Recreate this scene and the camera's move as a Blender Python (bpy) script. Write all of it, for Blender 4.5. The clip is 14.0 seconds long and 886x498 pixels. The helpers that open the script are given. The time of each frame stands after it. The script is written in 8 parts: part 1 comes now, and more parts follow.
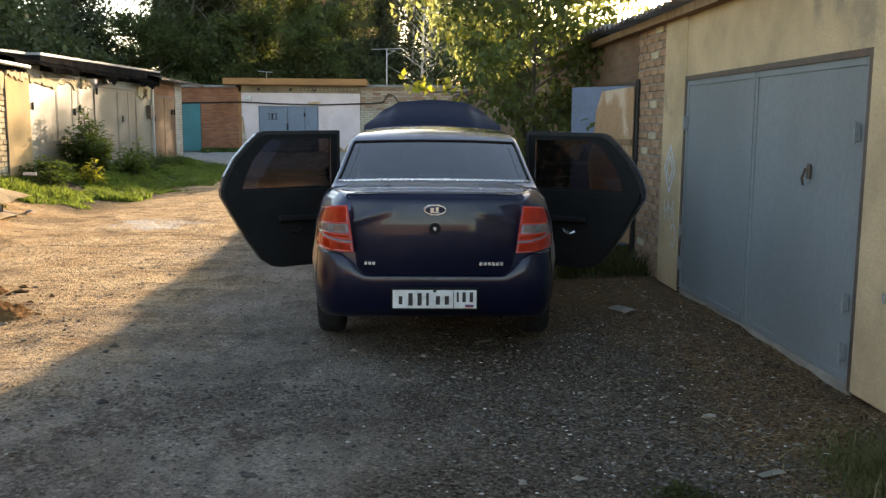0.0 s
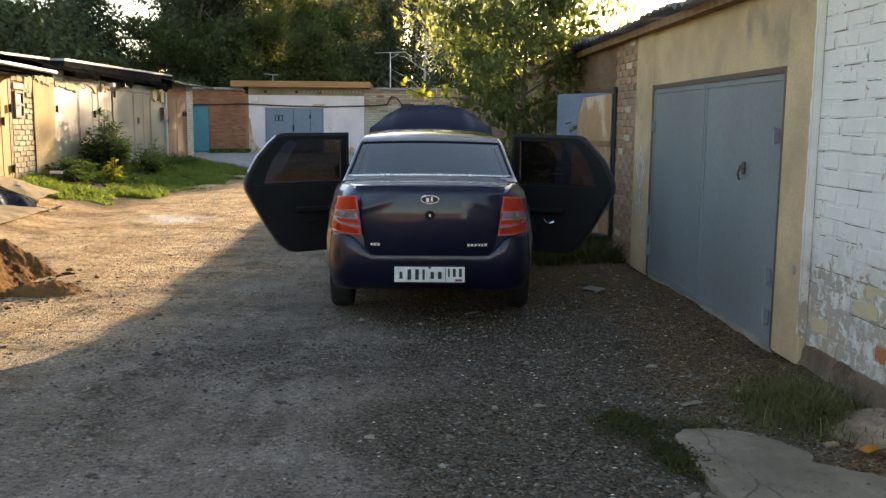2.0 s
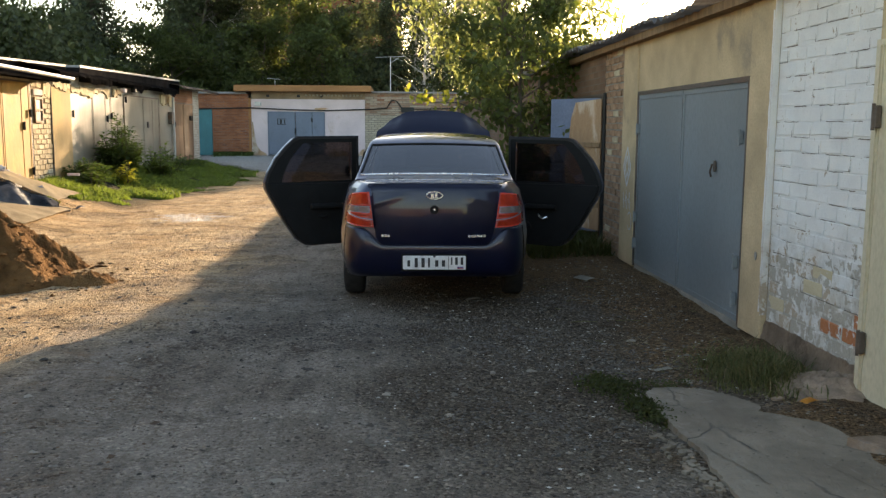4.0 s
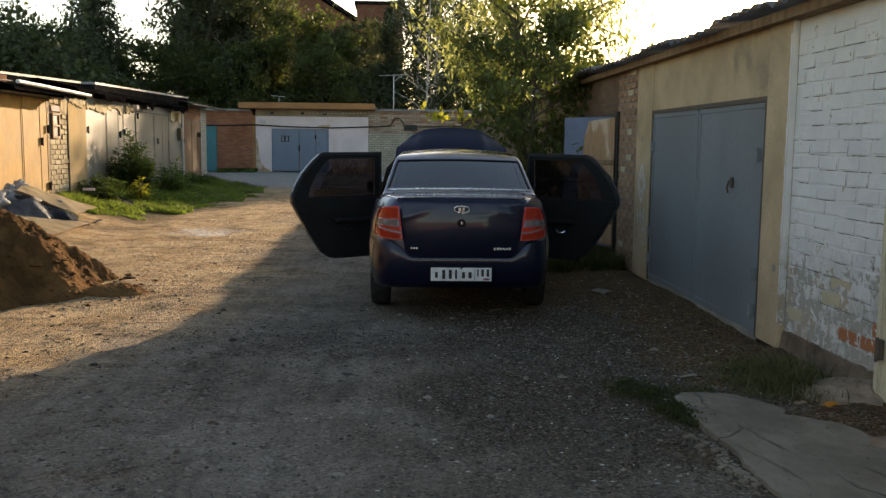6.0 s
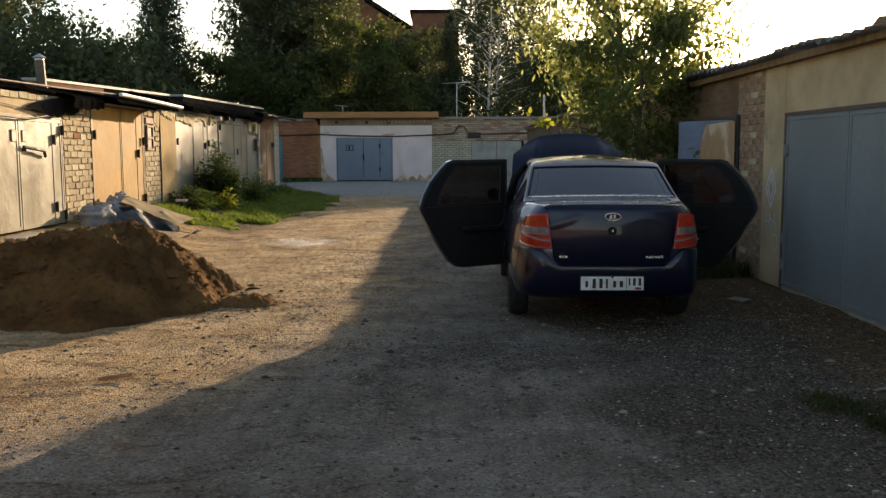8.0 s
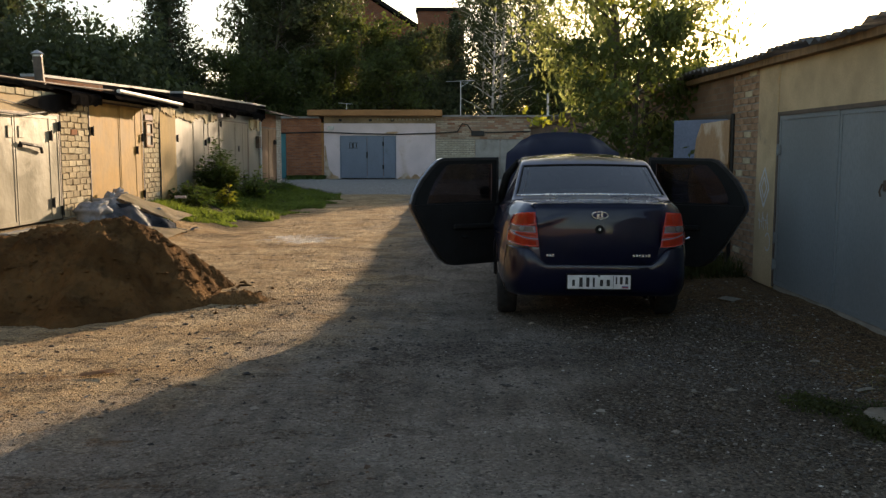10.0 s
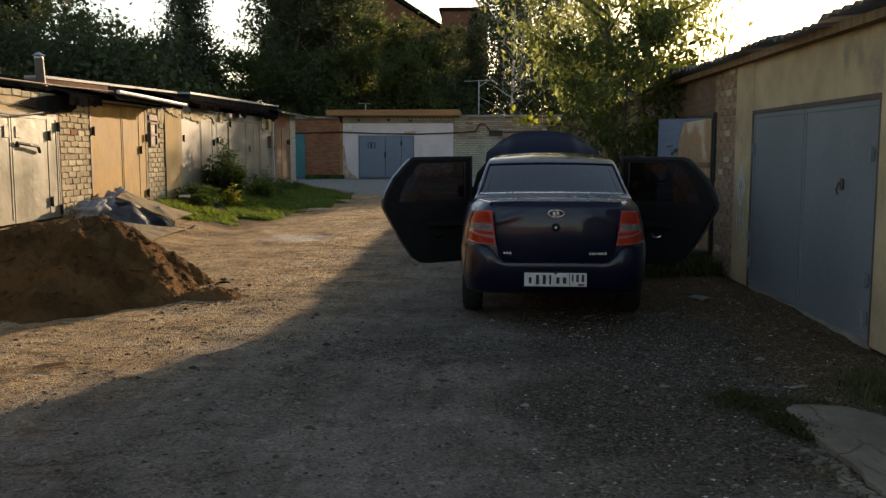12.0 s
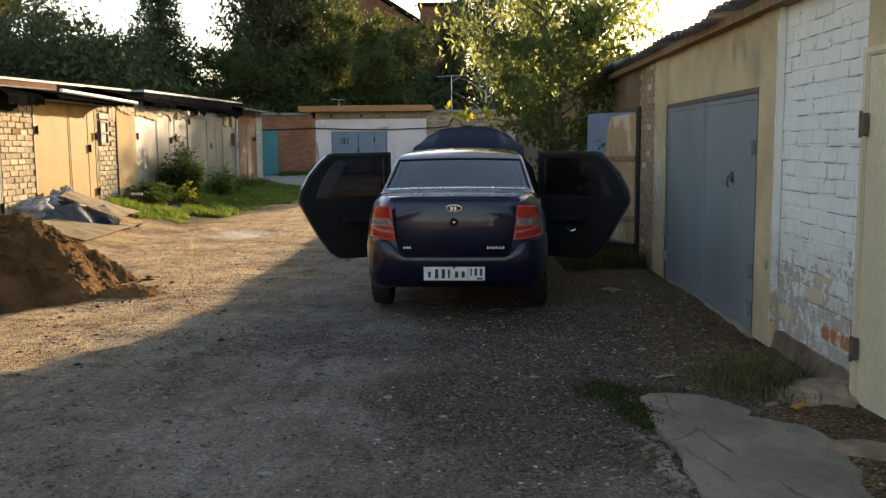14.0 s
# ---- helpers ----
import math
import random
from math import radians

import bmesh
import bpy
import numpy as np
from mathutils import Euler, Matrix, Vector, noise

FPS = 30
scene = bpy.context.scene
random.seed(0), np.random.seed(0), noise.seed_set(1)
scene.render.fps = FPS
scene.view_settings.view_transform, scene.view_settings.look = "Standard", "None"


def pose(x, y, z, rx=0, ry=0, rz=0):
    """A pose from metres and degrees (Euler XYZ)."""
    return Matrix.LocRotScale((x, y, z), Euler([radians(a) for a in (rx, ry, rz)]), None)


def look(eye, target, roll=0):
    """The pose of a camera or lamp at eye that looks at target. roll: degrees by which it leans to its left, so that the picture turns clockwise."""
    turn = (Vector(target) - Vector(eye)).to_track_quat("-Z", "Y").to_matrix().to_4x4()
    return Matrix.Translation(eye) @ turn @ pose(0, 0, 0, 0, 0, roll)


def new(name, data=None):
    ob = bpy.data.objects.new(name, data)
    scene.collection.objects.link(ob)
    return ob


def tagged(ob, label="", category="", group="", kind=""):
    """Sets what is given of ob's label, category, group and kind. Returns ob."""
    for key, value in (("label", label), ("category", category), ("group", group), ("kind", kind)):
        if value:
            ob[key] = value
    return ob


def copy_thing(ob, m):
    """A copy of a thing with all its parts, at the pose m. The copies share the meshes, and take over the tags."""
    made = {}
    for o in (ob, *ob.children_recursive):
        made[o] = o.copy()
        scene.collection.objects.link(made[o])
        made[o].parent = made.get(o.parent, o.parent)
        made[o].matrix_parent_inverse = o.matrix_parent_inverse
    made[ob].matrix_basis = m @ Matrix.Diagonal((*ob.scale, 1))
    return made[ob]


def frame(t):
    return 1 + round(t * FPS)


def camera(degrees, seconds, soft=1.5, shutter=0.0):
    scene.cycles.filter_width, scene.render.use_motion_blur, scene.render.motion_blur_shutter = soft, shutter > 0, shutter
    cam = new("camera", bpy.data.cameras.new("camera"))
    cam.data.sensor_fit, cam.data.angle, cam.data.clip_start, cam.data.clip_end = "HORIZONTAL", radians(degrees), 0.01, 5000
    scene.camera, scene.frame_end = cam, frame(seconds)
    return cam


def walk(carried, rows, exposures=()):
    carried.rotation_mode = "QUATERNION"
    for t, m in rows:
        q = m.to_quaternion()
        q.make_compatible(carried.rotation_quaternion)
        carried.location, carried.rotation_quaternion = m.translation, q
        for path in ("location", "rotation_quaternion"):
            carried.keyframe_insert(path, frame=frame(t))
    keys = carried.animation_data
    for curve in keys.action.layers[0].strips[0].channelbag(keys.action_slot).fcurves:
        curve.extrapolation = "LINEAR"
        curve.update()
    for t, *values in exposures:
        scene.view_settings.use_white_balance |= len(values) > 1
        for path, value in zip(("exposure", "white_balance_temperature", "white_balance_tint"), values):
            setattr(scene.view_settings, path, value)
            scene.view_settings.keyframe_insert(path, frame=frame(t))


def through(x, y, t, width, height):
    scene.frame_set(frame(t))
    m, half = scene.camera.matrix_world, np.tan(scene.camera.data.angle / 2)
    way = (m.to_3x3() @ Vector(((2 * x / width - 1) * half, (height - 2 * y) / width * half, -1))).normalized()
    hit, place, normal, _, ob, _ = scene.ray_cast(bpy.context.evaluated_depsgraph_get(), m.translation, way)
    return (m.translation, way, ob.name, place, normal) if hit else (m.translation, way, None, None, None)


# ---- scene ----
cam = camera(52.5, 14.0, 1.4)
PATH = [
    (0, (0.03, -0.02, 1.461), (0.134, 1.958, 1.181), 0.4),
    (0.5, (0.03, -0.304, 1.454), (0.12, 1.674, 1.178), 0.4),
    (1, (0.014, -0.609, 1.466), (0.106, 1.369, 1.188), 0.3),
    (1.5, (0.048, -0.856, 1.469), (0.139, 1.123, 1.194), 0.4),
    (2, (0.044, -1.075, 1.48), (0.141, 0.904, 1.203), 0.5),
    (2.5, (-0.025, -1.295, 1.474), (0.078, 0.683, 1.199), 0.6),
    (3, (-0.017, -1.478, 1.483), (0.087, 0.5, 1.209), 0.4),
    (3.2, (-0.019, -1.564, 1.489), (0.085, 0.415, 1.216), 0.5),
    (5.5, (-0.084, -2.058, 1.482), (0.002, -0.077, 1.221), -0.1),
    (6, (-0.283, -2.082, 1.477), (-0.178, -0.098, 1.245), 0.6),
    (6.5, (-0.547, -2.061, 1.471), (-0.444, -0.076, 1.248), -0.5),
    (7, (-0.746, -1.96, 1.446), (-0.718, 0.028, 1.226), -0.3),
    (7.5, (-0.948, -1.896, 1.453), (-0.951, 0.092, 1.235), -0.1),
    (8, (-1.101, -1.907, 1.47), (-1.103, 0.081, 1.254), -0.2),
    (8.2, (-1.117, -1.937, 1.476), (-1.12, 0.052, 1.262), 0.0),
    (10.3, (-0.878, -1.881, 1.458), (-0.9, 0.106, 1.238), 0.1),
    (10.5, (-0.827, -1.868, 1.443), (-0.869, 0.119, 1.226), 0.1),
    (11, (-0.686, -1.932, 1.438), (-0.764, 0.054, 1.222), 0.4),
    (11.5, (-0.546, -1.984, 1.456), (-0.628, 0.002, 1.236), 0.6),
    (12, (-0.359, -1.98, 1.456), (-0.44, 0.006, 1.236), -0.0),
    (12.5, (-0.145, -1.975, 1.46), (-0.226, 0.011, 1.232), 0.2),
    (13, (0.006, -2.008, 1.449), (-0.07, -0.023, 1.218), -0.3),
    (13.5, (0.182, -2.057, 1.462), (0.111, -0.072, 1.227), -0.3),
    (14, (0.377, -2.05, 1.463), (0.321, -0.064, 1.232), -0.5),
]
walk(cam, [(t, look(eye, target, roll)) for t, eye, target, roll in PATH],
     exposures=[(0, 2.05, 7950, 15), (2.0, 2.0, 7950, 15), (3.2, 1.88, 7950, 15), (5.3, 1.9, 7950, 15), (5.7, 1.65, 7950, 15), (6.0, 1.2, 7950, 15), (6.5, 1.0, 7950, 15), (8.2, 1.02, 7950, 15), (10.3, 0.85, 7950, 15), (11, 0.55, 7950, 15), (12, 0.7, 7950, 15), (13, 0.84, 7950, 15), (13.5, 1.42, 7950, 15), (14, 1.55, 7950, 15)])


# ---- light ----
SUN_AZ, SUN_EL = 20.3, 11.3          # degrees right of +y, above the horizon
world = bpy.data.worlds.new("sky")
scene.world = world
world.use_nodes = True
wn = world.node_tree
wn.nodes.clear()
sky = wn.nodes.new("ShaderNodeTexSky")
sky.sky_type = "NISHITA"
sky.sun_disc = False
sky.sun_elevation, sky.sun_rotation = radians(SUN_EL), radians(SUN_AZ)
sky.air_density, sky.dust_density, sky.ozone_density = 1.0, 0.7, 1.5
bg = wn.nodes.new("ShaderNodeBackground")
bg.inputs["Strength"].default_value = 0.15
out = wn.nodes.new("ShaderNodeOutputWorld")
wn.links.new(sky.outputs[0], bg.inputs[0])
wn.links.new(bg.outputs[0], out.inputs[0])
sun_data = bpy.data.lights.new("sun", "SUN")
sun_data.energy, sun_data.angle, sun_data.color = 4.1, radians(0.42), (1.0, 0.83, 0.62)
sun = new("sun", sun_data)
sa, se = radians(SUN_AZ), radians(SUN_EL)
SUN_WAY = Vector((math.sin(sa) * math.cos(se), math.cos(sa) * math.cos(se), math.sin(se)))
sun.matrix_world = look(SUN_WAY * 60, (0, 0, 0))

rng = np.random.default_rng(7)


# ---- helpers of the scene ----
def link_mesh(name, me, material, parent=None, label=""):
    ob = new(name, me)
    if material is not None:
        me.materials.append(material)
    if parent is not None:
        ob.parent = parent
    if label:
        ob["label"] = label
    return ob


def part(name, bm, material, parent=None, label="", smooth=False):
    me = bpy.data.meshes.new(name)
    bmesh.ops.recalc_face_normals(bm, faces=bm.faces[:])
    if smooth:
        for f in bm.faces:
            f.smooth = True
    bm.to_mesh(me)
    bm.free()
    return link_mesh(name, me, material, parent, label)


def raw_mesh(name, verts, faces, smooth=False):
    """A mesh from arrays: verts (n, 3), faces (m, k) all of one size."""
    verts, faces = np.asarray(verts, np.float32), np.asarray(faces, np.int32)
    me = bpy.data.meshes.new(name)
    m, k = faces.shape
    me.vertices.add(len(verts))
    me.vertices.foreach_set("co", verts.ravel())
    me.loops.add(m * k)
    me.loops.foreach_set("vertex_index", faces.ravel())
    me.polygons.add(m)
    me.polygons.foreach_set("loop_start", np.arange(0, m * k, k, dtype=np.int32))
    me.polygons.foreach_set("loop_total", np.full(m, k, np.int32))
    me.polygons.foreach_set("use_smooth", np.full(m, smooth))
    me.update(calc_edges=True)
    me.validate()
    return me


def thing(name, m, label, category, group="", kind=""):
    ob = new(name)
    ob.empty_display_size = 0.2
    ob.matrix_world = m
    return tagged(ob, label, category, group, kind)


def box(bm, x0, x1, y0, y1, z0, z1, bevel=0.0, m=None):
    vs = [bm.verts.new((x, y, z)) for x in (x0, x1) for y in (y0, y1) for z in (z0, z1)]
    fs = [bm.faces.new([vs[i] for i in q]) for q in ((0, 1, 3, 2), (4, 6, 7, 5), (0, 4, 5, 1), (2, 3, 7, 6), (0, 2, 6, 4), (1, 5, 7, 3))]
    if bevel:
        es = list({e for f in fs for e in f.edges})
        r = bmesh.ops.bevel(bm, geom=es, offset=bevel, segments=1, affect="EDGES")
        vs = list({v for f in r["faces"] for v in f.verts} | {v for v in vs if v.is_valid})
    if m is not None:
        bmesh.ops.transform(bm, matrix=m, verts=[v for v in vs if v.is_valid])
    return bm


def boxes(*list_of, bevel=0.0):
    bm = bmesh.new()
    for b in list_of:
        box(bm, *b, bevel=bevel)
    return bm


def tube(bm, points, radius, seg=8, caps=True):
    """A round bar along points; radius a number or one for each point."""
    pts = [Vector(p) for p in points]
    rad = radius if hasattr(radius, "__len__") else [radius] * len(pts)
    rings = []
    for i, p in enumerate(pts):
        d = (pts[min(i + 1, len(pts) - 1)] - pts[max(i - 1, 0)]).normalized()
        a = d.orthogonal().normalized() if i == 0 else (rings_a - d * rings_a.dot(d)).normalized()
        rings_a = a
        b = d.cross(a)
        rings.append([bm.verts.new(p + (a * math.cos(t) + b * math.sin(t)) * rad[i]) for t in (2 * math.pi * k / seg for k in range(seg))])
    for r0, r1 in zip(rings, rings[1:]):
        for k in range(seg):
            bm.faces.new((r0[k], r0[(k + 1) % seg], r1[(k + 1) % seg], r1[k]))
    if caps:
        bm.faces.new(rings[0][::-1])
        bm.faces.new(rings[-1])
    return bm


def prism(bm, outline, depth, m=None):
    """An outline of (u, v) drawn in x and z, thick in y from 0 to depth, then moved by m."""
    a = [bm.verts.new((u, 0, v)) for u, v in outline]
    b = [bm.verts.new((u, depth, v)) for u, v in outline]
    bm.faces.new(a)
    bm.faces.new(b[::-1])
    n = len(a)
    for i in range(n):
        bm.faces.new((a[i], b[i], b[(i + 1) % n], a[(i + 1) % n]))
    if m is not None:
        bmesh.ops.transform(bm, matrix=m, verts=a + b)
    return bm


def patch(bm, c00, c10, c11, c01, nu=6, nv=6, bulge=(0, 0, 0), lift=None):
    """A curved sheet between four corners, pushed out in its middle by bulge."""
    c00, c10, c11, c01, bulge = (Vector(v) for v in (c00, c10, c11, c01, bulge))
    grid = []
    for i in range(nu + 1):
        row = []
        for j in range(nv + 1):
            u, v = i / nu, j / nv
            p = (c00 * (1 - u) + c10 * u) * (1 - v) + (c01 * (1 - u) + c11 * u) * v
            p = p + bulge * (1 - (2 * u - 1) ** 2) * (1 - (2 * v - 1) ** 2 * 0.5)
            row.append(bm.verts.new(p))
        grid.append(row)
    for i in range(nu):
        for j in range(nv):
            bm.faces.new((grid[i][j], grid[i + 1][j], grid[i + 1][j + 1], grid[i][j + 1]))
    return bm


def thicken(bm, depth):
    bmesh.ops.solidify(bm, geom=bm.faces[:], thickness=depth)
    return bm


# ---- materials ----
class Nodes:
    def __init__(self, name):
        self.mat = bpy.data.materials.new(name)
        self.mat.use_nodes = True
        self.t = self.mat.node_tree
        self.bsdf = self.t.nodes["Principled BSDF"]
        self.out = self.t.nodes["Material Output"]

    def n(self, kind, **inputs):
        node = self.t.nodes.new(kind)
        for k, v in inputs.items():
            self.put(node.inputs[k.replace("_", " ")], v)
        return node

    def put(self, socket, v):
        if isinstance(v, bpy.types.NodeSocket):
            self.t.links.new(v, socket)
        elif isinstance(v, tuple) and len(v) == 3 and socket.type == "RGBA":
            socket.default_value = (*v, 1)
        else:
            socket.default_value = v

    def coords(self, kind="Object"):
        return self.n("ShaderNodeTexCoord").outputs[kind]

    def noise(self, scale, detail=4.0, rough=0.55, vec=None, distort=0.0):
        node = self.n("ShaderNodeTexNoise", Scale=scale, Detail=detail, Roughness=rough, Distortion=distort)
        self.put(node.inputs["Vector"], vec if vec is not None else self.coords())
        return node.outputs["Fac"]

    def ramp(self, fac, lo, hi, a=0.0, b=1.0):
        node = self.n("ShaderNodeMapRange", From_Min=lo, From_Max=hi, To_Min=a, To_Max=b)
        node.interpolation_type = "SMOOTHSTEP"
        self.put(node.inputs["Value"], fac)
        return node.outputs[0]

    def mix(self, fac, a, b, blend="MIX"):
        node = self.t.nodes.new("ShaderNodeMix")
        node.data_type, node.blend_type = "RGBA", blend
        self.put(node.inputs["Factor"], fac)
        self.put(node.inputs["A"], a)
        self.put(node.inputs["B"], b)
        return node.outputs["Result"]

    def math(self, op, a, b=0.0):
        node = self.t.nodes.new("ShaderNodeMath")
        node.operation = op
        self.put(node.inputs[0], a)
        self.put(node.inputs[1], b)
        return node.outputs[0]

    def scaled(self, vec, s):
        node = self.n("ShaderNodeMapping", Vector=vec, Scale=s)
        return node.outputs[0]

    def bump(self, height, strength, distance=0.01):
        node = self.n("ShaderNodeBump", Strength=strength, Distance=distance, Height=height)
        self.put(self.bsdf.inputs["Normal"], node.outputs[0])

    def set(self, **inputs):
        for k, v in inputs.items():
            self.put(self.bsdf.inputs[k.replace("_", " ")], v)
        return self


def surf(name, c, spread=0.25, scale=3.0, fine=60.0, rough=0.7, metal=0.0, bump=0.25, stain=None, stain_at=(0.55, 0.72), stain_scale=1.3, vary=0.0, stretch=(1, 1, 1), coords="Object", shine=0.15):
    """A surface with broad variation, fine grain, stains of another colour and a slight relief."""
    s = Nodes(name)
    vec = s.scaled(s.coords(coords), stretch)
    broad, grain = s.noise(scale, 5.0, 0.6, vec), s.noise(fine, 3.0, 0.6, vec)
    lo, hi = tuple(v * (1 - spread) for v in c), tuple(min(v * (1 + spread), 0.95) for v in c)
    col = s.mix(s.ramp(broad, 0.3, 0.7), lo, hi)
    col = s.mix(s.ramp(grain, 0.35, 0.75, 0.0, 0.35), col, tuple(v * 0.55 for v in c))
    if stain:
        f = s.math("MULTIPLY", s.ramp(s.noise(stain_scale, 8.0, 0.65, vec, 0.4), *stain_at), s.ramp(grain, 0.2, 0.6, 0.5, 1.0))
        col = s.mix(f, col, stain)
    if vary:
        r = s.n("ShaderNodeObjectInfo").outputs["Random"]
        col = s.mix(1.0, col, s.mix(r, (1 - vary,) * 3, (1 + vary * 0.4,) * 3), "MULTIPLY")
    s.set(Base_Color=col, Roughness=s.ramp(broad, 0.2, 0.8, max(rough - 0.1, 0.02), min(rough + 0.1, 1.0)), Metallic=metal, Specular_IOR_Level=shine)
    s.bump(s.math("ADD", s.math("MULTIPLY", grain, 0.6), broad), bump, 0.012)
    return s.mat


def plain(name, c, rough=0.5, metal=0.0, coat=0.0, **more):
    s = Nodes(name)
    g = s.noise(14.0, 5.0, 0.6)
    s.set(Base_Color=s.mix(s.ramp(g, 0.3, 0.75), c, tuple(v * 0.72 for v in c)), Roughness=s.ramp(g, 0.25, 0.75, rough * 0.85, min(1, rough * 1.2)), Metallic=metal, Coat_Weight=coat, **more)
    return s.mat


def brick_far(name, c1, c2, mortar, w=0.26, h=0.078, face="xz", stain=None, joint=0.006):
    """Brickwork too far off to be built brick by brick."""
    s = Nodes(name)
    sep = s.n("ShaderNodeSeparateXYZ", Vector=s.coords())
    com = s.n("ShaderNodeCombineXYZ", X=sep.outputs["X" if face == "xz" else "Y"], Y=sep.outputs["Z"])
    b = s.n("ShaderNodeTexBrick", Vector=com.outputs[0], Color1=c1, Color2=c2, Mortar=mortar, Scale=1.0)
    b.inputs["Brick Width"].default_value, b.inputs["Row Height"].default_value, b.inputs["Mortar Size"].default_value = w, h, joint
    col = s.mix(s.ramp(s.noise(1.2, 6.0), 0.35, 0.7, 0.0, 0.5), b.outputs[0], stain or tuple(v * 0.5 for v in c1))
    s.set(Base_Color=col, Roughness=0.9, Specular_IOR_Level=0.1)
    s.bump(s.math("SUBTRACT", s.noise(40.0), b.outputs["Fac"]), 0.5, 0.01)
    return s.mat


def leaf_mat(name, dark, light, through, amount=0.45, rough=0.5):
    s = Nodes(name)
    r = s.n("ShaderNodeNewGeometry").outputs["Random Per Island"]
    col = s.mix(s.ramp(r, 0.0, 1.0), dark, light)
    col = s.mix(s.ramp(s.noise(1.1, 3.0), 0.35, 0.7), col, tuple(v * 0.6 for v in dark))
    s.set(Base_Color=col, Roughness=min(rough + 0.12, 1.0), Specular_IOR_Level=0.22)
    tr = s.n("ShaderNodeBsdfTranslucent", Color=s.mix(r, through, tuple(v * 0.55 for v in through)))
    mx = s.n("ShaderNodeMixShader", Fac=amount)
    s.t.links.new(s.bsdf.outputs[0], mx.inputs[1])
    s.t.links.new(tr.outputs[0], mx.inputs[2])
    s.t.links.new(mx.outputs[0], s.out.inputs[0])
    return s.mat


def ground_mat():
    s = Nodes("packed_earth")
    pos = s.n("ShaderNodeNewGeometry").outputs["Position"]
    wob = s.noise(0.55, 6.0, 0.6, pos)
    wob2 = s.noise(2.3, 5.0, 0.65, pos)
    sep = s.n("ShaderNodeSeparateXYZ", Vector=pos)
    shift = s.math("ADD", s.math("MULTIPLY", s.math("SUBTRACT", wob, 0.5), 3.4), s.math("MULTIPLY", s.math("SUBTRACT", wob2, 0.5), 1.2))
    x = s.math("ADD", sep.outputs["X"], shift)
    y = s.math("ADD", sep.outputs["Y"], shift)
    fine, grit, broad = s.noise(170.0, 3.0, 0.7, pos), s.noise(38.0, 5.0, 0.7, pos), s.noise(1.4, 6.0, 0.6, pos)
    mid = s.noise(8.5, 6.0, 0.7, pos, 0.5)
    ruts = s.noise(5.0, 4.0, 0.6, s.scaled(pos, (2.2, 0.25, 1.0)))
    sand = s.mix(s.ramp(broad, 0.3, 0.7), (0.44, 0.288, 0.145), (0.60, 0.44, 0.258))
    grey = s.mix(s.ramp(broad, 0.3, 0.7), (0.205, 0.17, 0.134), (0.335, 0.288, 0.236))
    # gravel and soil carry some extra warmth for the sun's flare haze
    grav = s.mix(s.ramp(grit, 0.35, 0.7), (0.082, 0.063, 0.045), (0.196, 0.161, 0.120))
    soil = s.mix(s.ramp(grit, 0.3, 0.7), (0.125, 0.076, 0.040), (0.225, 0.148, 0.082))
    road = s.mix(s.ramp(grit, 0.3, 0.7), (0.36, 0.335, 0.30), (0.48, 0.45, 0.405))
    # sand turns grey at the shadow's edge: shade put into the colour
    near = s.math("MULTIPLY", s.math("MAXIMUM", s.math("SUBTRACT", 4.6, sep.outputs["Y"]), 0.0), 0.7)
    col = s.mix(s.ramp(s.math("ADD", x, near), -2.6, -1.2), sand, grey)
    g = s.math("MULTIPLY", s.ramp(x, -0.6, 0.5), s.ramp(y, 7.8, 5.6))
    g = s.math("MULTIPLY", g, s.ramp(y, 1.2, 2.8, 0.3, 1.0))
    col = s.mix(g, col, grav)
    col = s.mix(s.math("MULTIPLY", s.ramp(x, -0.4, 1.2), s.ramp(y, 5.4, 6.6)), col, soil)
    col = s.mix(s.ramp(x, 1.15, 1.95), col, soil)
    col = s.mix(s.ramp(sep.outputs["Y"], 27.0, 28.2), col, road)
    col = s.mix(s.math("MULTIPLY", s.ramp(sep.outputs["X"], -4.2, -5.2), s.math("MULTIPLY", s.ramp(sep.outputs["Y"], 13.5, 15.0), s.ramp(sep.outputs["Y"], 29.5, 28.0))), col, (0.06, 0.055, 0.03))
    # loose dark grit swept into drifts, and wheel ruts
    drift = s.math("MULTIPLY", s.ramp(s.noise(0.9, 7.0, 0.7, s.scaled(pos, (1.3, 1.1, 1.0)), 0.6), 0.51, 0.65), s.ramp(grit, 0.36, 0.56))
    drift = s.math("MULTIPLY", drift, s.ramp(sep.outputs["Y"], 27.0, 24.0))
    col = s.mix(s.math("MULTIPLY", drift, 0.8), col, (0.075, 0.055, 0.04))
    tracks = s.math("MULTIPLY", s.ramp(s.noise(1.9, 7.0, 0.68, s.scaled(pos, (0.55, 1.7, 1.0)), 0.9), 0.53, 0.60), s.ramp(grit, 0.40, 0.56))
    tracks = s.math("MULTIPLY", tracks, s.math("MULTIPLY", s.ramp(x, -0.8, -2.0), s.ramp(sep.outputs["Y"], 24.0, 18.0, 0.0, 0.75)))
    col = s.mix(tracks, col, (0.11, 0.075, 0.045))
    rust = s.ramp(s.noise(1.7, 8.0, 0.7, s.scaled(pos, (1.0, 2.0, 1.0)), 0.8), 0.54, 0.66)
    col = s.mix(s.math("MULTIPLY", rust, s.math("MULTIPLY", s.ramp(x, -1.0, -2.6), s.ramp(sep.outputs["Y"], 27, 22, 0.0, 0.7))), col, (0.20, 0.105, 0.045))
    col = s.mix(s.ramp(ruts, 0.45, 0.7, 0.0, 0.35), col, (0.11, 0.095, 0.08))
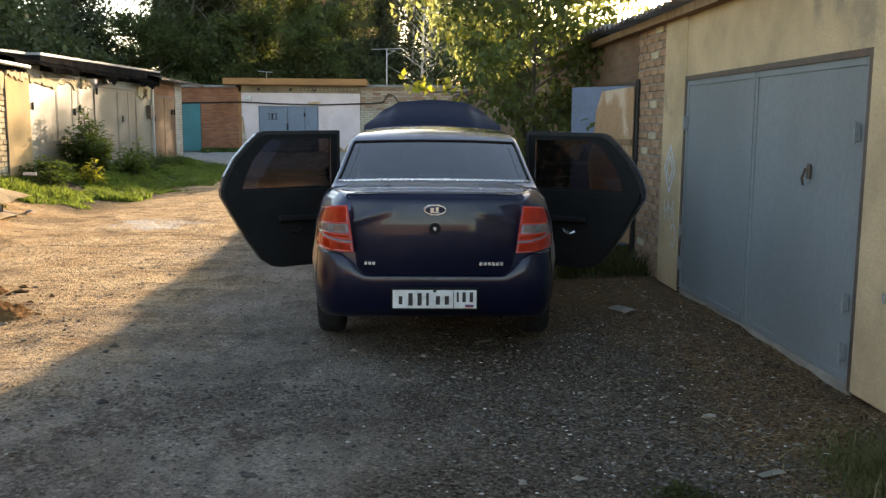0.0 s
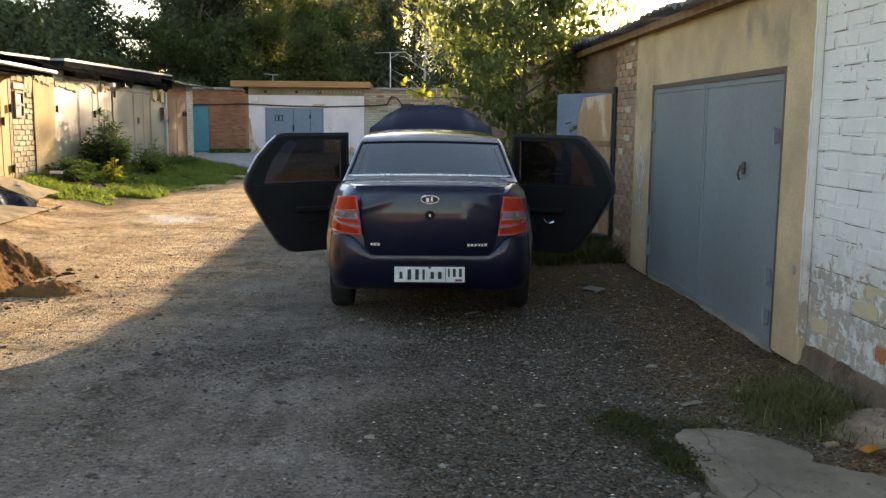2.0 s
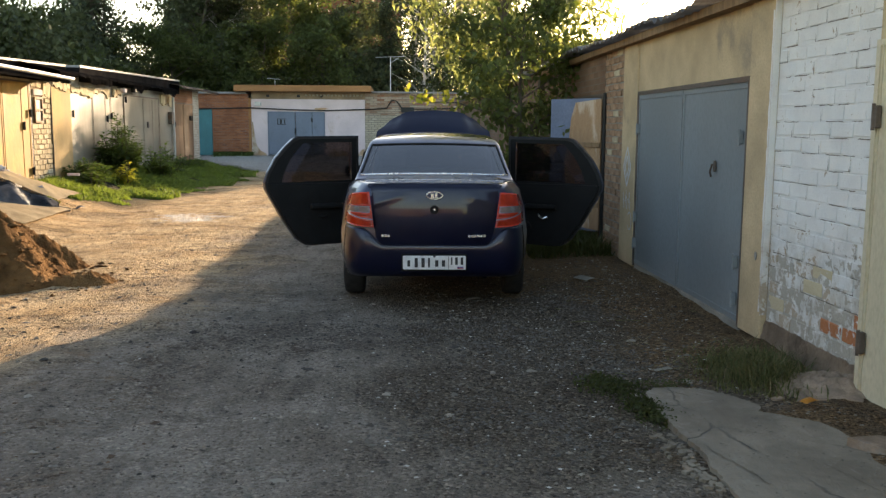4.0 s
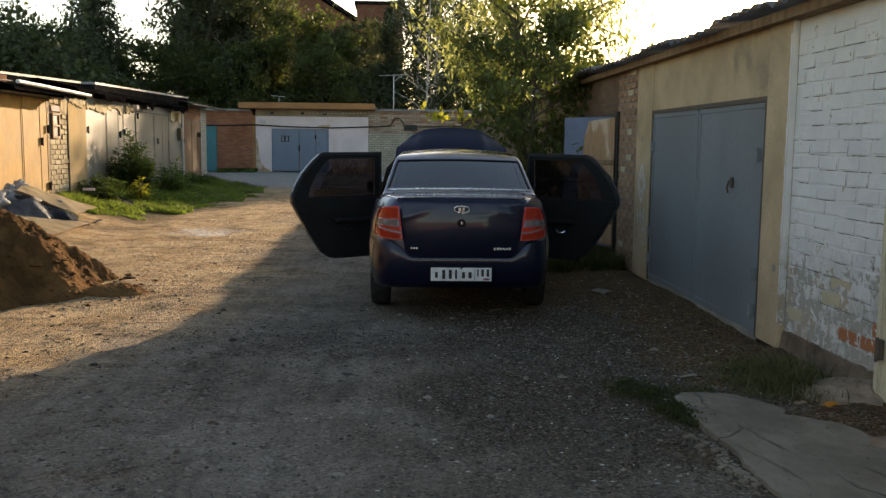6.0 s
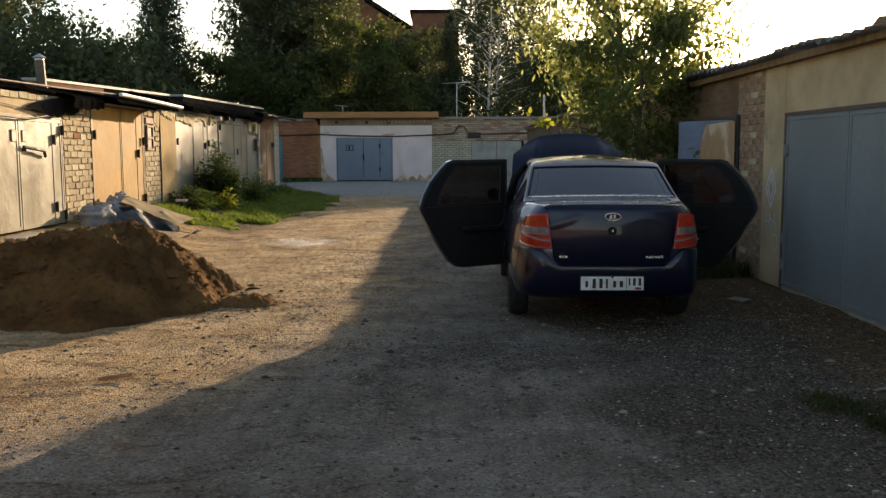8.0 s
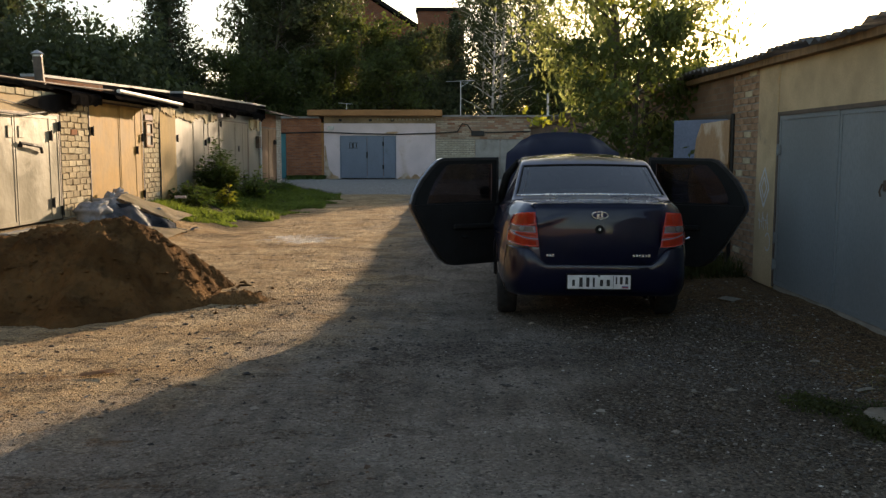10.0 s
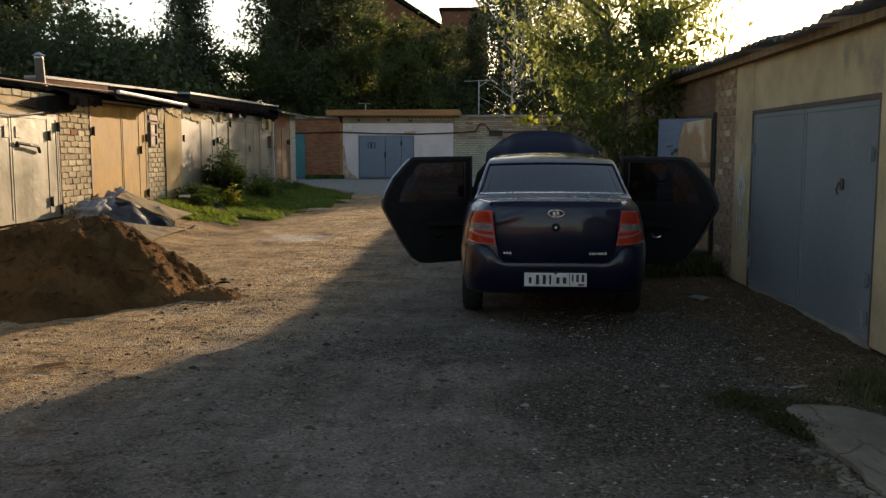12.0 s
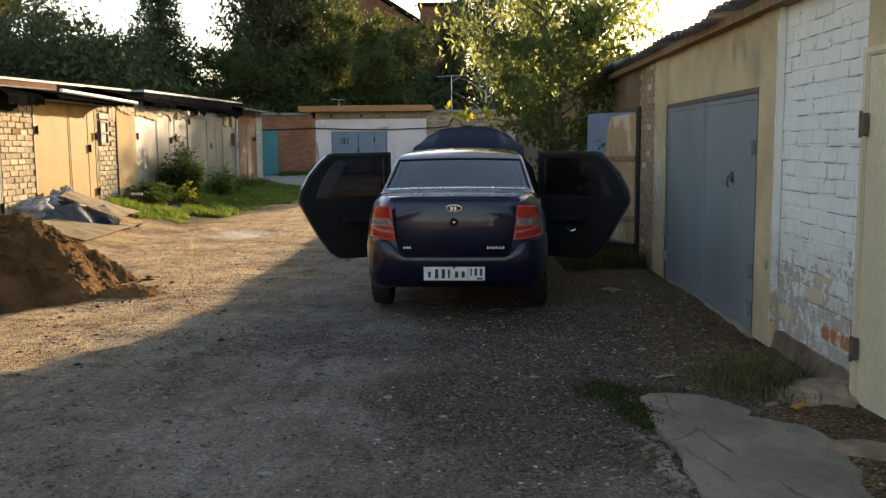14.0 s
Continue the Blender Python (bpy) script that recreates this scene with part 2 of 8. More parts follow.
    col = s.mix(s.ramp(mid, 0.52, 0.68, 0.0, 0.55), col, s.mix(1.0, col, (0.5, 0.47, 0.44), "MULTIPLY"))
    col = s.mix(s.ramp(mid, 0.45, 0.3, 0.0, 0.4), col, s.mix(1.0, col, (1.35, 1.33, 1.28), "MULTIPLY"))
    col = s.mix(s.ramp(fine, 0.58, 0.72, 0.0, 0.4), col, (0.05, 0.045, 0.042))
    col = s.mix(s.ramp(fine, 0.40, 0.26, 0.0, 0.35), col, (0.42, 0.40, 0.37))
    speck = s.noise(52.0, 2.0, 0.5, pos)
    col = s.mix(s.ramp(speck, 0.58, 0.66, 0.0, 0.6), col, s.mix(1.0, col, (0.38, 0.36, 0.34), "MULTIPLY"))
    col = s.mix(s.ramp(speck, 0.40, 0.31, 0.0, 0.6), col, s.mix(1.0, col, (1.5, 1.47, 1.42), "MULTIPLY"))
    # crushed stones and crumbs, told apart one from another
    vor = s.n("ShaderNodeTexVoronoi", Vector=pos, Scale=62.0)
    cell = s.n("ShaderNodeSeparateColor", Color=vor.outputs["Color"]).outputs[0]
    stony = s.math("ADD", s.math("MULTIPLY", g, 0.5), s.ramp(s.noise(3.3, 5.0, 0.7, pos), 0.42, 0.62, 0.25, 0.6))
    col = s.mix(s.math("MULTIPLY", stony, s.ramp(cell, 0.35, 0.0)), col, s.mix(1.0, col, (0.35, 0.33, 0.31), "MULTIPLY"))
    col = s.mix(s.math("MULTIPLY", stony, s.ramp(cell, 0.75, 1.0)), col, s.mix(1.0, col, (1.9, 1.85, 1.8), "MULTIPLY"))
    # earth loosened by spinning wheels behind the car
    ex = s.math("MULTIPLY", s.math("ADD", sep.outputs["X"], 0.85), 1.1)
    ey = s.math("MULTIPLY", s.math("SUBTRACT", sep.outputs["Y"], 4.5), 1.9)
    e2 = s.math("ADD", s.math("MULTIPLY", ex, ex), s.math("MULTIPLY", ey, ey))
    loose = s.ramp(s.math("ADD", e2, s.math("MULTIPLY", s.math("ADD", s.math("SUBTRACT", wob2, 0.5), s.math("SUBTRACT", mid, 0.5)), 6.0)), 1.3, 0.1)
    col = s.mix(s.math("MULTIPLY", loose, s.ramp(grit, 0.40, 0.58, 0.15, 0.8)), col, (0.055, 0.043, 0.033))
    # puddle patch: the sky's reflection put in as pale colour with some gloss
    px = s.math("MULTIPLY", s.math("ADD", sep.outputs["X"], 3.4), 1.5)
    py = s.math("MULTIPLY", s.math("SUBTRACT", sep.outputs["Y"], 12.9), 1.5)
    d2 = s.math("ADD", s.math("MULTIPLY", px, px), s.math("MULTIPLY", py, py))
    puddle_glare = s.ramp(s.math("ADD", d2, s.math("MULTIPLY", s.math("ADD", s.math("SUBTRACT", wob2, 0.5), s.math("SUBTRACT", mid, 0.5)), 5.5)), 1.1, 0.1)
    col = s.mix(s.math("MULTIPLY", puddle_glare, s.ramp(grit, 0.3, 0.6, 0.95, 0.6)), col, (0.32, 0.325, 0.325))
    s.set(Base_Color=col, Roughness=s.math("SUBTRACT", 0.93, s.math("MULTIPLY", puddle_glare, 0.5)), Specular_IOR_Level=s.math("ADD", 0.08, s.math("MULTIPLY", puddle_glare, 0.15)))
    dome = s.math("MULTIPLY", s.math("SUBTRACT", 1.0, vor.outputs["Distance"]), s.math("MULTIPLY", stony, 1.6))
    h = s.math("ADD", s.math("MULTIPLY", fine, 0.35), s.math("ADD", grit, s.math("ADD", s.math("MULTIPLY", mid, 2.5), s.math("MULTIPLY", wob2, 2.0))))
    s.bump(s.math("ADD", h, dome), 1.0, 0.023)
    return s.mat


def sand_mat():
    s = Nodes("damp_sand")
    pos = s.n("ShaderNodeNewGeometry").outputs["Position"]
    fine, clod, broad = s.noise(130.0, 3.0, 0.7, pos), s.noise(16.0, 6.0, 0.7, pos), s.noise(2.2, 5.0, 0.6, pos)
    col = s.mix(s.ramp(broad, 0.35, 0.68), (0.10, 0.050, 0.019), (0.205, 0.108, 0.043))
    col = s.mix(s.ramp(clod, 0.5, 0.75, 0.0, 0.6), col, (0.042, 0.020, 0.009))
    col = s.mix(s.ramp(fine, 0.6, 0.75, 0.0, 0.5), col, (0.28, 0.15, 0.06))
    s.set(Base_Color=col, Roughness=0.95, Specular_IOR_Level=0.05)
    s.bump(s.math("ADD", clod, s.math("MULTIPLY", fine, 0.4)), 0.9, 0.03)
    return s.mat


def car_paint(name, c):
    s = Nodes(name)
    dust = s.ramp(s.noise(3.0, 6.0), 0.45, 0.8, 0.0, 0.06)
    col = s.mix(dust, c, (0.16, 0.14, 0.12))
    s.set(Base_Color=col, Metallic=0.35, Roughness=s.ramp(s.noise(9.0, 4.0), 0.3, 0.8, 0.30, 0.42), Coat_Weight=1.0, Coat_IOR=1.5, Coat_Roughness=s.ramp(s.noise(25.0, 5.0), 0.3, 0.8, 0.035, 0.08))
    return s.mat


def tinted_glass(name, tint, clear):
    s = Nodes(name)
    tr = s.n("ShaderNodeBsdfTransparent", Color=tint)
    gl = s.n("ShaderNodeBsdfGlossy", Color=(0.9, 0.9, 0.9), Roughness=0.03)
    df = s.n("ShaderNodeBsdfDiffuse", Color=s.mix(s.ramp(s.noise(7.0, 6.0), 0.35, 0.7), (0.012, 0.012, 0.013), (0.03, 0.028, 0.026)))
    a = s.n("ShaderNodeMixShader", Fac=clear)
    lw_ = s.n("ShaderNodeLayerWeight", Blend=0.5).outputs["Facing"]
    gloss = s.math("ADD", 0.12, s.math("MULTIPLY", 0.9, s.math("POWER", lw_, 4.0)))
    b = s.n("ShaderNodeMixShader", Fac=gloss)
    s.t.links.new(df.outputs[0], a.inputs[1]), s.t.links.new(tr.outputs[0], a.inputs[2])
    s.t.links.new(a.outputs[0], b.inputs[1]), s.t.links.new(gl.outputs[0], b.inputs[2])
    s.t.links.new(b.outputs[0], s.out.inputs[0])
    return s.mat


M_ground = ground_mat()
M_sand = sand_mat()
M_cream = surf("cream_plaster", (0.53, 0.40, 0.245), 0.16, 2.0, 70, 0.85, bump=0.35, stain=(0.30, 0.24, 0.17), stain_at=(0.58, 0.7))
M_cream_old = surf("grimy_cream_plaster", (0.48, 0.34, 0.17), 0.2, 1.5, 60, 0.9, bump=0.5, stain=(0.30, 0.21, 0.12), stain_at=(0.58, 0.74), stretch=(1, 1, 0.6))
M_grey_gate = surf("grey_blue_paint", (0.20, 0.225, 0.235), 0.10, 1.6, 50, 0.5, bump=0.12, stain=(0.14, 0.10, 0.075), stain_at=(0.66, 0.76), stretch=(1, 1, 0.5), shine=0.4)


def peeling_whitewash(name, under_a, under_b, gone):
    """Old white paint over brick, dulled by dirt and flaked away in ragged patches, more of it low down where the wall is damp."""
    s = Nodes(name)
    pos = s.n("ShaderNodeNewGeometry").outputs["Position"]
    rnd = s.n("ShaderNodeObjectInfo").outputs["Random"]
    z = s.n("ShaderNodeSeparateXYZ", Vector=pos).outputs["Z"]
    damp = s.ramp(z, 1.15, 0.35)
    flake, grain, patch = s.noise(17.0, 6.0, 0.68, pos, 0.5), s.noise(95.0, 3.0, 0.6, pos), s.noise(4.5, 5.0, 0.6, pos)
    paint = s.mix(s.ramp(patch, 0.35, 0.66), (0.68, 0.67, 0.64), (0.75, 0.735, 0.695))
    grime = s.math("MULTIPLY", damp, s.ramp(s.noise(7.0, 6.0, 0.7, pos), 0.38, 0.64))
    paint = s.mix(s.math("MULTIPLY", grime, 0.75), paint, s.mix(patch, (0.40, 0.385, 0.36), (0.47, 0.40, 0.27)))
    under = s.mix(s.ramp(grain, 0.3, 0.7), under_a, under_b)
    off = s.math("ADD", s.math("ADD", s.math("MULTIPLY", flake, 0.65), s.math("MULTIPLY", patch, 0.35)), s.math("ADD", s.math("MULTIPLY", damp, 0.10), s.math("MULTIPLY", s.math("SUBTRACT", rnd, 0.5), 0.05)))
    off = s.ramp(s.math("ADD", off, gone), 0.60, 0.635)
    col = s.mix(off, paint, under)
    col = s.mix(s.ramp(grain, 0.5, 0.8, 0.0, 0.25), col, (0.33, 0.30, 0.26))
    s.set(Base_Color=col, Roughness=0.92, Specular_IOR_Level=0.12)
    s.bump(s.math("SUBTRACT", s.math("ADD", s.math("MULTIPLY", grain, 0.5), flake), s.math("MULTIPLY", off, 0.8)), 0.55, 0.01)
    return s.mat


M_white_brick = peeling_whitewash("whitewashed_brick", (0.40, 0.31, 0.22), (0.47, 0.40, 0.31), 0.0)
M_worn_brick = peeling_whitewash("worn_whitewashed_brick", (0.36, 0.33, 0.29), (0.46, 0.42, 0.34), 0.05)
M_yellowed_brick = peeling_whitewash("yellowed_whitewashed_brick", (0.50, 0.42, 0.27), (0.58, 0.49, 0.33), 0.16)
M_bared_brick = peeling_whitewash("bared_red_brick", (0.40, 0.14, 0.06), (0.46, 0.19, 0.09), 0.10)
M_pier_brick = surf("dusty_brown_brick", (0.37, 0.235, 0.15), 0.22, 7.0, 90, 0.92, bump=0.5, stain=(0.42, 0.34, 0.26), stain_at=(0.52, 0.7), vary=0.25)
M_red_brick = surf("red_brick", (0.42, 0.19, 0.10), 0.22, 7.0, 90, 0.92, bump=0.5, stain=(0.45, 0.36, 0.28), stain_at=(0.6, 0.75), vary=0.3)
M_tan_brick = surf("yellowed_brick", (0.56, 0.48, 0.33), 0.15, 7.0, 90, 0.9, bump=0.5, stain=(0.42, 0.36, 0.3), stain_at=(0.56, 0.7), vary=0.25)
M_lime_brick = surf("sand_lime_brick", (0.48, 0.39, 0.255), 0.18, 6.0, 80, 0.9, bump=0.5, stain=(0.30, 0.25, 0.19), stain_at=(0.58, 0.74), vary=0.28)
M_mortar = surf("mortar", (0.30, 0.27, 0.23), 0.2, 5.0, 90, 0.95, bump=0.6)
M_mortar_tan = surf("sandy_mortar", (0.25, 0.195, 0.13), 0.3, 5.0, 90, 0.95, bump=0.7)
M_mortar_dark = surf("crumbled_mortar", (0.17, 0.14, 0.105), 0.3, 5.0, 90, 0.95, bump=0.7)
M_concrete = surf("old_concrete", (0.33, 0.31, 0.28), 0.15, 2.0, 60, 0.9, bump=0.45, stain=(0.19, 0.17, 0.15), stain_at=(0.5, 0.68))
M_slate = surf("asbestos_sheet", (0.27, 0.26, 0.25), 0.2, 2.0, 50, 0.9, bump=0.3, stain=(0.12, 0.12, 0.09))
M_felt = surf("roofing_felt", (0.018, 0.017, 0.017), 0.3, 3.0, 80, 0.95, bump=0.5, stain=(0.035, 0.033, 0.03), stain_at=(0.6, 0.75), shine=0.0)
M_zinc = surf("zinc_flashing", (0.48, 0.48, 0.475), 0.2, 3.0, 40, 0.42, metal=0.55, bump=0.1, stain=(0.33, 0.31, 0.29), stain_at=(0.6, 0.74), shine=0.5)
M_zinc_dull = surf("weathered_zinc", (0.36, 0.36, 0.36), 0.2, 3.0, 40, 0.6, metal=0.3, bump=0.15, stain=(0.2, 0.19, 0.18), stain_at=(0.52, 0.7))
M_ivory_gate = surf("ivory_sheet_steel", (0.295, 0.265, 0.19), 0.10, 1.3, 5.5, 0.36, metal=0.0, bump=1.0, stain=(0.30, 0.25, 0.17), stain_at=(0.56, 0.74), stretch=(1, 1, 0.85), shine=0.4)
M_orange_gate = surf("ochre_paint", (0.415, 0.242, 0.077), 0.26, 2.2, 4.0, 0.65, bump=0.8, stain=(0.30, 0.18, 0.07), stain_at=(0.54, 0.78), stretch=(1, 1, 0.7), shine=0.12)
# the broad dark stain is grime and also painted dapple shade of the trees
M_pale_gate = surf("weathered_pale_paint", (0.25, 0.226, 0.178), 0.28, 1.0, 4.0, 0.5, bump=0.8, stain=(0.13, 0.10, 0.07), stain_at=(0.46, 0.70), stain_scale=0.9, stretch=(1, 1, 0.4), shine=0.25)
M_rust_gate = surf("rusty_sheet_steel", (0.27, 0.155, 0.085), 0.25, 1.8, 50, 0.65, bump=0.3, stain=(0.17, 0.085, 0.045), stain_at=(0.45, 0.65), stretch=(1, 1, 0.4))
M_blue_gate = surf("blue_grey_paint", (0.155, 0.19, 0.245), 0.1, 1.2, 30, 0.55, bump=0.1, stain=(0.11, 0.12, 0.14), stretch=(1, 1, 0.4), shine=0.4)
M_teal = surf("teal_paint", (0.04, 0.20, 0.22), 0.1, 1.5, 30, 0.55, bump=0.1, shine=0.4)
M_white_wall = surf("lilac_white_plaster", (0.68, 0.56, 0.55), 0.09, 0.9, 30, 0.9, bump=0.2, stain=(0.46, 0.33, 0.24), stain_at=(0.54, 0.76), stain_scale=0.7)
M_cornice = surf("rust_brown_board", (0.36, 0.175, 0.075), 0.18, 2.0, 40, 0.75, bump=0.2, stretch=(0.3, 1, 1))
M_far_red = brick_far("red_brickwork", (0.40, 0.155, 0.075), (0.23, 0.09, 0.05), (0.25, 0.2, 0.17))
M_side_red = brick_far("red_side_brickwork", (0.33, 0.15, 0.08), (0.25, 0.115, 0.065), (0.26, 0.21, 0.17), face="yz")
# red side brick again, darkened and dulled in colour for shade and haze
M_side_shaded = brick_far("shaded_side_brickwork", (0.25, 0.155, 0.105), (0.19, 0.12, 0.08), (0.20, 0.165, 0.13), face="yz")
M_far_mixed = brick_far("patched_brickwork", (0.44, 0.36, 0.27), (0.27, 0.12, 0.07), (0.17, 0.14, 0.115), w=0.36, h=0.10, joint=0.010)
M_far_tan = brick_far("pale_brickwork", (0.50, 0.44, 0.34), (0.40, 0.34, 0.25), (0.16, 0.135, 0.11), w=0.30, h=0.11, joint=0.012)
M_house = brick_far("dark_house_brick", (0.24, 0.10, 0.06), (0.18, 0.075, 0.045), (0.16, 0.13, 0.11))
M_black_iron = surf("black_iron", (0.02, 0.02, 0.02), 0.3, 6.0, 60, 0.55, metal=0.2, bump=0.2, stain=(0.09, 0.05, 0.03), stain_at=(0.62, 0.75), shine=0.4)
M_iron = surf("rusted_iron", (0.13, 0.10, 0.08), 0.3, 6.0, 60, 0.6, metal=0.3, bump=0.3, stain=(0.16, 0.07, 0.03), shine=0.4)
M_cable = plain("black_rubber", (0.012, 0.012, 0.012), 0.7)
M_wood = surf("grey_brown_wood", (0.26, 0.17, 0.10), 0.25, 3.0, 60, 0.8, bump=0.4, stretch=(4, 4, 0.4), stain=(0.12, 0.08, 0.05))
M_blue_panel = surf("faded_blue_sheet", (0.15, 0.19, 0.27), 0.12, 2.0, 40, 0.7, bump=0.2)
M_chalk = plain("white_spray_paint", (0.62, 0.64, 0.64), 0.85)
M_bark = surf("grey_bark", (0.10, 0.085, 0.065), 0.3, 6.0, 40, 0.95, bump=0.9, stretch=(1, 1, 0.3))
M_birch = surf("birch_bark", (0.50, 0.47, 0.42), 0.15, 4.0, 30, 0.85, bump=0.4, stain=(0.03, 0.03, 0.03), stain_at=(0.56, 0.62), stretch=(1, 1, 3))
M_leaf_dark = leaf_mat("dark_foliage", (0.062, 0.078, 0.042), (0.120, 0.142, 0.070), (0.15, 0.18, 0.06), 0.34)
M_leaf_mid = leaf_mat("green_foliage", (0.052, 0.075, 0.026), (0.11, 0.14, 0.048), (0.20, 0.245, 0.05), 0.38)
M_needle = leaf_mat("spruce_needles", (0.042, 0.056, 0.033), (0.08, 0.10, 0.052), (0.10, 0.12, 0.03), 0.22)
M_leaf_bright = leaf_mat("yellow_green_foliage", (0.085, 0.11, 0.036), (0.16, 0.18, 0.06), (0.56, 0.60, 0.20), 0.62)
M_leaf_yellow = leaf_mat("yellow_leaves", (0.20, 0.21, 0.03), (0.33, 0.33, 0.05), (0.66, 0.66, 0.08), 0.5)
M_grass = leaf_mat("grass_blades", (0.085, 0.135, 0.028), (0.16, 0.21, 0.05), (0.32, 0.43, 0.07), 0.46)
M_dry_grass = leaf_mat("dry_grass", (0.09, 0.10, 0.035), (0.22, 0.19, 0.09), (0.26, 0.25, 0.08), 0.35)


# ---- ground ----
def smooth01(a, b, v):
    t = np.clip((v - a) / (b - a), 0, 1)
    return t * t * (3 - 2 * t)


def waves(x, y):
    """A gentle unevenness made of a few crossing waves."""
    return (0.012 * np.sin(1.3 * x + 0.7 * y) + 0.010 * np.sin(0.6 * x - 1.1 * y + 1.0) + 0.006 * np.sin(3.1 * x + 1.9 * y + 2.0)
            + 0.005 * np.sin(5.3 * x - 2.7 * y) + 0.004 * np.sin(7.7 * x + 6.1 * y + 0.5))


def fbm(x, y, seed, octaves=4):
    """Smooth random unevenness, about -1 to 1, features of about 1 m and finer."""
    r = np.random.default_rng(seed)
    total, amp = 0.0, 0.5
    x, y = np.asarray(x, float), np.asarray(y, float)
    for _ in range(octaves):
        table = r.uniform(-1, 1, (64, 64))
        fx, fy = np.floor(x), np.floor(y)
        tx, ty = x - fx, y - fy
        tx, ty = tx * tx * (3 - 2 * tx), ty * ty * (3 - 2 * ty)
        ix, iy = fx.astype(int) % 64, fy.astype(int) % 64
        jx, jy = (ix + 1) % 64, (iy + 1) % 64
        total = total + amp * ((table[ix, iy] * (1 - tx) + table[jx, iy] * tx) * (1 - ty) + (table[ix, jy] * (1 - tx) + table[jx, jy] * tx) * ty)
        x, y, amp = x * 2.03 + 7.1, y * 2.03 + 3.7, amp * 0.52
    return total


def ground_z(x, y):
    x, y = np.asarray(x, float), np.asarray(y, float)
    near = smooth01(60, 30, np.hypot(x, y))
    bank = 0.40 * smooth01(-4.6, -6.7, x) * (1 - 0.35 * smooth01(14, 29, y)) * smooth01(38, 30, y)
    verge = 0.05 * smooth01(1.7, 2.45, x) * smooth01(4.6, 4.0, y)
    dip = -0.03 * smooth01(-1.6, -0.7, x) * smooth01(2.2, 1.4, x) * smooth01(4.4, 5.6, y) * smooth01(10.5, 9.5, y)
    return dip + (waves(x, y) * 0.6 + 0.022 * fbm(x * 1.6, y * 1.6, 5) + 0.012 * fbm(x * 4.1, y * 4.1, 6, 2)) * near + bank + verge


def gz(x, y):
    return float(ground_z(x, y))


gx = np.concatenate(([-1500, -600, -250, -120, -60, -40, -28, -20, -15, -12], np.arange(-10, 3.6, 0.085), [4, 5, 7, 10, 15, 22, 32, 60, 120, 250, 600, 1500]))
gy = np.concatenate(([-1500, -600, -250, -120, -60, -30, -16, -10, -7, -5, -3.5], np.arange(-2.5, 17, 0.085), np.arange(17, 46, 0.4), [48, 52, 58, 66, 80, 100, 130, 180, 260, 400, 700, 1500]))
X, Y = np.meshgrid(gx, gy)
nx_, ny_ = len(gx), len(gy)
gv = np.stack([X.ravel(), Y.ravel(), ground_z(X, Y).ravel()], 1)
i, j = np.meshgrid(np.arange(nx_ - 1), np.arange(ny_ - 1))
a = (j * nx_ + i).ravel()
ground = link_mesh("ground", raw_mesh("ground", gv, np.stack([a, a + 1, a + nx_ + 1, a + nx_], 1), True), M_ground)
tagged(ground, "packed sandy earth yard with dark gravel and wheel ruts", "ground", kind="structure")

# ---- brick pieces ----
def brick_mesh(name, l, d, h, seed, material):
    """One brick with chipped, uneven corners: l along y, d in x, h in z."""
    r = np.random.default_rng(seed)
    bm = boxes((-d / 2, d / 2, -l / 2, l / 2, -h / 2, h / 2), bevel=0.005)
    for v in bm.verts:
        v.co += Vector(r.normal(0, 0.0016, 3))
    me = bpy.data.meshes.new(name)
    bm.to_mesh(me)
    bm.free()
    me.materials.append(material)
    return me


def lay_bricks(parent, face_x, y0, y1, z0, z1, out, picks, l=0.25, h=0.088, joint=0.011, skip=None, seed=1, proud=0.004, rough_=1.0):
    """Courses of bricks on a face at x = face_x that looks towards out (+1 or -1). picks(y, z, r) gives the kind of each brick."""
    r = np.random.default_rng(seed)
    kinds = {}
    row, z = 0, z0
    while z + h <= z1 + 0.02:
        y = y0 - (0 if row % 2 else (l + joint) / 2)
        while y < y1 - 0.03:
            a, b = max(y, y0), min(y + l, y1)
            if b - a > 0.05 and not (skip and skip((a + b) / 2, z + h / 2)):
                mat_ = picks((a + b) / 2, z + h / 2, r)
                key = (mat_.name, round(b - a, 2), int(r.integers(3)))
                if key not in kinds:
                    kinds[key] = brick_mesh("brick", b - a, 0.06, h, len(kinds) + seed * 50, mat_)
                ob = new("brick", kinds[key])
                ob.parent = parent
                ob.location = (face_x - out * (0.03 - proud - r.uniform(0, 0.005)), (a + b) / 2 + r.normal(0, 0.003 * rough_), z + h / 2 + r.normal(0, 0.0025 * rough_))
                ob.rotation_euler = (r.normal(0, 0.011 * rough_), 0, r.normal(0, 0.010))
                ob.scale = (1, r.uniform(1.0 - 0.06 * rough_, 1.0), r.uniform(1.0 - 0.08 * rough_, 1.02))
            y += l + joint
        z += h + joint
        row += 1


# ---- garage row on the sunless side (faces -x) ----
RX = 2.5


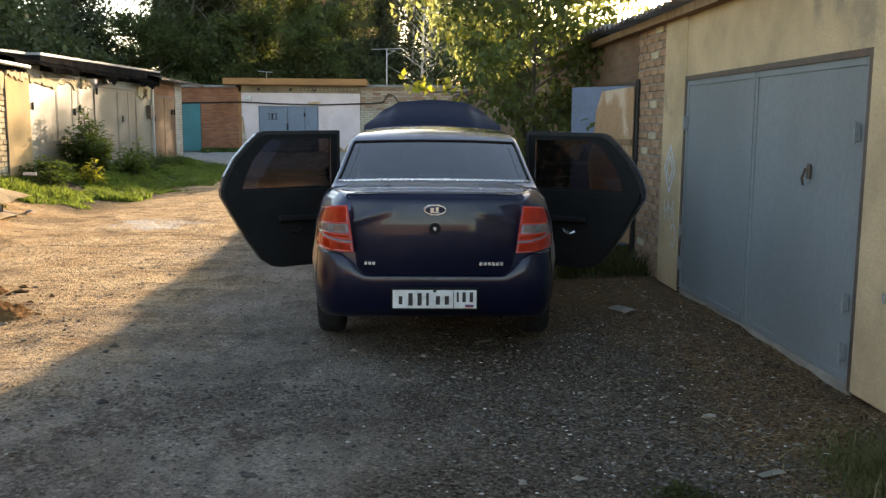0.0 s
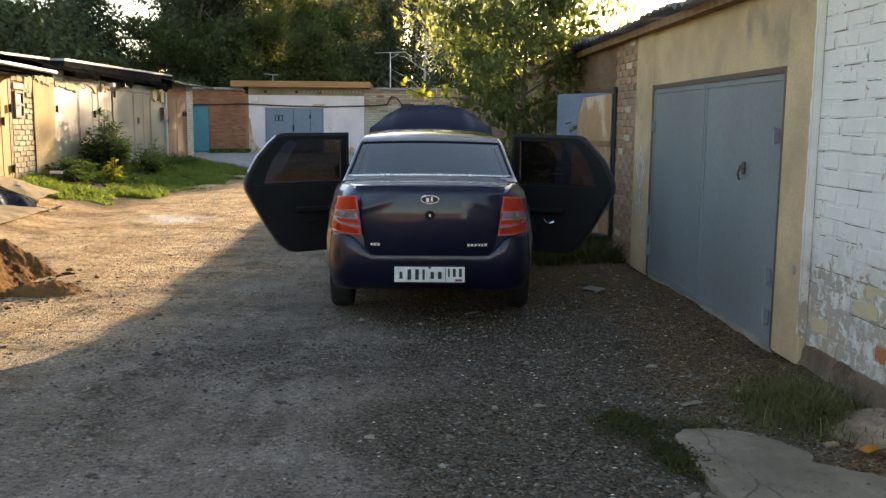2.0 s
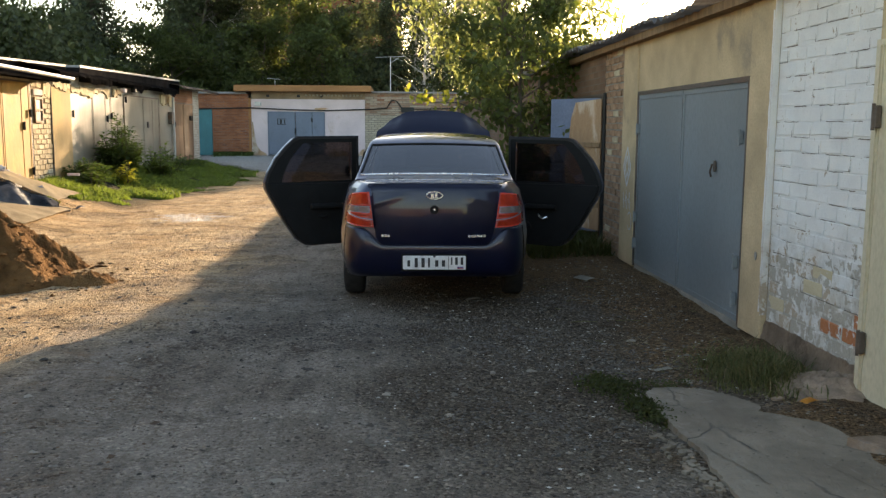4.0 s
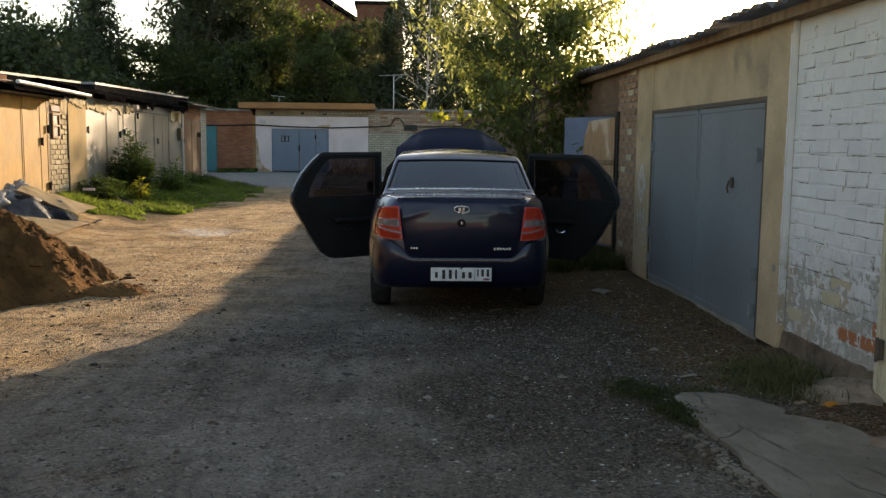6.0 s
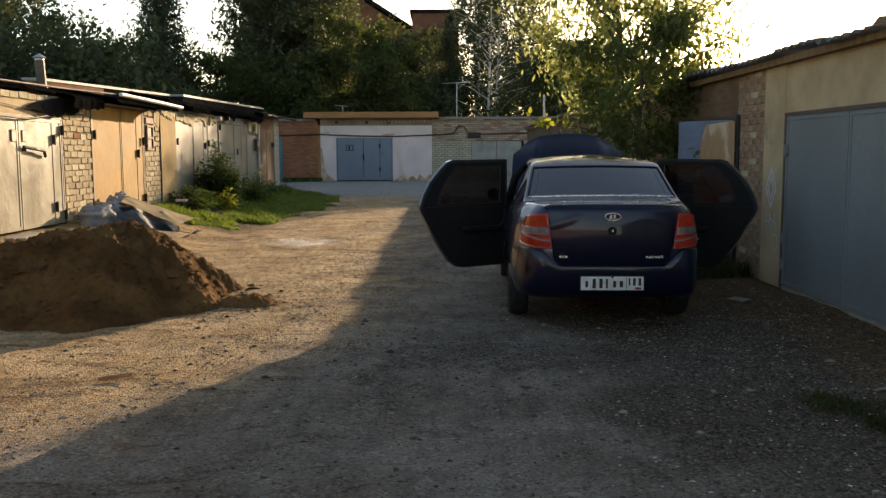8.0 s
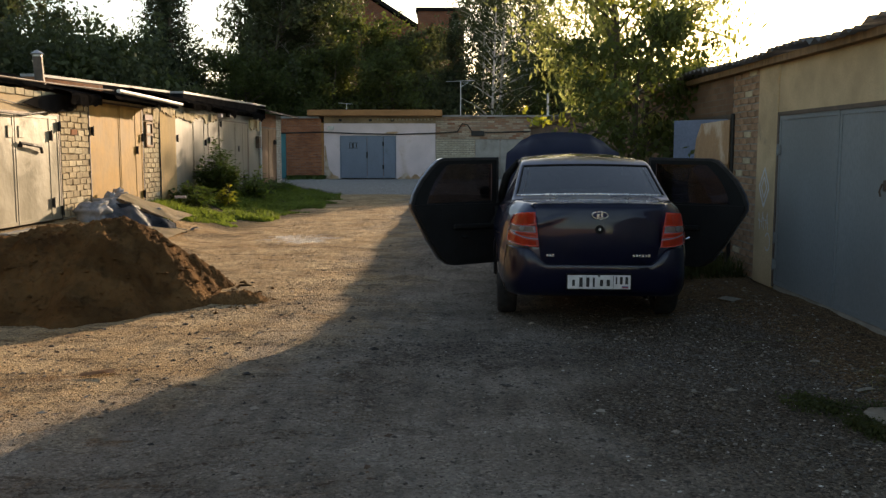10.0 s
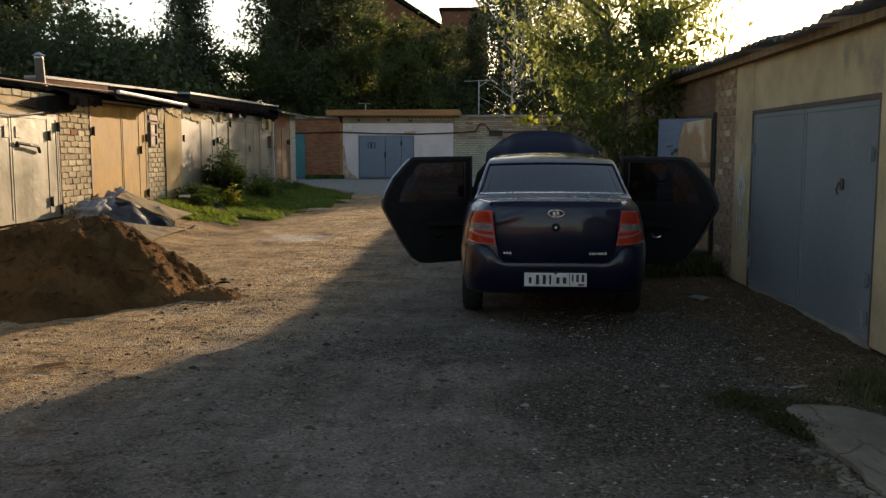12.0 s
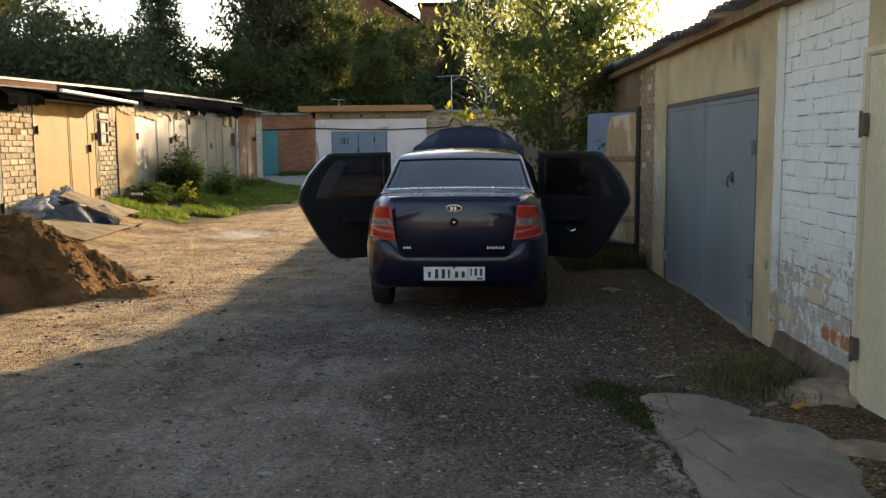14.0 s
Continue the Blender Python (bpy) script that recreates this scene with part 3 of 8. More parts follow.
def gate_leaf(parent, x, y0, y1, z0, z1, out, material, frame_w=0.045, label="", ribs=()):
    """A sheet steel leaf with folded edges, lying against a frame."""
    bm = boxes((x, x + out * 0.022, y0 + 0.004, y1 - 0.004, z0, z1))
    for c0, c1, d0, d1 in ((y0 + 0.004, y0 + frame_w, z0, z1), (y1 - frame_w, y1 - 0.004, z0, z1), (y0 + frame_w, y1 - frame_w, z0, z0 + frame_w), (y0 + frame_w, y1 - frame_w, z1 - frame_w, z1)):
        box(bm, x + out * 0.0225, x + out * 0.030, c0, c1, d0, d1, bevel=0.002)
    for ry in ribs:
        box(bm, x + out * 0.0225, x + out * 0.028, ry - 0.012, ry + 0.012, z0 + frame_w, z1 - frame_w)
    return part("leaf", bm, material, parent, label)


def hinge(parent, x, y, z, out, h=0.14, w=0.05, material=None):
    """A strap box with its pin."""
    bm = boxes((x, x + out * 0.035, y - w / 2, y + w / 2, z - h / 2, z + h / 2), bevel=0.006)
    tube(bm, [(x + out * 0.036, y, z - h / 2 - 0.01), (x + out * 0.036, y, z + h / 2 + 0.01)], 0.010, 8)
    return part("hinge", bm, material or M_black_iron, parent)


east = thing("garage_row", pose(0, 0, 0), "long row of shaded garages with corrugated sheet roof", "garage")
rw = lambda y0, y1, z0, z1, x0=RX, x1=RX + 0.35: (x0, x1, y0, y1, z0, z1)
# wall pieces between the openings
part("wall", boxes(rw(-9, 2.86, 1.95, 2.44), rw(-9, -0.4, -0.1, 1.95)), M_cream, east, "flaking cream plastered wall")
part("wall", boxes(rw(2.86, 4.18, 0.72, 2.44, RX + 0.0275)), M_white_brick, east, "painted mortar bed of the brick pier")
part("wall", boxes(rw(2.86, 4.18, -0.1, 0.718, RX + 0.0275)), M_worn_brick, east, "worn mortar bed of the brick pier")
part("pilaster", boxes((RX - 0.02, RX + 0.35, 4.18, 4.58, 0.02, 2.44), bevel=0.012), M_cream, east, "cracked cream plaster pilaster")
part("pilaster", boxes((RX - 0.02, RX + 0.35, 7.64, 8.22, 0.0, 2.44), bevel=0.012), M_cream, east, "cream pilaster with a sprayed diamond")
part("wall", boxes(rw(4.58, 7.64, 1.86, 2.44)), M_cream, east, "plastered lintel above the gate")
part("wall", boxes(rw(8.22, 9.2, -0.1, 2.44, RX + 0.006)), M_mortar, east, "mortar bed of the red brick pier")
part("wall", boxes(rw(9.2, 12.3, 1.9, 2.44), rw(12.3, 37, -0.1, 2.44)), M_side_shaded, east, "red brick wall in deep shade")
part("wall", boxes((RX + 0.35, RX + 0.5, -9, 37, -0.1, 2.3)), M_mortar, east, "back of the garage fronts")
part("wall", boxes((8.2, 8.5, -9, 37, -0.1, 2.9)), M_far_red, east, "rear wall of the garages")
part("wall", boxes((RX + 0.35, 8.2, 36.7, 37, -0.1, 2.4)), M_far_red, east, "end wall of the garages")
pr = np.random.default_rng(15)
bm = bmesh.new()
grid = []
for a in range(28):
    yy = 2.86 + 1.32 * a / 27
    grid.append([bm.verts.new((RX + 0.03 - d_ - 0.012 * pr.random() * (d_ > 0), yy, zz + 0.02 * (pr.random() - 0.5) * (zz > 0))) for d_, zz in ((0.0, 0.172), (0.004, 0.165), (0.010, 0.12), (0.018, 0.08), (0.03, 0.04), (0.045, -0.05))])
for a in range(27):
    for b in range(5):
        bm.faces.new((grid[a][b], grid[a + 1][b], grid[a + 1][b + 1], grid[a][b + 1]))
thicken(bm, 0.05)
part("plinth", bm, surf("crumbling_render", (0.36, 0.26, 0.185), 0.25, 4.0, 50, 0.95, bump=0.8, stain=(0.14, 0.10, 0.075)), east, "crumbling brown plinth")
part("door_frame", boxes((RX - 0.02, RX + 0.1, 9.2, 9.29, 0, 1.9), (RX - 0.02, RX + 0.1, 12.2, 12.29, 0, 1.9), (RX - 0.02, RX + 0.1, 9.29, 12.2, 1.82, 1.9)), M_iron, east)

# corrugated roof sheets with a wavy eave
bm = bmesh.new()
per, amp = 0.2, 0.022
ys = np.arange(-9, 37.01, per / 6)
sheet_kick = {}
prev = None
for k, yy in enumerate(ys):
    n_sheet = int((yy + 9) / 1.1)
    if n_sheet not in sheet_kick:
        sheet_kick[n_sheet] = (rng.normal(0, 0.018), rng.normal(0, 0.03))
    dz, dx = sheet_kick[n_sheet]
    zz = amp * math.cos(2 * math.pi * yy / per) + dz
    row = [bm.verts.new((xx + dx, yy, 2.475 + 0.09 * (xx - 2.3) + zz)) for xx in (2.28, 3.2, 5.5, 8.7)]
    if prev:
        for q in range(3):
            bm.faces.new((prev[q], row[q], row[q + 1], prev[q + 1]))
    prev = row
thicken(bm, 0.012)
part("roof", bm, M_slate, east, "grey wavy asbestos cement roof sheets")
part("fascia", boxes((RX - 0.10, RX + 0.3, -9, 37, 2.36, 2.43)), M_wood, east, "weathered eaves board")
part("flashing", boxes((2.22, 2.5, 5.1, 6.0, 0.0, 0.006), bevel=0.0), M_zinc, east, "loose sheet on the eaves").matrix_local = pose(0, 0, 2.50, 0, -12, 0) @ pose(0, 0, 0)

# bricks of the whitewashed pier, bare red and yellow where the paint has gone
def white_pick(y, z, r):
    if z < 0.42 and 2.9 < y < 3.35 and z > 0.26:
        return M_bared_brick if r.random() < 0.75 else M_worn_brick
    if z < 0.85 and r.random() < 0.75 - 0.7 * (z - 0.2):
        if z < 0.7 and r.random() < 0.1:
            return M_bared_brick
        return M_yellowed_brick if r.random() < 0.3 and z < 0.75 else M_worn_brick
    return M_white_brick


# white paint lapped over the pilaster's edge, and a chip in its plaster
def ragged_strip(y0, width, z0, z1, seed, step=0.05):
    r = np.random.default_rng(seed)
    bm = bmesh.new()
    prev = None
    for zz in np.arange(z0, z1, step):
        row = [bm.verts.new((0, y0, zz)), bm.verts.new((0, y0 + width * r.uniform(0.6, 1.15), zz))]
        if prev:
            bm.faces.new((prev[0], prev[1], row[1], row[0]))
        prev = row
    return bm


part("paint_lap", ragged_strip(4.181, 0.028, 0.22, 2.3, 5), M_white_brick, east, "whitewash lapped over the plaster edge").location = (RX - 0.0225, 0, 0)
part("paint_lap", boxes((RX - 0.0215, RX + 0.022, 4.173, 4.1795, 0.2, 2.36)), M_white_brick, east, "whitewash on the side of the pilaster")
bm = prism(bmesh.new(), [(0.02 * math.cos(a_) * (1 + 0.25 * math.sin(3 * a_)), 0.03 * math.sin(a_)) for a_ in np.linspace(0, 5.8, 11)], 0.004, pose(RX - 0.0235, 4.29, 0.60, 0, 0, 90))
part("plaster_chip", bm, M_concrete, east, "pale chip in the plaster")

# gates
gate = thing("garage_gate", pose(0, 0, 0), "tall grey-blue painted steel garage gate, closed", "gate")
gate_leaf(gate, RX + 0.03, 4.62, 6.14, 0.05, 1.82, -1, M_grey_gate)
gate_leaf(gate, RX + 0.026, 6.14, 7.6, 0.05, 1.82, -1, M_grey_gate)
part("frame", boxes((RX - 0.012, RX + 0.08, 4.58, 4.62, 0.02, 1.86), (RX - 0.012, RX + 0.08, 7.6, 7.64, 0.02, 1.86), (RX - 0.012, RX + 0.08, 4.62, 7.6, 1.82, 1.86)), M_iron, gate)
part("threshold", boxes((RX - 0.0, RX + 0.1, 4.62, 7.6, -0.02, 0.045), bevel=0.008), M_mortar, gate)
for zz in (0.22, 0.5, 1.42):
    hinge(gate, RX, 4.68, zz, -1, 0.10, 0.016, M_grey_gate)
    hinge(gate, RX, 7.54, zz + 0.05, -1, 0.10, 0.016, M_grey_gate)
bm = boxes((RX - 0.015, RX, 5.225, 5.265, 1.14, 1.23), bevel=0.006)
tube(bm, [(RX - 0.02, 5.28, 1.10), (RX - 0.035, 5.27, 1.14), (RX - 0.03, 5.24, 1.2)], 0.008, 6)
part("lock_plate", bm, M_iron, gate, "rusted lock plate and pull")

gate0 = thing("garage_gate", pose(0, 0, 0), "cream painted steel garage gate, closed", "gate")
M_pale_cream = surf("pale_cream_paint", (0.60, 0.52, 0.36), 0.08, 1.4, 50, 0.6, bump=0.12, stain=(0.44, 0.36, 0.24), stain_at=(0.62, 0.78), stretch=(1, 1, 0.5), shine=0.3)
gate_leaf(gate0, RX + 0.02, -0.36, 1.25, 0.09, 1.92, -1, M_pale_cream, 0.014)
gate_leaf(gate0, RX + 0.016, 1.25, 2.82, 0.03, 1.92, -1, M_pale_cream, 0.014)
part("frame", boxes((RX - 0.02, RX + 0.08, 2.82, 2.86, 0.02, 1.95), (RX - 0.02, RX + 0.08, -0.4, -0.36, 0.02, 1.95), (RX - 0.02, RX + 0.08, -0.36, 2.82, 1.92, 1.95)), M_pale_cream, gate0)
for zz in (0.34, 1.55):
    hinge(gate0, RX - 0.01, 2.80, zz, -1, 0.12, 0.04, M_iron)

# open leaf patched with boards, swung out from the wall
leaf2 = thing("open_gate_leaf", pose(2.46, 9.12, 0, 0, 0, 126.5), "open garage gate leaf of faded blue sheet patched with brown board", "gate")
part("sheet", boxes((0.045, 0.86, -0.012, 0.012, 0.2, 1.84), bevel=0.004), M_blue_panel, leaf2)
M_ply = surf("peeling_plywood", (0.40, 0.255, 0.15), 0.2, 2.5, 60, 0.85, bump=0.4, stain=(0.52, 0.42, 0.32), stain_at=(0.50, 0.62), stain_scale=3.0, stretch=(2, 2, 0.5))
part("board", prism(bmesh.new(), [(0.0, 0.22), (0.57, 0.26), (0.55, 0.7), (0.60, 1.05), (0.52, 1.32), (0.49, 1.6), (0.42, 1.79), (0.0, 1.83)], 0.016, pose(0, 0.0125, 0)), M_ply, leaf2, "warped tan plywood board with a broken edge")
for zz in (0.5, 1.24):
    part("batten", boxes((0.0, 0.86, 0.031, 0.05, zz, zz + 0.06), bevel=0.004), M_wood, leaf2)
part("post", tube(bmesh.new(), [(-0.03, 0, 0.0), (-0.03, 0, 1.9)], 0.022, 8), M_black_iron, leaf2)

# sprayed diamond, raised a hair off the plaster
bm = bmesh.new()
for s0, w in ((1.0, 0.016), (0.55, 0.012)):
    for sgn in (1, -1):
        for p0, p1 in (((0, 0.21), (sgn * 0.15, 0)), ((sgn * 0.15, 0), (0, -0.21))):
            u0, v0, u1, v1 = (s0 * q for q in (*p0, *p1))
            d = Vector((0, u1 - u0, v1 - v0)).normalized()
            nn = Vector((0, -d.z, d.y)) * w
            q = [Vector((0, u0, v0)) + nn, Vector((0, u1, v1)) + nn, Vector((0, u1, v1)) - nn, Vector((0, u0, v0)) - nn]
            bm.faces.new([bm.verts.new(v) for v in q])
for k, (q0, tall, slant) in enumerate(((-0.17, 0.19, 0.03), (-0.10, 0.16, -0.03), (-0.04, 0.20, 0.04), (0.03, 0.15, -0.02), (0.09, 0.18, 0.03))):
    for du, dv, w, h_ in ((0, 0, 0.013, tall), (0.0, tall * (0.4 + 0.1 * (k % 3)), 0.05, 0.014)):
        bm.faces.new([bm.verts.new((0, q0 + du + a_ + slant * (b_ / tall), -0.46 + 0.02 * (k % 2) + dv + b_)) for a_, b_ in ((0, 0), (w, 0), (w, h_), (0, h_))])
for k in range(14):
    t0, t1 = (2 * math.pi * (k + e) * 0.8 / 14 + 0.6 for e in (0, 1.02))
    bm.faces.new([bm.verts.new((0, -0.16 + r_ * math.cos(t_), -0.58 + 1.2 * r_ * math.sin(t_))) for r_, t_ in ((0.07, t0), (0.085, t0), (0.085, t1), (0.07, t1))])
g = part("graffiti", bm, M_chalk, east, "sprayed white diamond outline")
g.location = (RX - 0.0235, 7.93, 1.06)


# ---- sunlit garage row (faces +x) ----
LX = -6.8
west = thing("garage_row", pose(0, 0, 0), "row of old garages in low sunlight with black felt roofs", "garage")
lw = lambda y0, y1, z0, z1, x1=LX: (LX - 0.4, x1, y0, y1, z0, z1)
BASE = lambda y: 0.40 * (1 - 0.35 * float(smooth01(14, 29, y)))
part("wall", boxes(lw(2, 8.3, -0.1, 2.30)), M_lime_brick, west)
part("wall", boxes(lw(8.3, 11.62, 1.98, 2.2)), M_cream, west, "pale plastered panel above the gate")
part("wall", boxes(lw(11.62, 12.74, -0.1, 2.3, LX - 0.014)), M_mortar_tan, west, "mortar bed of the brick pier")
part("wall", boxes(lw(12.74, 15.3, 2.26, 2.3)), M_tan_brick, west)
part("wall", boxes(lw(15.3, 16.26, -0.1, 2.3, LX - 0.014)), M_mortar_tan, west, "mortar bed of the brick pier")
part("pilaster", boxes((LX - 0.4, LX + 0.022, 16.26, 17.3, -0.1, 2.22), bevel=0.015), M_cream_old, west, "projecting cream rendered pier")
part("wall", boxes(lw(17.3, 20.0, 2.2, 2.5)), M_concrete, west)
part("wall", boxes(lw(20.0, 21.0, -0.1, 2.5)), M_pale_gate, west)
part("wall", boxes(lw(21.0, 24.3, 2.22, 2.5)), M_concrete, west)
part("wall", boxes(lw(24.3, 25.75, -0.1, 2.5)), M_pale_gate, west)
part("wall", boxes(lw(25.75, 28.5, 2.16, 2.6)), M_side_red, west)
part("wall", boxes(lw(28.5, 29.4, -0.1, 2.6)), brick_far("pale_quoin_brick", (0.55, 0.5, 0.42), (0.45, 0.38, 0.3), (0.2, 0.18, 0.15), face="yz"), west)
part("wall", boxes((LX - 6.0, LX - 0.4, 29.1, 29.4, -0.1, 2.6)), M_far_red, west, "end wall")
part("wall", boxes((LX - 6.3, LX - 6.0, 2, 29.4, -0.1, 2.6)), M_far_red, west, "rear wall")
part("wall", boxes((LX - 6.0, LX - 0.4, 2.0, 2.3, -0.1, 2.3)), M_far_red, west, "end wall")

# plain unseen walls added behind the yard; the southern one shapes the lid's reflection
tagged(part("wall_west", boxes((LX - 0.4, LX, -17, 2.0, -0.2, 2.5)), M_lime_brick), "plain brick wall going on behind the yard", "wall", kind="structure")
tagged(part("wall_south", boxes((LX - 0.4, RX + 0.35, -17.4, -17.0, -0.2, 2.3)), M_pier_brick), "unseen plain brown brick wall added behind the yard, reflected in the car", "wall", kind="structure")

# ragged felt on the eaves, drooping over the wall heads
def felt_edge(y0, y1, x_eave, z_eave, drop, seed, step=0.12):
    r = np.random.default_rng(seed)
    bm = bmesh.new()
    prev = None
    for yy in np.arange(y0, y1 + 1e-6, step):
        d = drop(yy) * (0.75 + 0.5 * r.random())
        pts = [(LX - 1.6, z_eave + 0.30), (LX - 0.5, z_eave + 0.17), (x_eave - 0.1, z_eave + 0.03), (x_eave, z_eave), (x_eave + 0.01, z_eave - 0.05), (x_eave - 0.03, z_eave - 0.06 - d)]
        row = [bm.verts.new((px + r.normal(0, 0.008), yy, pz + r.normal(0, 0.008))) for px, pz in pts]
        if prev:
            for q in range(len(row) - 1):
                bm.faces.new((prev[q], row[q], row[q + 1], prev[q + 1]))
        prev = row
    return thicken(bm, 0.012)


part("roof", felt_edge(2.0, 11.4, LX + 0.05, 2.375, lambda y: 0.0, 3), M_felt, west, "black roofing felt")
part("roof", felt_edge(11.4, 12.7, LX + 0.30, 2.30, lambda y: 0.13 - 0.08 * abs(y - 12.0), 4), M_felt, west, "torn black felt hanging from the eaves")
part("roof", felt_edge(12.7, 16.1, LX + 0.46, 2.33, lambda y: 0.0, 5), M_felt, west, "black roofing felt")
part("roof", felt_edge(16.1, 25.4, LX + 0.26, 2.50, lambda y: max(0.0, 0.05 + 0.07 * math.sin(2.1 * y) + 0.04 * math.sin(5.3 * y)), 6), M_felt, west, "torn black felt hanging from the eaves")
part("roof", felt_edge(25.4, 31.0, LX + 0.40, 2.62, lambda y: 0.0, 7), M_iron, west, "brown sheet roof")
part("roof", boxes((LX - 6.4, LX - 1.5, 2, 31.0, 2.56, 2.70)), M_felt, west, "flat black felt roof")
flap = prism(bmesh.new(), [(10.35, 2.09), (10.7, 2.18), (11.2, 2.25), (11.7, 2.28), (12.15, 2.28), (12.1, 2.10), (11.85, 2.03), (11.6, 2.06), (11.35, 1.98), (11.0, 2.02), (10.7, 2.05)], -0.02, pose(LX + 0.06, 0, 0, 0, 0, 90))
part("felt_flap", flap, M_felt, west, "torn flap of black felt over the wall head")
# bright metal edges
bm = bmesh.new()
tube(bm, [(LX + 0.50, 12.75, 2.40), (LX + 0.52, 14.4, 2.375), (LX + 0.53, 16.05, 2.345)], 0.034, 10)
part("gutter_roll", bm, M_zinc, west, "rolled bright metal eaves edge")
part("eaves_strip", tube(bmesh.new(), [(LX + 0.06, 5.0, 2.395), (LX + 0.07, 9.5, 2.395), (LX + 0.22, 11.4, 2.395), (LX + 0.44, 12.7, 2.40)], 0.014, 8), M_iron, west, "thin metal eaves strip")
for (xa, y0, z0), (xb, y1, z1), brick_ in (((-7.75, 13.1, 2.66), (-7.47, 15.2, 2.675), True), ((-7.47, 15.2, 2.675), (-7.12, 18.1, 2.70), False), ((LX + 0.04, 17.9, 2.68), (LX + 0.06, 26.6, 2.80), False)):
    for nm, lo, hi, back, m_, lab in (("roof_trim", (z0, z1), (z0 + 0.045, z1 + 0.045), 0.0, M_zinc_dull, "bright metal roof edge"), ("roof_upstand", (2.38, 2.42), (z0 - 0.004, z1 - 0.004), 0.02, M_side_red if brick_ else M_felt, "brick upstand below the roof edge" if brick_ else "felted roof upstand")):
        bm = bmesh.new()
        q = [bm.verts.new((x_, y_, z_)) for d_ in (back, 0.3) for x_, y_, z_ in ((xa - d_, y0, lo[0]), (xb - d_, y1, lo[1]), (xb - d_, y1, hi[1]), (xa - d_, y0, hi[0]))]
        for f in ((0, 1, 2, 3), (7, 6, 5, 4), (0, 4, 5, 1), (1, 5, 6, 2), (2, 6, 7, 3), (3, 7, 4, 0)):
            bm.faces.new([q[k] for k in f])
        part(nm, bm, m_, west, lab)


# ragged plaster and filler left above the gate heads
def ragged_head(y0, y1, z0, z1, x, seed, material, label, step=0.07):
    r = np.random.default_rng(seed)
    lower = [(y_, z0 + r.uniform(-0.05, 0.05) + 0.05 * math.sin(4 * y_)) for y_ in np.arange(y0, y1, step)]
    upper = [(y_, z1 + r.uniform(-0.03, 0.03)) for y_ in np.arange(y1, y0, -step)]
    bm = bmesh.new()
    front = [bm.verts.new((x + r.uniform(0, 0.02), y_, z_)) for y_, z_ in lower + upper]
    rear = [bm.verts.new((x - 0.05, v.co.y, v.co.z)) for v in front]
    bm.faces.new(front)
    n = len(front)
    for k in range(n):
        bm.faces.new((front[k], rear[k], rear[(k + 1) % n], front[(k + 1) % n]))
    bmesh.ops.triangulate(bm, faces=[f for f in bm.faces if len(f.verts) > 4])
    return part("ragged_plaster", bm, material, west, label)


M_filler = surf("crumbled_filler", (0.58, 0.47, 0.30), 0.2, 4.0, 50, 0.95, bump=0.8, stain=(0.30, 0.22, 0.13), stain_at=(0.5, 0.62))
ragged_head(16.30, 17.25, 2.20, 2.30, LX + 0.030, 91, M_filler, "ragged plaster edge on the rendered pier")
ragged_head(17.35, 19.9, 2.14, 2.27, LX + 0.012, 92, M_filler, "crumbled filler above the pale gate")
ragged_head(20.1, 20.9, 2.16, 2.30, LX + 0.018, 93, M_filler, "crumbled filler beside the pale gate")
ragged_head(24.4, 25.6, 2.10, 2.34, LX + 0.03, 94, M_filler, "crumbled filler under the eaves")
ragged_head(15.86, 16.24, 1.98, 2.26, LX + 0.008, 95, M_filler, "crumbled plaster at the pier's corner")
part("joint_crack", tube(bmesh.new(), [(LX + 0.012, 16.25 + 0.012 * math.sin(5.1 * k), 0.36 + 0.155 * k) for k in range(13)], 0.016, 5), M_mortar_dark, west, "dark open joint beside the rendered pier")
part("joint_crack", tube(bmesh.new(), [(LX + 0.004, 20.95 + 0.02 * math.sin(3.7 * k), 0.9 + 0.14 * k) for k in range(10)], 0.02, 5), M_mortar_dark, west, "dark open joint between the garages")


def steel_gate(label, y0, y1, z1, material, leaves, strips=(), x=LX):
    """A closed steel gate in the sunlit row with its frame, leaves and hinges."""
    g = thing("garage_gate", pose(0, 0, 0), label, "gate")
    b = BASE((y0 + y1) / 2) - 0.02
    cuts = [y0 + 0.03, *leaves, y1 - 0.03]
    for k, (c0, c1) in enumerate(zip(cuts, cuts[1:])):
        gate_leaf(g, x - 0.03 + 0.006 * (k % 2), c0, c1, b + 0.05, z1 - 0.03, 1, material, 0.05)
    part("frame", boxes((x - 0.1, x + 0.004, y0, y0 + 0.03, b, z1), (x - 0.1, x + 0.004, y1 - 0.03, y1, b, z1), (x - 0.1, x + 0.004, y0 + 0.03, y1 - 0.03, z1 - 0.03, z1)), M_iron, g)
    for yy, zz in strips:
        hinge(g, x + 0.004, yy, zz, 1, 0.14, 0.04)
    return g


ga = steel_gate("ivory sheet steel garage gate with black hinges, closed", 8.3, 11.62, 1.98, M_ivory_gate, (10.22, 11.3), ((11.27, 1.66), (11.57, 1.80), (11.27, 0.68), (11.57, 0.55)))
bm = boxes((LX + 0.0, LX + 0.02, 10.3, 10.4, 1.49, 1.54), bevel=0.006)
tube(bm, [(LX + 0.03, 10.3, 1.55), (LX + 0.08, 10.55, 1.52), (LX + 0.08, 10.8, 1.50), (LX + 0.03, 10.95, 1.42)], 0.024, 6)
part("bolt", bm, M_cable, ga, "black iron bolt bar")
for y_ in (10.02, 10.32):
    part("lock_plate", boxes((LX, LX + 0.012, y_, y_ + 0.12, 1.62, 1.78), bevel=0.004), M_ivory_gate, ga)
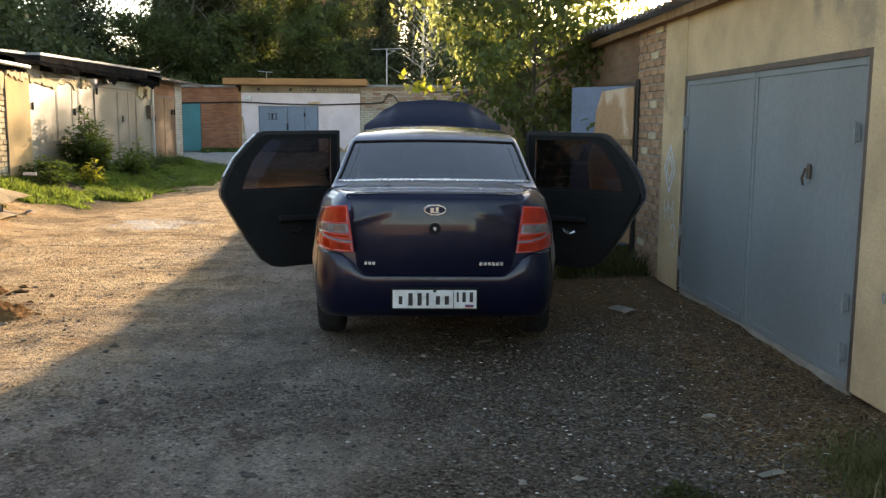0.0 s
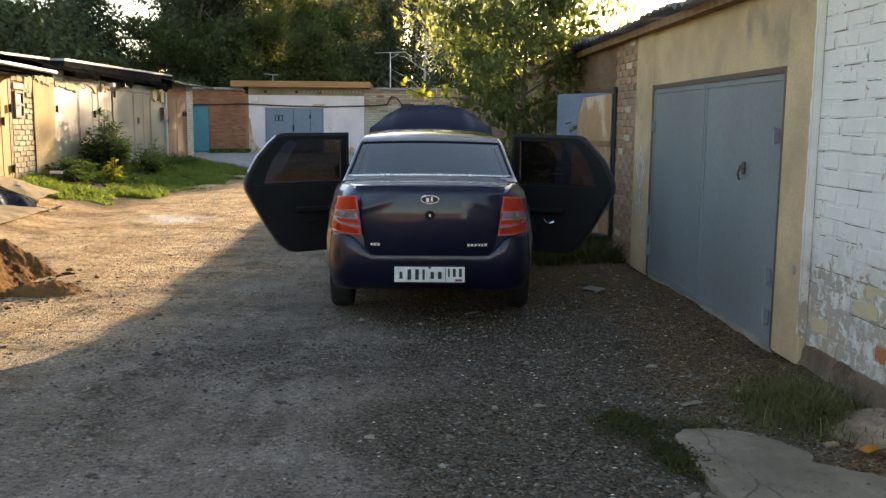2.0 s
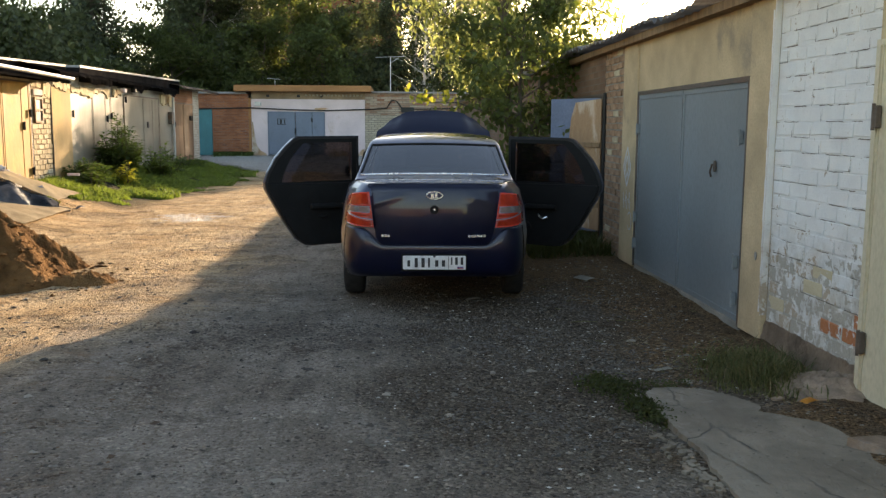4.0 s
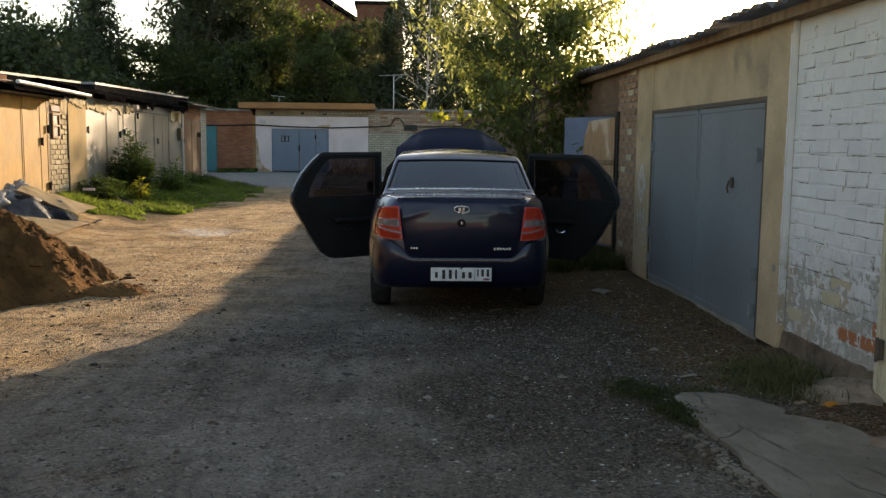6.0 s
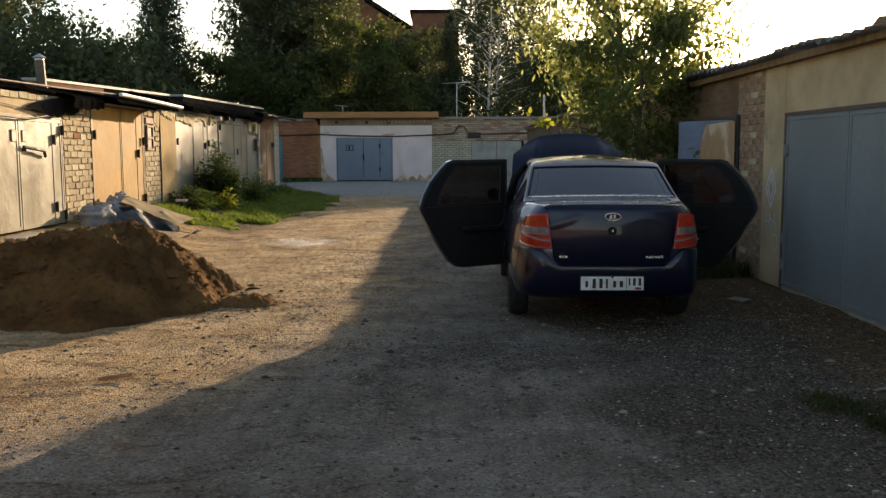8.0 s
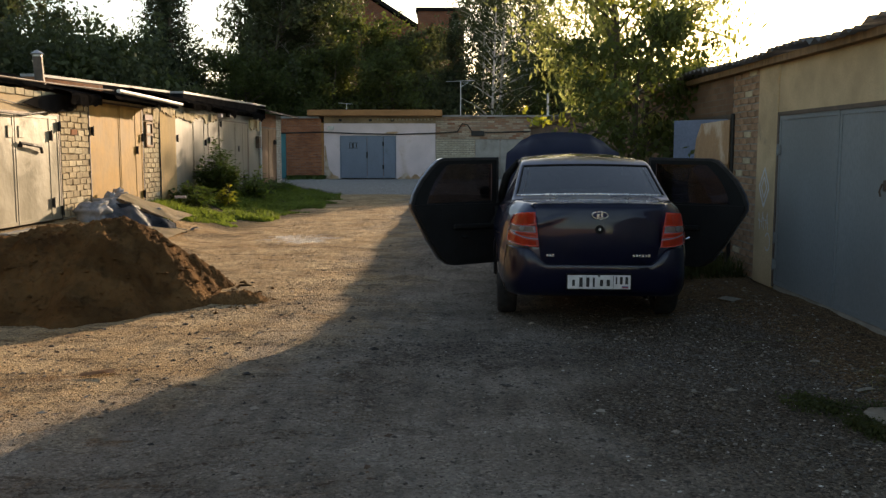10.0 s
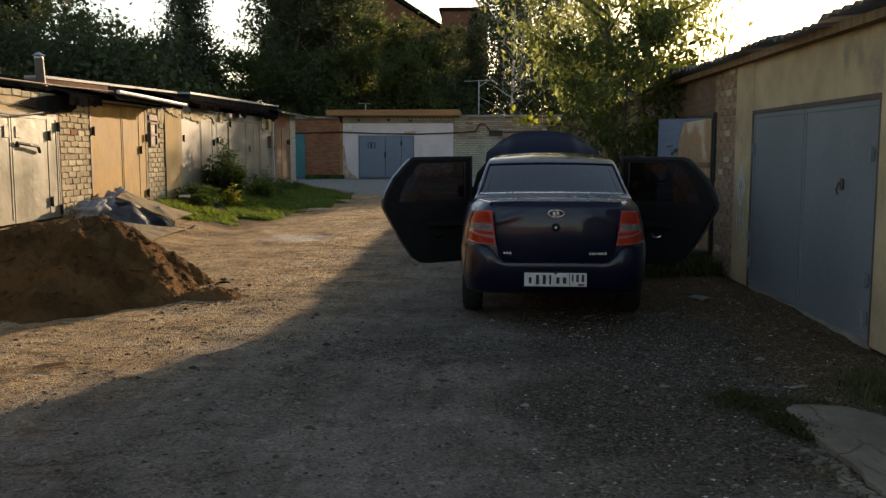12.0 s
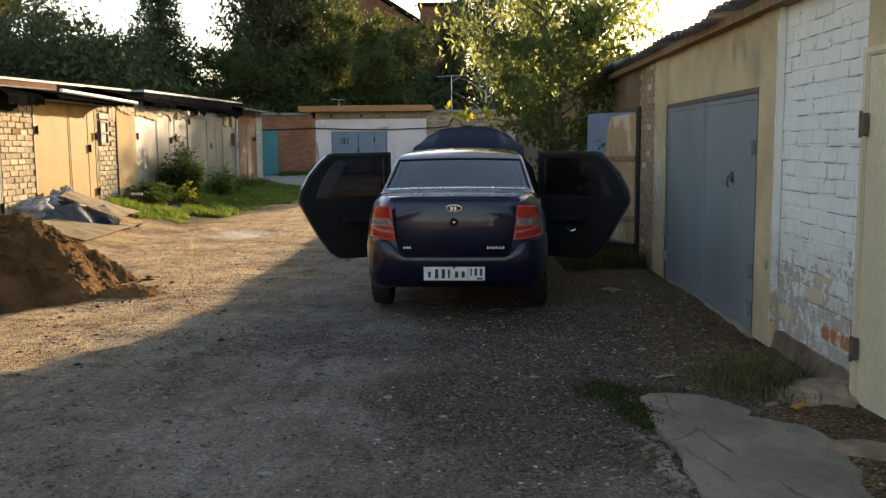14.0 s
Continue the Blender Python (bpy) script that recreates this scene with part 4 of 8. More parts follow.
go = steel_gate("ochre painted steel garage gate with black hinges, closed", 12.74, 15.3, 2.26, M_orange_gate, (14.1, 14.92), ((12.82, 1.76), (15.2, 1.68), (15.22, 0.62), (14.9, 1.45)))
gc = steel_gate("pale weathered steel garage gate, closed", 17.3, 20.0, 2.2, M_pale_gate, (18.7, 19.6), ((17.4, 1.7), (19.62, 1.62), (19.95, 1.68)))
gd = steel_gate("pale weathered steel garage gate, closed", 21.0, 24.3, 2.22, M_pale_gate, (22.7, 23.6), ((21.1, 2.1), (21.08, 0.7), (23.6, 0.65)))
part("lock_plate", boxes((LX + 0.002, LX + 0.02, 23.0, 23.14, 1.4, 1.56)), M_black_iron, gd)
ge = steel_gate("rusty brown steel garage gate, closed", 25.75, 28.5, 2.16, M_rust_gate, (27.2,), ((26.0, 1.5), (28.3, 1.7), (28.0, 1.7)))
tagged(part("electric_box", boxes((LX + 0.004, LX + 0.12, 25.25, 25.5, 1.5, 1.86), bevel=0.01), M_iron), "dark steel electric box on the wall", "box")
tagged(part("drain_pipe", tube(bmesh.new(), [(LX + 0.06, 25.68, 0.28), (LX + 0.06, 25.68, 2.3)], 0.04, 10), M_zinc), "bright metal pipe on the garage wall", "pipe")

flood = thing("flood_lamp", pose(LX + 0.03, 20.45, 2.34), "small white flood lamp under the garage eaves", "lamp")
part("bracket", tube(bmesh.new(), [(0, 0, 0.03), (0.12, 0, 0.03), (0.14, 0, -0.02)], 0.012, 6), M_black_iron, flood)
part("housing", boxes((0.09, 0.20, -0.09, 0.09, -0.10, 0.0), bevel=0.015), M_white_wall, flood, "white lamp housing")
flood2 = thing("flood_lamp", pose(LX + 0.03, 21.35, 2.40), "dark flood lamp under the garage eaves", "lamp")
part("bracket", tube(bmesh.new(), [(0, 0, 0.03), (0.12, 0, 0.03), (0.14, 0, -0.02)], 0.012, 6), M_black_iron, flood2)
part("housing", boxes((0.08, 0.20, -0.10, 0.10, -0.12, 0.0), bevel=0.015), M_black_iron, flood2, "black lamp housing")

# small barred window in the pier
win = thing("window_grille", pose(LX, 15.62, 1.75), "small rusted window grille in the brick pier", "window")
part("frame", boxes((0.0, 0.03, -0.19, -0.15, -0.24, 0.24), (0.0, 0.03, 0.15, 0.19, -0.24, 0.24), (0.0, 0.03, -0.15, 0.15, 0.2, 0.24), (0.0, 0.03, -0.15, 0.15, -0.24, -0.2), (0.0, 0.03, -0.15, 0.15, -0.02, 0.02)), M_rust_gate, win)
part("pane", boxes((0.0, 0.008, -0.15, 0.15, -0.2, 0.2)), M_black_iron, win)
part("lintel", boxes((LX - 0.03, LX + 0.015, 15.42, 15.86, 2.02, 2.13), bevel=0.008), M_white_wall, west, "whitewashed lintel")

# course of yellow bricks on the wall head, cable, flue and pole
tagged(part("cable", tube(bmesh.new(), [(LX + 0.03, 2.5, 1.98), (LX + 0.05, 6.0, 1.92), (LX + 0.06, 9.3, 1.95), (LX + 0.05, 10.4, 1.93), (LX + 0.05, 11.3, 2.02), (LX + 0.05, 12.0, 2.05)], 0.014, 6), M_cable), "black cable sagging along the garage fronts", "cable")
tagged(part("cable", tube(bmesh.new(), [(LX + 0.03, 8.2, 2.14), (LX + 0.03, 9.6, 2.12), (LX + 0.03, 10.8, 2.04), (LX + 0.03, 11.6, 2.06)], 0.007, 6), M_cable), "thin cable on the garage wall", "cable")
flue = thing("flue_pipe", pose(-7.40, 12.33, 2.44), "black stove pipe with a bright conical cap on the roof", "chimney")
part("pipe", tube(bmesh.new(), [(0.05, 0.0, -0.02), (0.02, 0, 0.1), (0, 0, 0.46)], 0.074, 12), M_iron, flue)
bm = tube(bmesh.new(), [(0, 0, 0.44), (0, 0, 0.49)], 0.07, 12)
tube(bm, [(0, 0, 0.50), (0, 0, 0.505), (0, 0, 0.565)], [0.10, 0.105, 0.012], 12)
part("cap", bm, M_zinc, flue)
tagged(part("roof_pole", tube(bmesh.new(), [(-7.85, 11.9, 2.6), (-7.85, 11.9, 3.38)], 0.032, 8), M_zinc_dull), "grey metal pole standing on the felt roof", "pole")
tagged(part("hanging_rag", boxes((LX + 0.1, LX + 0.13, 24.95, 25.25, 2.0, 2.3), bevel=0.012), M_cream), "scrap of pale sheet hanging under the eaves", "scrap")


# ---- garages across the far end (face -y) ----
BY = 43.2
white = thing("white_garage", pose(0, 0, 0), "white rendered garage with rust-brown cornice", "garage")
bw = lambda x0, x1, z0, z1, y0=BY, y1=BY + 0.4: (x0, x1, y0, y1, z0, z1)
part("wall", boxes(bw(-7.24, -6.43, -0.1, 2.76), bw(-3.66, -1.68, -0.1, 2.76), bw(-6.43, -3.66, 2.14, 2.76)), M_white_wall, white)
part("wall", boxes(bw(-7.24, -1.68, 2.76, 3.12, BY + 0.02)), surf("brown_concrete", (0.27, 0.195, 0.125), 0.25, 1.5, 40, 0.9, bump=0.4, stain=(0.14, 0.10, 0.07)), white, "tan concrete band under the cornice")
for k in range(16):
    part("corbel", boxes(bw(-4.6 + 0.18 * k, -4.5 + 0.18 * k, 2.92, 3.0, BY - 0.05, BY + 0.018)), M_far_tan, white)
part("cornice", boxes((-8.0, -1.36, BY - 0.5, BY + 5.2, 3.12, 3.42), bevel=0.02), M_cornice, white)
part("corner_strip", boxes(bw(-7.37, -7.25, -0.05, 2.8, BY - 0.04)), M_cornice, white, "rust-stained steel corner post")
part("wall", boxes((-7.24, -7.0, BY + 0.4, BY + 5, -0.1, 3.1), (-1.9, -1.68, BY + 0.4, BY + 5, -0.1, 3.1), (-7.24, -1.68, BY + 4.8, BY + 5.0, -0.1, 3.1)), M_far_red, white)
part("camera_box", boxes((-7.05, -6.75, BY - 0.14, BY - 0.001, 2.42, 2.62), bevel=0.01), M_zinc, white, "small white metal box")
for x_ in (-5.0, -6.5, -3.9):
    part("vent", boxes(bw(x_, x_ + 0.15, 2.86, 2.98, BY + 0.005, BY + 0.019)), M_black_iron, white)
def peeled(outline, y_, material, label):
    """A flat patch where the render has come off."""
    return part("peeled_patch", prism(bmesh.new(), outline, 0.004, pose(0, y_, 0)), material, white, label)


M_bare = surf("bare_tan_render", (0.42, 0.27, 0.16), 0.25, 3.0, 40, 0.9, bump=0.5, stain=(0.52, 0.42, 0.33), stain_at=(0.5, 0.62))
pw = np.random.default_rng(97)
peeled([(-3.6, 0.0), (-1.7, 0.0), (-1.7, 0.34)] + [(-1.7 - 0.15 * k, 0.20 + 0.10 * math.sin(2.1 * k) + pw.uniform(-0.06, 0.06)) for k in range(1, 12)], BY - 0.006, M_bare, "bare tan strip at the wall's foot")
peeled([(-7.22, 0.0), (-6.5, 0.0), (-6.55, 0.12), (-6.8, 0.22), (-7.0, 0.5), (-7.1, 1.1), (-7.16, 1.6), (-7.22, 1.7)], BY - 0.006, M_bare, "rust-stained strip beside the corner")
peeled([(-4.2, 2.24), (-3.7, 2.26), (-3.5, 2.30), (-3.62, 2.36), (-4.1, 2.34)], BY - 0.006, M_bare, "small bare patch over the gate")
bgate = thing("garage_gate", pose(0, 0, 0), "blue-grey steel garage gate, closed", "gate")
for x0, x1, dy in ((-6.41, -5.1, 0.0), (-5.1, -4.28, 0.006), (-4.28, -3.68, 0.0)):
    part("leaf", boxes((x0 + 0.01, x1 - 0.01, BY + 0.0 + dy, BY + 0.04, 0.05, 2.1), bevel=0.008), M_blue_gate, bgate)
part("frame", boxes((-6.45, -6.41, BY - 0.02, BY + 0.1, 0, 2.16), (-3.68, -3.64, BY - 0.02, BY + 0.1, 0, 2.16), (-6.41, -3.68, BY - 0.02, BY + 0.1, 2.1, 2.16)), M_blue_gate, bgate)
part("handle", boxes((-5.14, -5.06, BY - 0.05, BY - 0.001, 1.05, 1.35), bevel=0.01), M_black_iron, bgate)
for zz in (0.5, 1.65):
    part("hinge", boxes((-4.33, -4.25, BY - 0.03, BY - 0.001, zz, zz + 0.2)), M_black_iron, bgate)
part("number_sign", boxes((-6.0, -5.55, BY - 0.012, BY - 0.001, 1.52, 1.55), (-6.0, -5.55, BY - 0.012, BY - 0.001, 1.78, 1.81), (-5.98, -5.94, BY - 0.012, BY - 0.001, 1.56, 1.77), (-5.85, -5.76, BY - 0.012, BY - 0.001, 1.56, 1.77), (-5.65, -5.6, BY - 0.012, BY - 0.001, 1.56, 1.77)), M_black_iron, bgate, "dark painted bars")

red = thing("brick_garage", pose(0, 0, 0), "low red brick garage beside a teal door", "garage")
part("wall", boxes(bw(-16, -10.02, -0.1, 3.0), bw(-9.14, -7.38, -0.1, 3.0), bw(-10.02, -9.14, 2.28, 3.0)), M_far_red, red)
part("wall", boxes((-16, -7.5, BY + 4, BY + 4.3, -0.1, 3.0)), M_far_red, red)
part("roof", boxes((-16.2, -7.46, BY - 0.15, BY + 4.5, 3.0, 3.1)), M_slate, red)
tagged(part("teal_door", boxes((-10.0, -9.16, BY + 0.02, BY + 0.08, 0.02, 2.26), bevel=0.01), M_teal), "teal painted steel door in the brick garage", "door")

old = thing("brick_garage", pose(0, 0, 0), "patched old brick garage with grey gates", "garage")
part("wall", boxes(bw(-1.67, 14, 2.0, 3.08), bw(2.9, 5.0, -0.1, 2.0), bw(7.5, 14, -0.1, 2.0)), M_far_mixed, old)
part("wall", boxes(bw(-1.67, 0.28, -0.1, 2.0)), M_far_tan, old, "pale brick pier")
part("wall", boxes((-1.67, 14, BY + 4, BY + 4.3, -0.1, 3.0)), M_far_red, old)
part("roof", boxes((-1.34, 14.2, BY - 0.15, BY + 4.5, 3.08, 3.17)), M_slate, old)
for x0 in (0.28, 5.0):
    g2 = thing("garage_gate", pose(x0, BY, 0), "pale grey steel garage gate, closed", "gate")
    for q in range(2):
        part("leaf", boxes((0.02 + 1.25 * q, 1.25 + 1.25 * q, 0.03, 0.08, 0.02, 1.98), bevel=0.01), M_concrete, g2)

tagged(part("cable", tube(bmesh.new(), [(-11, BY - 0.08, 2.25), (-9.0, BY - 0.06, 2.28), (-7.3, BY - 0.07, 2.33), (-5.5, BY - 0.06, 2.25), (-3.5, BY - 0.06, 2.22), (-1.3, BY - 0.06, 2.3), (-0.6, BY - 0.06, 2.35), (-0.35, BY - 0.06, 2.75), (-0.1, BY - 0.06, 2.7), (0.2, BY - 0.06, 2.3), (2.0, BY - 0.06, 2.35), (5, BY - 0.06, 2.4)], 0.03, 6), M_cable), "black cable slung along the far garages", "cable")
tagged(part("junction_box", boxes((0.1, 0.75, BY - 0.1, BY - 0.001, 2.15, 2.4), bevel=0.01), M_black_iron), "black cable box on the brick wall", "box")
ant = thing("antenna", pose(-0.42, BY + 1.0, 3.17), "thin metal aerial mast with cross bars on the roof", "antenna")
part("mast", tube(bmesh.new(), [(0, 0, 0), (0, 0, 1.75)], 0.025, 6), M_zinc, ant)
part("cross_bar", tube(bmesh.new(), [(-0.75, 0, 1.72), (0.7, 0, 1.78)], 0.016, 6), M_zinc, ant)
part("cross_bar", tube(bmesh.new(), [(0.0, 0, 1.45), (0.4, 0, 1.7)], 0.014, 6), M_zinc, ant)
tagged(part("roof_post", tube(bmesh.new(), [(4.0, BY + 1, 3.17), (4.0, BY + 1, 4.3)], 0.06, 8), M_zinc), "short grey post on the garage roof", "post")

aerial = thing("roof_aerial", pose(-6.35, BY + 2.2, 3.42), "small pale comb aerial on the cornice roof", "antenna")
part("mast", tube(bmesh.new(), [(0, 0, 0), (0, 0, 0.42)], 0.02, 6), M_zinc, aerial)
part("boom", tube(bmesh.new(), [(-0.42, 0, 0.46), (0.30, 0, 0.40)], 0.016, 6), M_zinc, aerial)
for k in range(5):
    part("element", tube(bmesh.new(), [(-0.36 + 0.15 * k, -0.12, 0.455 - 0.012 * k), (-0.36 + 0.15 * k, 0.12, 0.455 - 0.012 * k)], 0.010, 5), M_zinc, aerial)

# brick house behind the trees
house = thing("brick_house", pose(0, 84, 0), "dark brick house with steep roof behind trees", "house")
part("wall", prism(bmesh.new(), [(-17.5, 0), (-3.4, 0), (-3.4, 12.2), (-10.4, 16.6), (-17.5, 12.2)], 10), M_house, house)
part("roof", prism(bmesh.new(), [(-18.2, 11.9), (-10.4, 16.8), (-2.9, 12.05), (-2.9, 12.4), (-10.4, 17.2), (-18.2, 12.3)], 10.8, pose(0, -0.4, 0)), M_felt, house, "dark roof")
part("tower", boxes((-3.95, 0.3, -1.6, 6, 0, 14.1), bevel=0.02), M_house, house, "brick stair tower")
part("tower_roof", boxes((-4.15, 0.5, -1.8, 6.2, 14.11, 14.4)), M_felt, house)


# ---- the car ----
M_paint = car_paint("dark_blue_metallic", (0.004, 0.0075, 0.040))
M_glass = tinted_glass("tinted_car_glass", (0.30, 0.31, 0.33), 0.4)
M_door_glass = tinted_glass("door_glass", (0.44, 0.38, 0.365), 0.8)
M_trim = surf("black_door_trim", (0.014, 0.014, 0.014), 0.2, 6.0, 120, 0.7, bump=0.3, shine=0.12)
M_rubber = plain("tyre_rubber", (0.016, 0.016, 0.016), 0.85)
M_rim = plain("grey_steel_rim", (0.22, 0.22, 0.22), 0.4, 0.7)
M_chrome = plain("chrome", (0.80, 0.80, 0.80), 0.25, 0.75)
M_red_lens = plain("red_lamp_lens", (0.74, 0.045, 0.012), 0.12, 0.0, 1.0)
M_clear_lens = plain("clear_lamp_lens", (0.40, 0.29, 0.26), 0.15, 0.2, 1.0)
M_plate = plain("white_plate", (0.72, 0.72, 0.70), 0.4)
M_ink = plain("plate_black", (0.02, 0.02, 0.02), 0.5)
M_blue_ink = plain("plate_blue", (0.03, 0.05, 0.25), 0.5)
M_red_ink = plain("plate_red", (0.4, 0.03, 0.03), 0.5)

car = thing("parked_car", pose(0.262, 5.325, 0, 0, 0, -2.0), "dark blue saloon car with rear doors and bonnet open", "car")

# closed body below the waistline: sections from the rear to the nose
#      y     zb    xb    x(.40) x(.62) x(.82) shoulder      deck          middle
SEC = [(0.06, 0.34, 0.54, 0.595, 0.610, 0.560, (0.50, 0.93), (0.42, 0.995), 1.005),
       (0.11, 0.30, 0.61, 0.660, 0.670, 0.632, (0.585, 0.95), (0.50, 1.015), 1.025),
       (0.22, 0.27, 0.67, 0.715, 0.722, 0.688, (0.645, 0.965), (0.565, 1.03), 1.04),
       (0.45, 0.25, 0.72, 0.760, 0.768, 0.742, (0.695, 0.975), (0.63, 1.035), 1.05),
       (0.75, 0.24, 0.74, 0.785, 0.793, 0.775, (0.725, 0.975), (0.675, 1.02), 1.045),
       (1.30, 0.20, 0.74, 0.800, 0.808, 0.796, (0.742, 0.960), (0.69, 0.985), 0.99),
       (2.10, 0.19, 0.74, 0.803, 0.812, 0.800, (0.745, 0.945), (0.69, 0.965), 0.97),
       (2.90, 0.20, 0.74, 0.800, 0.808, 0.796, (0.740, 0.925), (0.68, 0.95), 0.96),
       (3.40, 0.22, 0.74, 0.795, 0.800, 0.780, (0.720, 0.86), (0.67, 0.87), 0.80),
       (3.90, 0.24, 0.70, 0.760, 0.760, 0.720, (0.66, 0.79), (0.61, 0.80), 0.74),
       (4.18, 0.28, 0.58, 0.640, 0.630, 0.590, (0.54, 0.72), (0.48, 0.73), 0.70),
       (4.25, 0.34, 0.45, 0.520, 0.510, 0.470, (0.43, 0.66), (0.36, 0.67), 0.66)]


def cubic(vals, ys, y):
    """Smooth values between the sections."""
    k = min(max(int(np.searchsorted(ys, y)) - 1, 0), len(ys) - 2)
    t = (y - ys[k]) / (ys[k + 1] - ys[k])
    t = t * t * (3 - 2 * t) * 0.35 + t * 0.65
    return vals[k] * (1 - t) + vals[k + 1] * t


sec_flat = np.array([[a, b, c, d, e, f, *g_, *h_, m_] for a, b, c, d, e, f, g_, h_, m_ in SEC])
sec_y = sec_flat[:, 0]
sec_flat[3:9, 2:7] *= 1.035            # fuller flanks between the bumpers
bm = bmesh.new()
rings = []
for yy in np.concatenate((np.linspace(0.06, 0.45, 9), np.linspace(0.6, 3.9, 23), np.linspace(4.0, 4.25, 5))):
    zb, xb, x1, x2, x3, xs, zs, xd, zd, zm = (cubic(sec_flat[:, c], sec_y, yy) for c in range(1, 11))
    half = [(0, zb), (xb * 0.6, zb), (xb, zb + 0.01), (x1, 0.40), (x2, 0.55), (x2, 0.62), (x3 + 0.012, 0.72), (x3, 0.82), (x3 - 0.02, 0.88), (xs, zs), (xd + 0.03, zd - 0.004), (xd, zd), (xd * 0.6, zd * 0.4 + zm * 0.6), (0, zm)]
    ring = [(x, z) for x, z in half] + [(-x, z) for x, z in half[-2:0:-1]]
    rings.append([bm.verts.new((x, yy, z)) for x, z in ring])
for r0, r1 in zip(rings, rings[1:]):
    n = len(r0)
    for k in range(n):
        bm.faces.new((r0[k], r0[(k + 1) % n], r1[(k + 1) % n], r1[k]))
bm.faces.new(rings[0][::-1])
bm.faces.new(rings[-1])
body = part("body", bm, M_paint, car, smooth=True)
body.data.materials.append(M_trim)

# wheel arches and rear door openings are cut out of the body
cut_bm = bmesh.new()
for cy in (0.985, 3.46):
    for sx in (-1, 1):
        r = bmesh.ops.create_cone(cut_bm, cap_ends=True, segments=32, radius1=0.345, radius2=0.345, depth=0.36)
        bmesh.ops.transform(cut_bm, matrix=pose(sx * 0.80, cy, 0.29, 0, 90, 0), verts=r["verts"])
for sx in (-1, 1):
    box(cut_bm, *sorted((sx * 0.55, sx * 1.0)), 1.38, 2.22, 0.33, 1.2)
box(cut_bm, -0.6, 0.6, 3.0, 4.05, 0.45, 1.2)
bmesh.ops.recalc_face_normals(cut_bm, faces=cut_bm.faces[:])
cutter = part("cutter", cut_bm, M_trim)
mod = body.modifiers.new("cut", "BOOLEAN")
mod.object, mod.operation, mod.solver, mod.material_mode = cutter, "DIFFERENCE", "EXACT", "TRANSFER"
body_m = body.matrix_world.copy()
car_keep = car.matrix_world.copy()
car.matrix_world = Matrix()
bpy.context.view_layer.update()
deps = bpy.context.evaluated_depsgraph_get()
cut_mesh = bpy.data.meshes.new_from_object(body.evaluated_get(deps))
body.modifiers.clear()
body.data = cut_mesh
car.matrix_world = car_keep
bpy.data.objects.remove(cutter)

# boot lid: a shell 5 mm proud of the tail, bowed in plan and in height
def tail_y(x, z):
    """How far forward the tail's skin lies at a place across and up it."""
    lip = 0.030 * float(smooth01(0.985, 1.035, z)) ** 1.5
    return 0.375 * (z - 0.73) ** 2 + lip + 0.012 + 0.034 * (abs(x) / 0.5) ** 2.4


def lid_half(z):
    """Half the lid's width: along the lamps, then drawn in round the lower corners."""
    w = float(np.interp(z, [0.53, 0.69, 0.97, 1.04], [0.462, 0.484, 0.508, 0.535]))
    return w - 0.055 * max(0.0, 1 - (z - 0.535) / 0.075) ** 2.0


bm = bmesh.new()
grid = []
LID_Z = np.concatenate((np.linspace(0.538, 0.62, 9), np.linspace(0.635, 0.99, 18), np.linspace(1.0, 1.03, 7)))
for a in range(33):
    u = -1 + 2 * a / 32
    row = []
    for z in LID_Z:
        z = float(z)
        x = u * lid_half(z)
        crease = 0.006 * math.exp(-((z - 0.925 + 0.16 * max(abs(u) - 0.60, 0) - 0.12 * max(0.62 - abs(u), 0)) / 0.018) ** 2) * float(smooth01(0.42, 0.62, abs(u)))
        row.append(bm.verts.new((x, tail_y(x, z) - 0.012 - crease, z)))
    for x_, y_, z_ in ((0.540, 0.062, 1.0345), (0.550, 0.10, 1.036), (0.565, 0.22, 1.037), (0.582, 0.40, 1.043), (0.597, 0.54, 1.053), (0.604, 0.62, 1.064), (0.606, 0.66, 1.068)):
        row.append(bm.verts.new((u * x_, y_ - 0.02 * (1 - u * u) * (y_ > 0.5) + 0.03 * u * u * (y_ < 0.3) * (1 - y_ / 0.3), z_ - 0.010 * u * u - 0.012 * float(smooth01(0.86, 1.0, abs(u))))))
    grid.append(row)
for a in range(32):
    for b in range(len(grid[0]) - 1):
        bm.faces.new((grid[a][b], grid[a + 1][b], grid[a + 1][b + 1], grid[a][b + 1]))
thicken(bm, -0.012)
boot = part("boot_lid", bm, M_paint, car, smooth=True)
boot.data.set_sharp_from_angle(angle=radians(48))
bm = bmesh.new()
r = bmesh.ops.create_cone(bm, cap_ends=True, segments=28, radius1=0.071, radius2=0.066, depth=0.012)
bmesh.ops.scale(bm, vec=(1, 0.48, 1), verts=bm.verts[:])
part("badge", bm, M_chrome, boot, "oval chrome badge").matrix_local = pose(0, -0.012, 0.942, 90, 0, 0)
bm = bmesh.new()
r = bmesh.ops.create_cone(bm, cap_ends=True, segments=28, radius1=0.060, radius2=0.058, depth=0.004)
bmesh.ops.scale(bm, vec=(1, 0.42, 1), verts=bm.verts[:])
part("badge_field", bm, M_paint, boot, "dark field of the badge").matrix_local = pose(0, -0.0205, 0.942, 90, 0, 0)
bm = boxes((-0.028, -0.006, -0.026, -0.0225, 0.928, 0.956), (0.004, 0.022, -0.026, -0.0225, 0.932, 0.96), (-0.03, 0.03, -0.026, -0.0225, 0.924, 0.929), bevel=0.001)
part("badge_mark", bm, M_chrome, boot, "plain chrome mark")
bm = bmesh.new()
bmesh.ops.create_cone(bm, cap_ends=True, segments=20, radius1=0.036, radius2=0.032, depth=0.012)
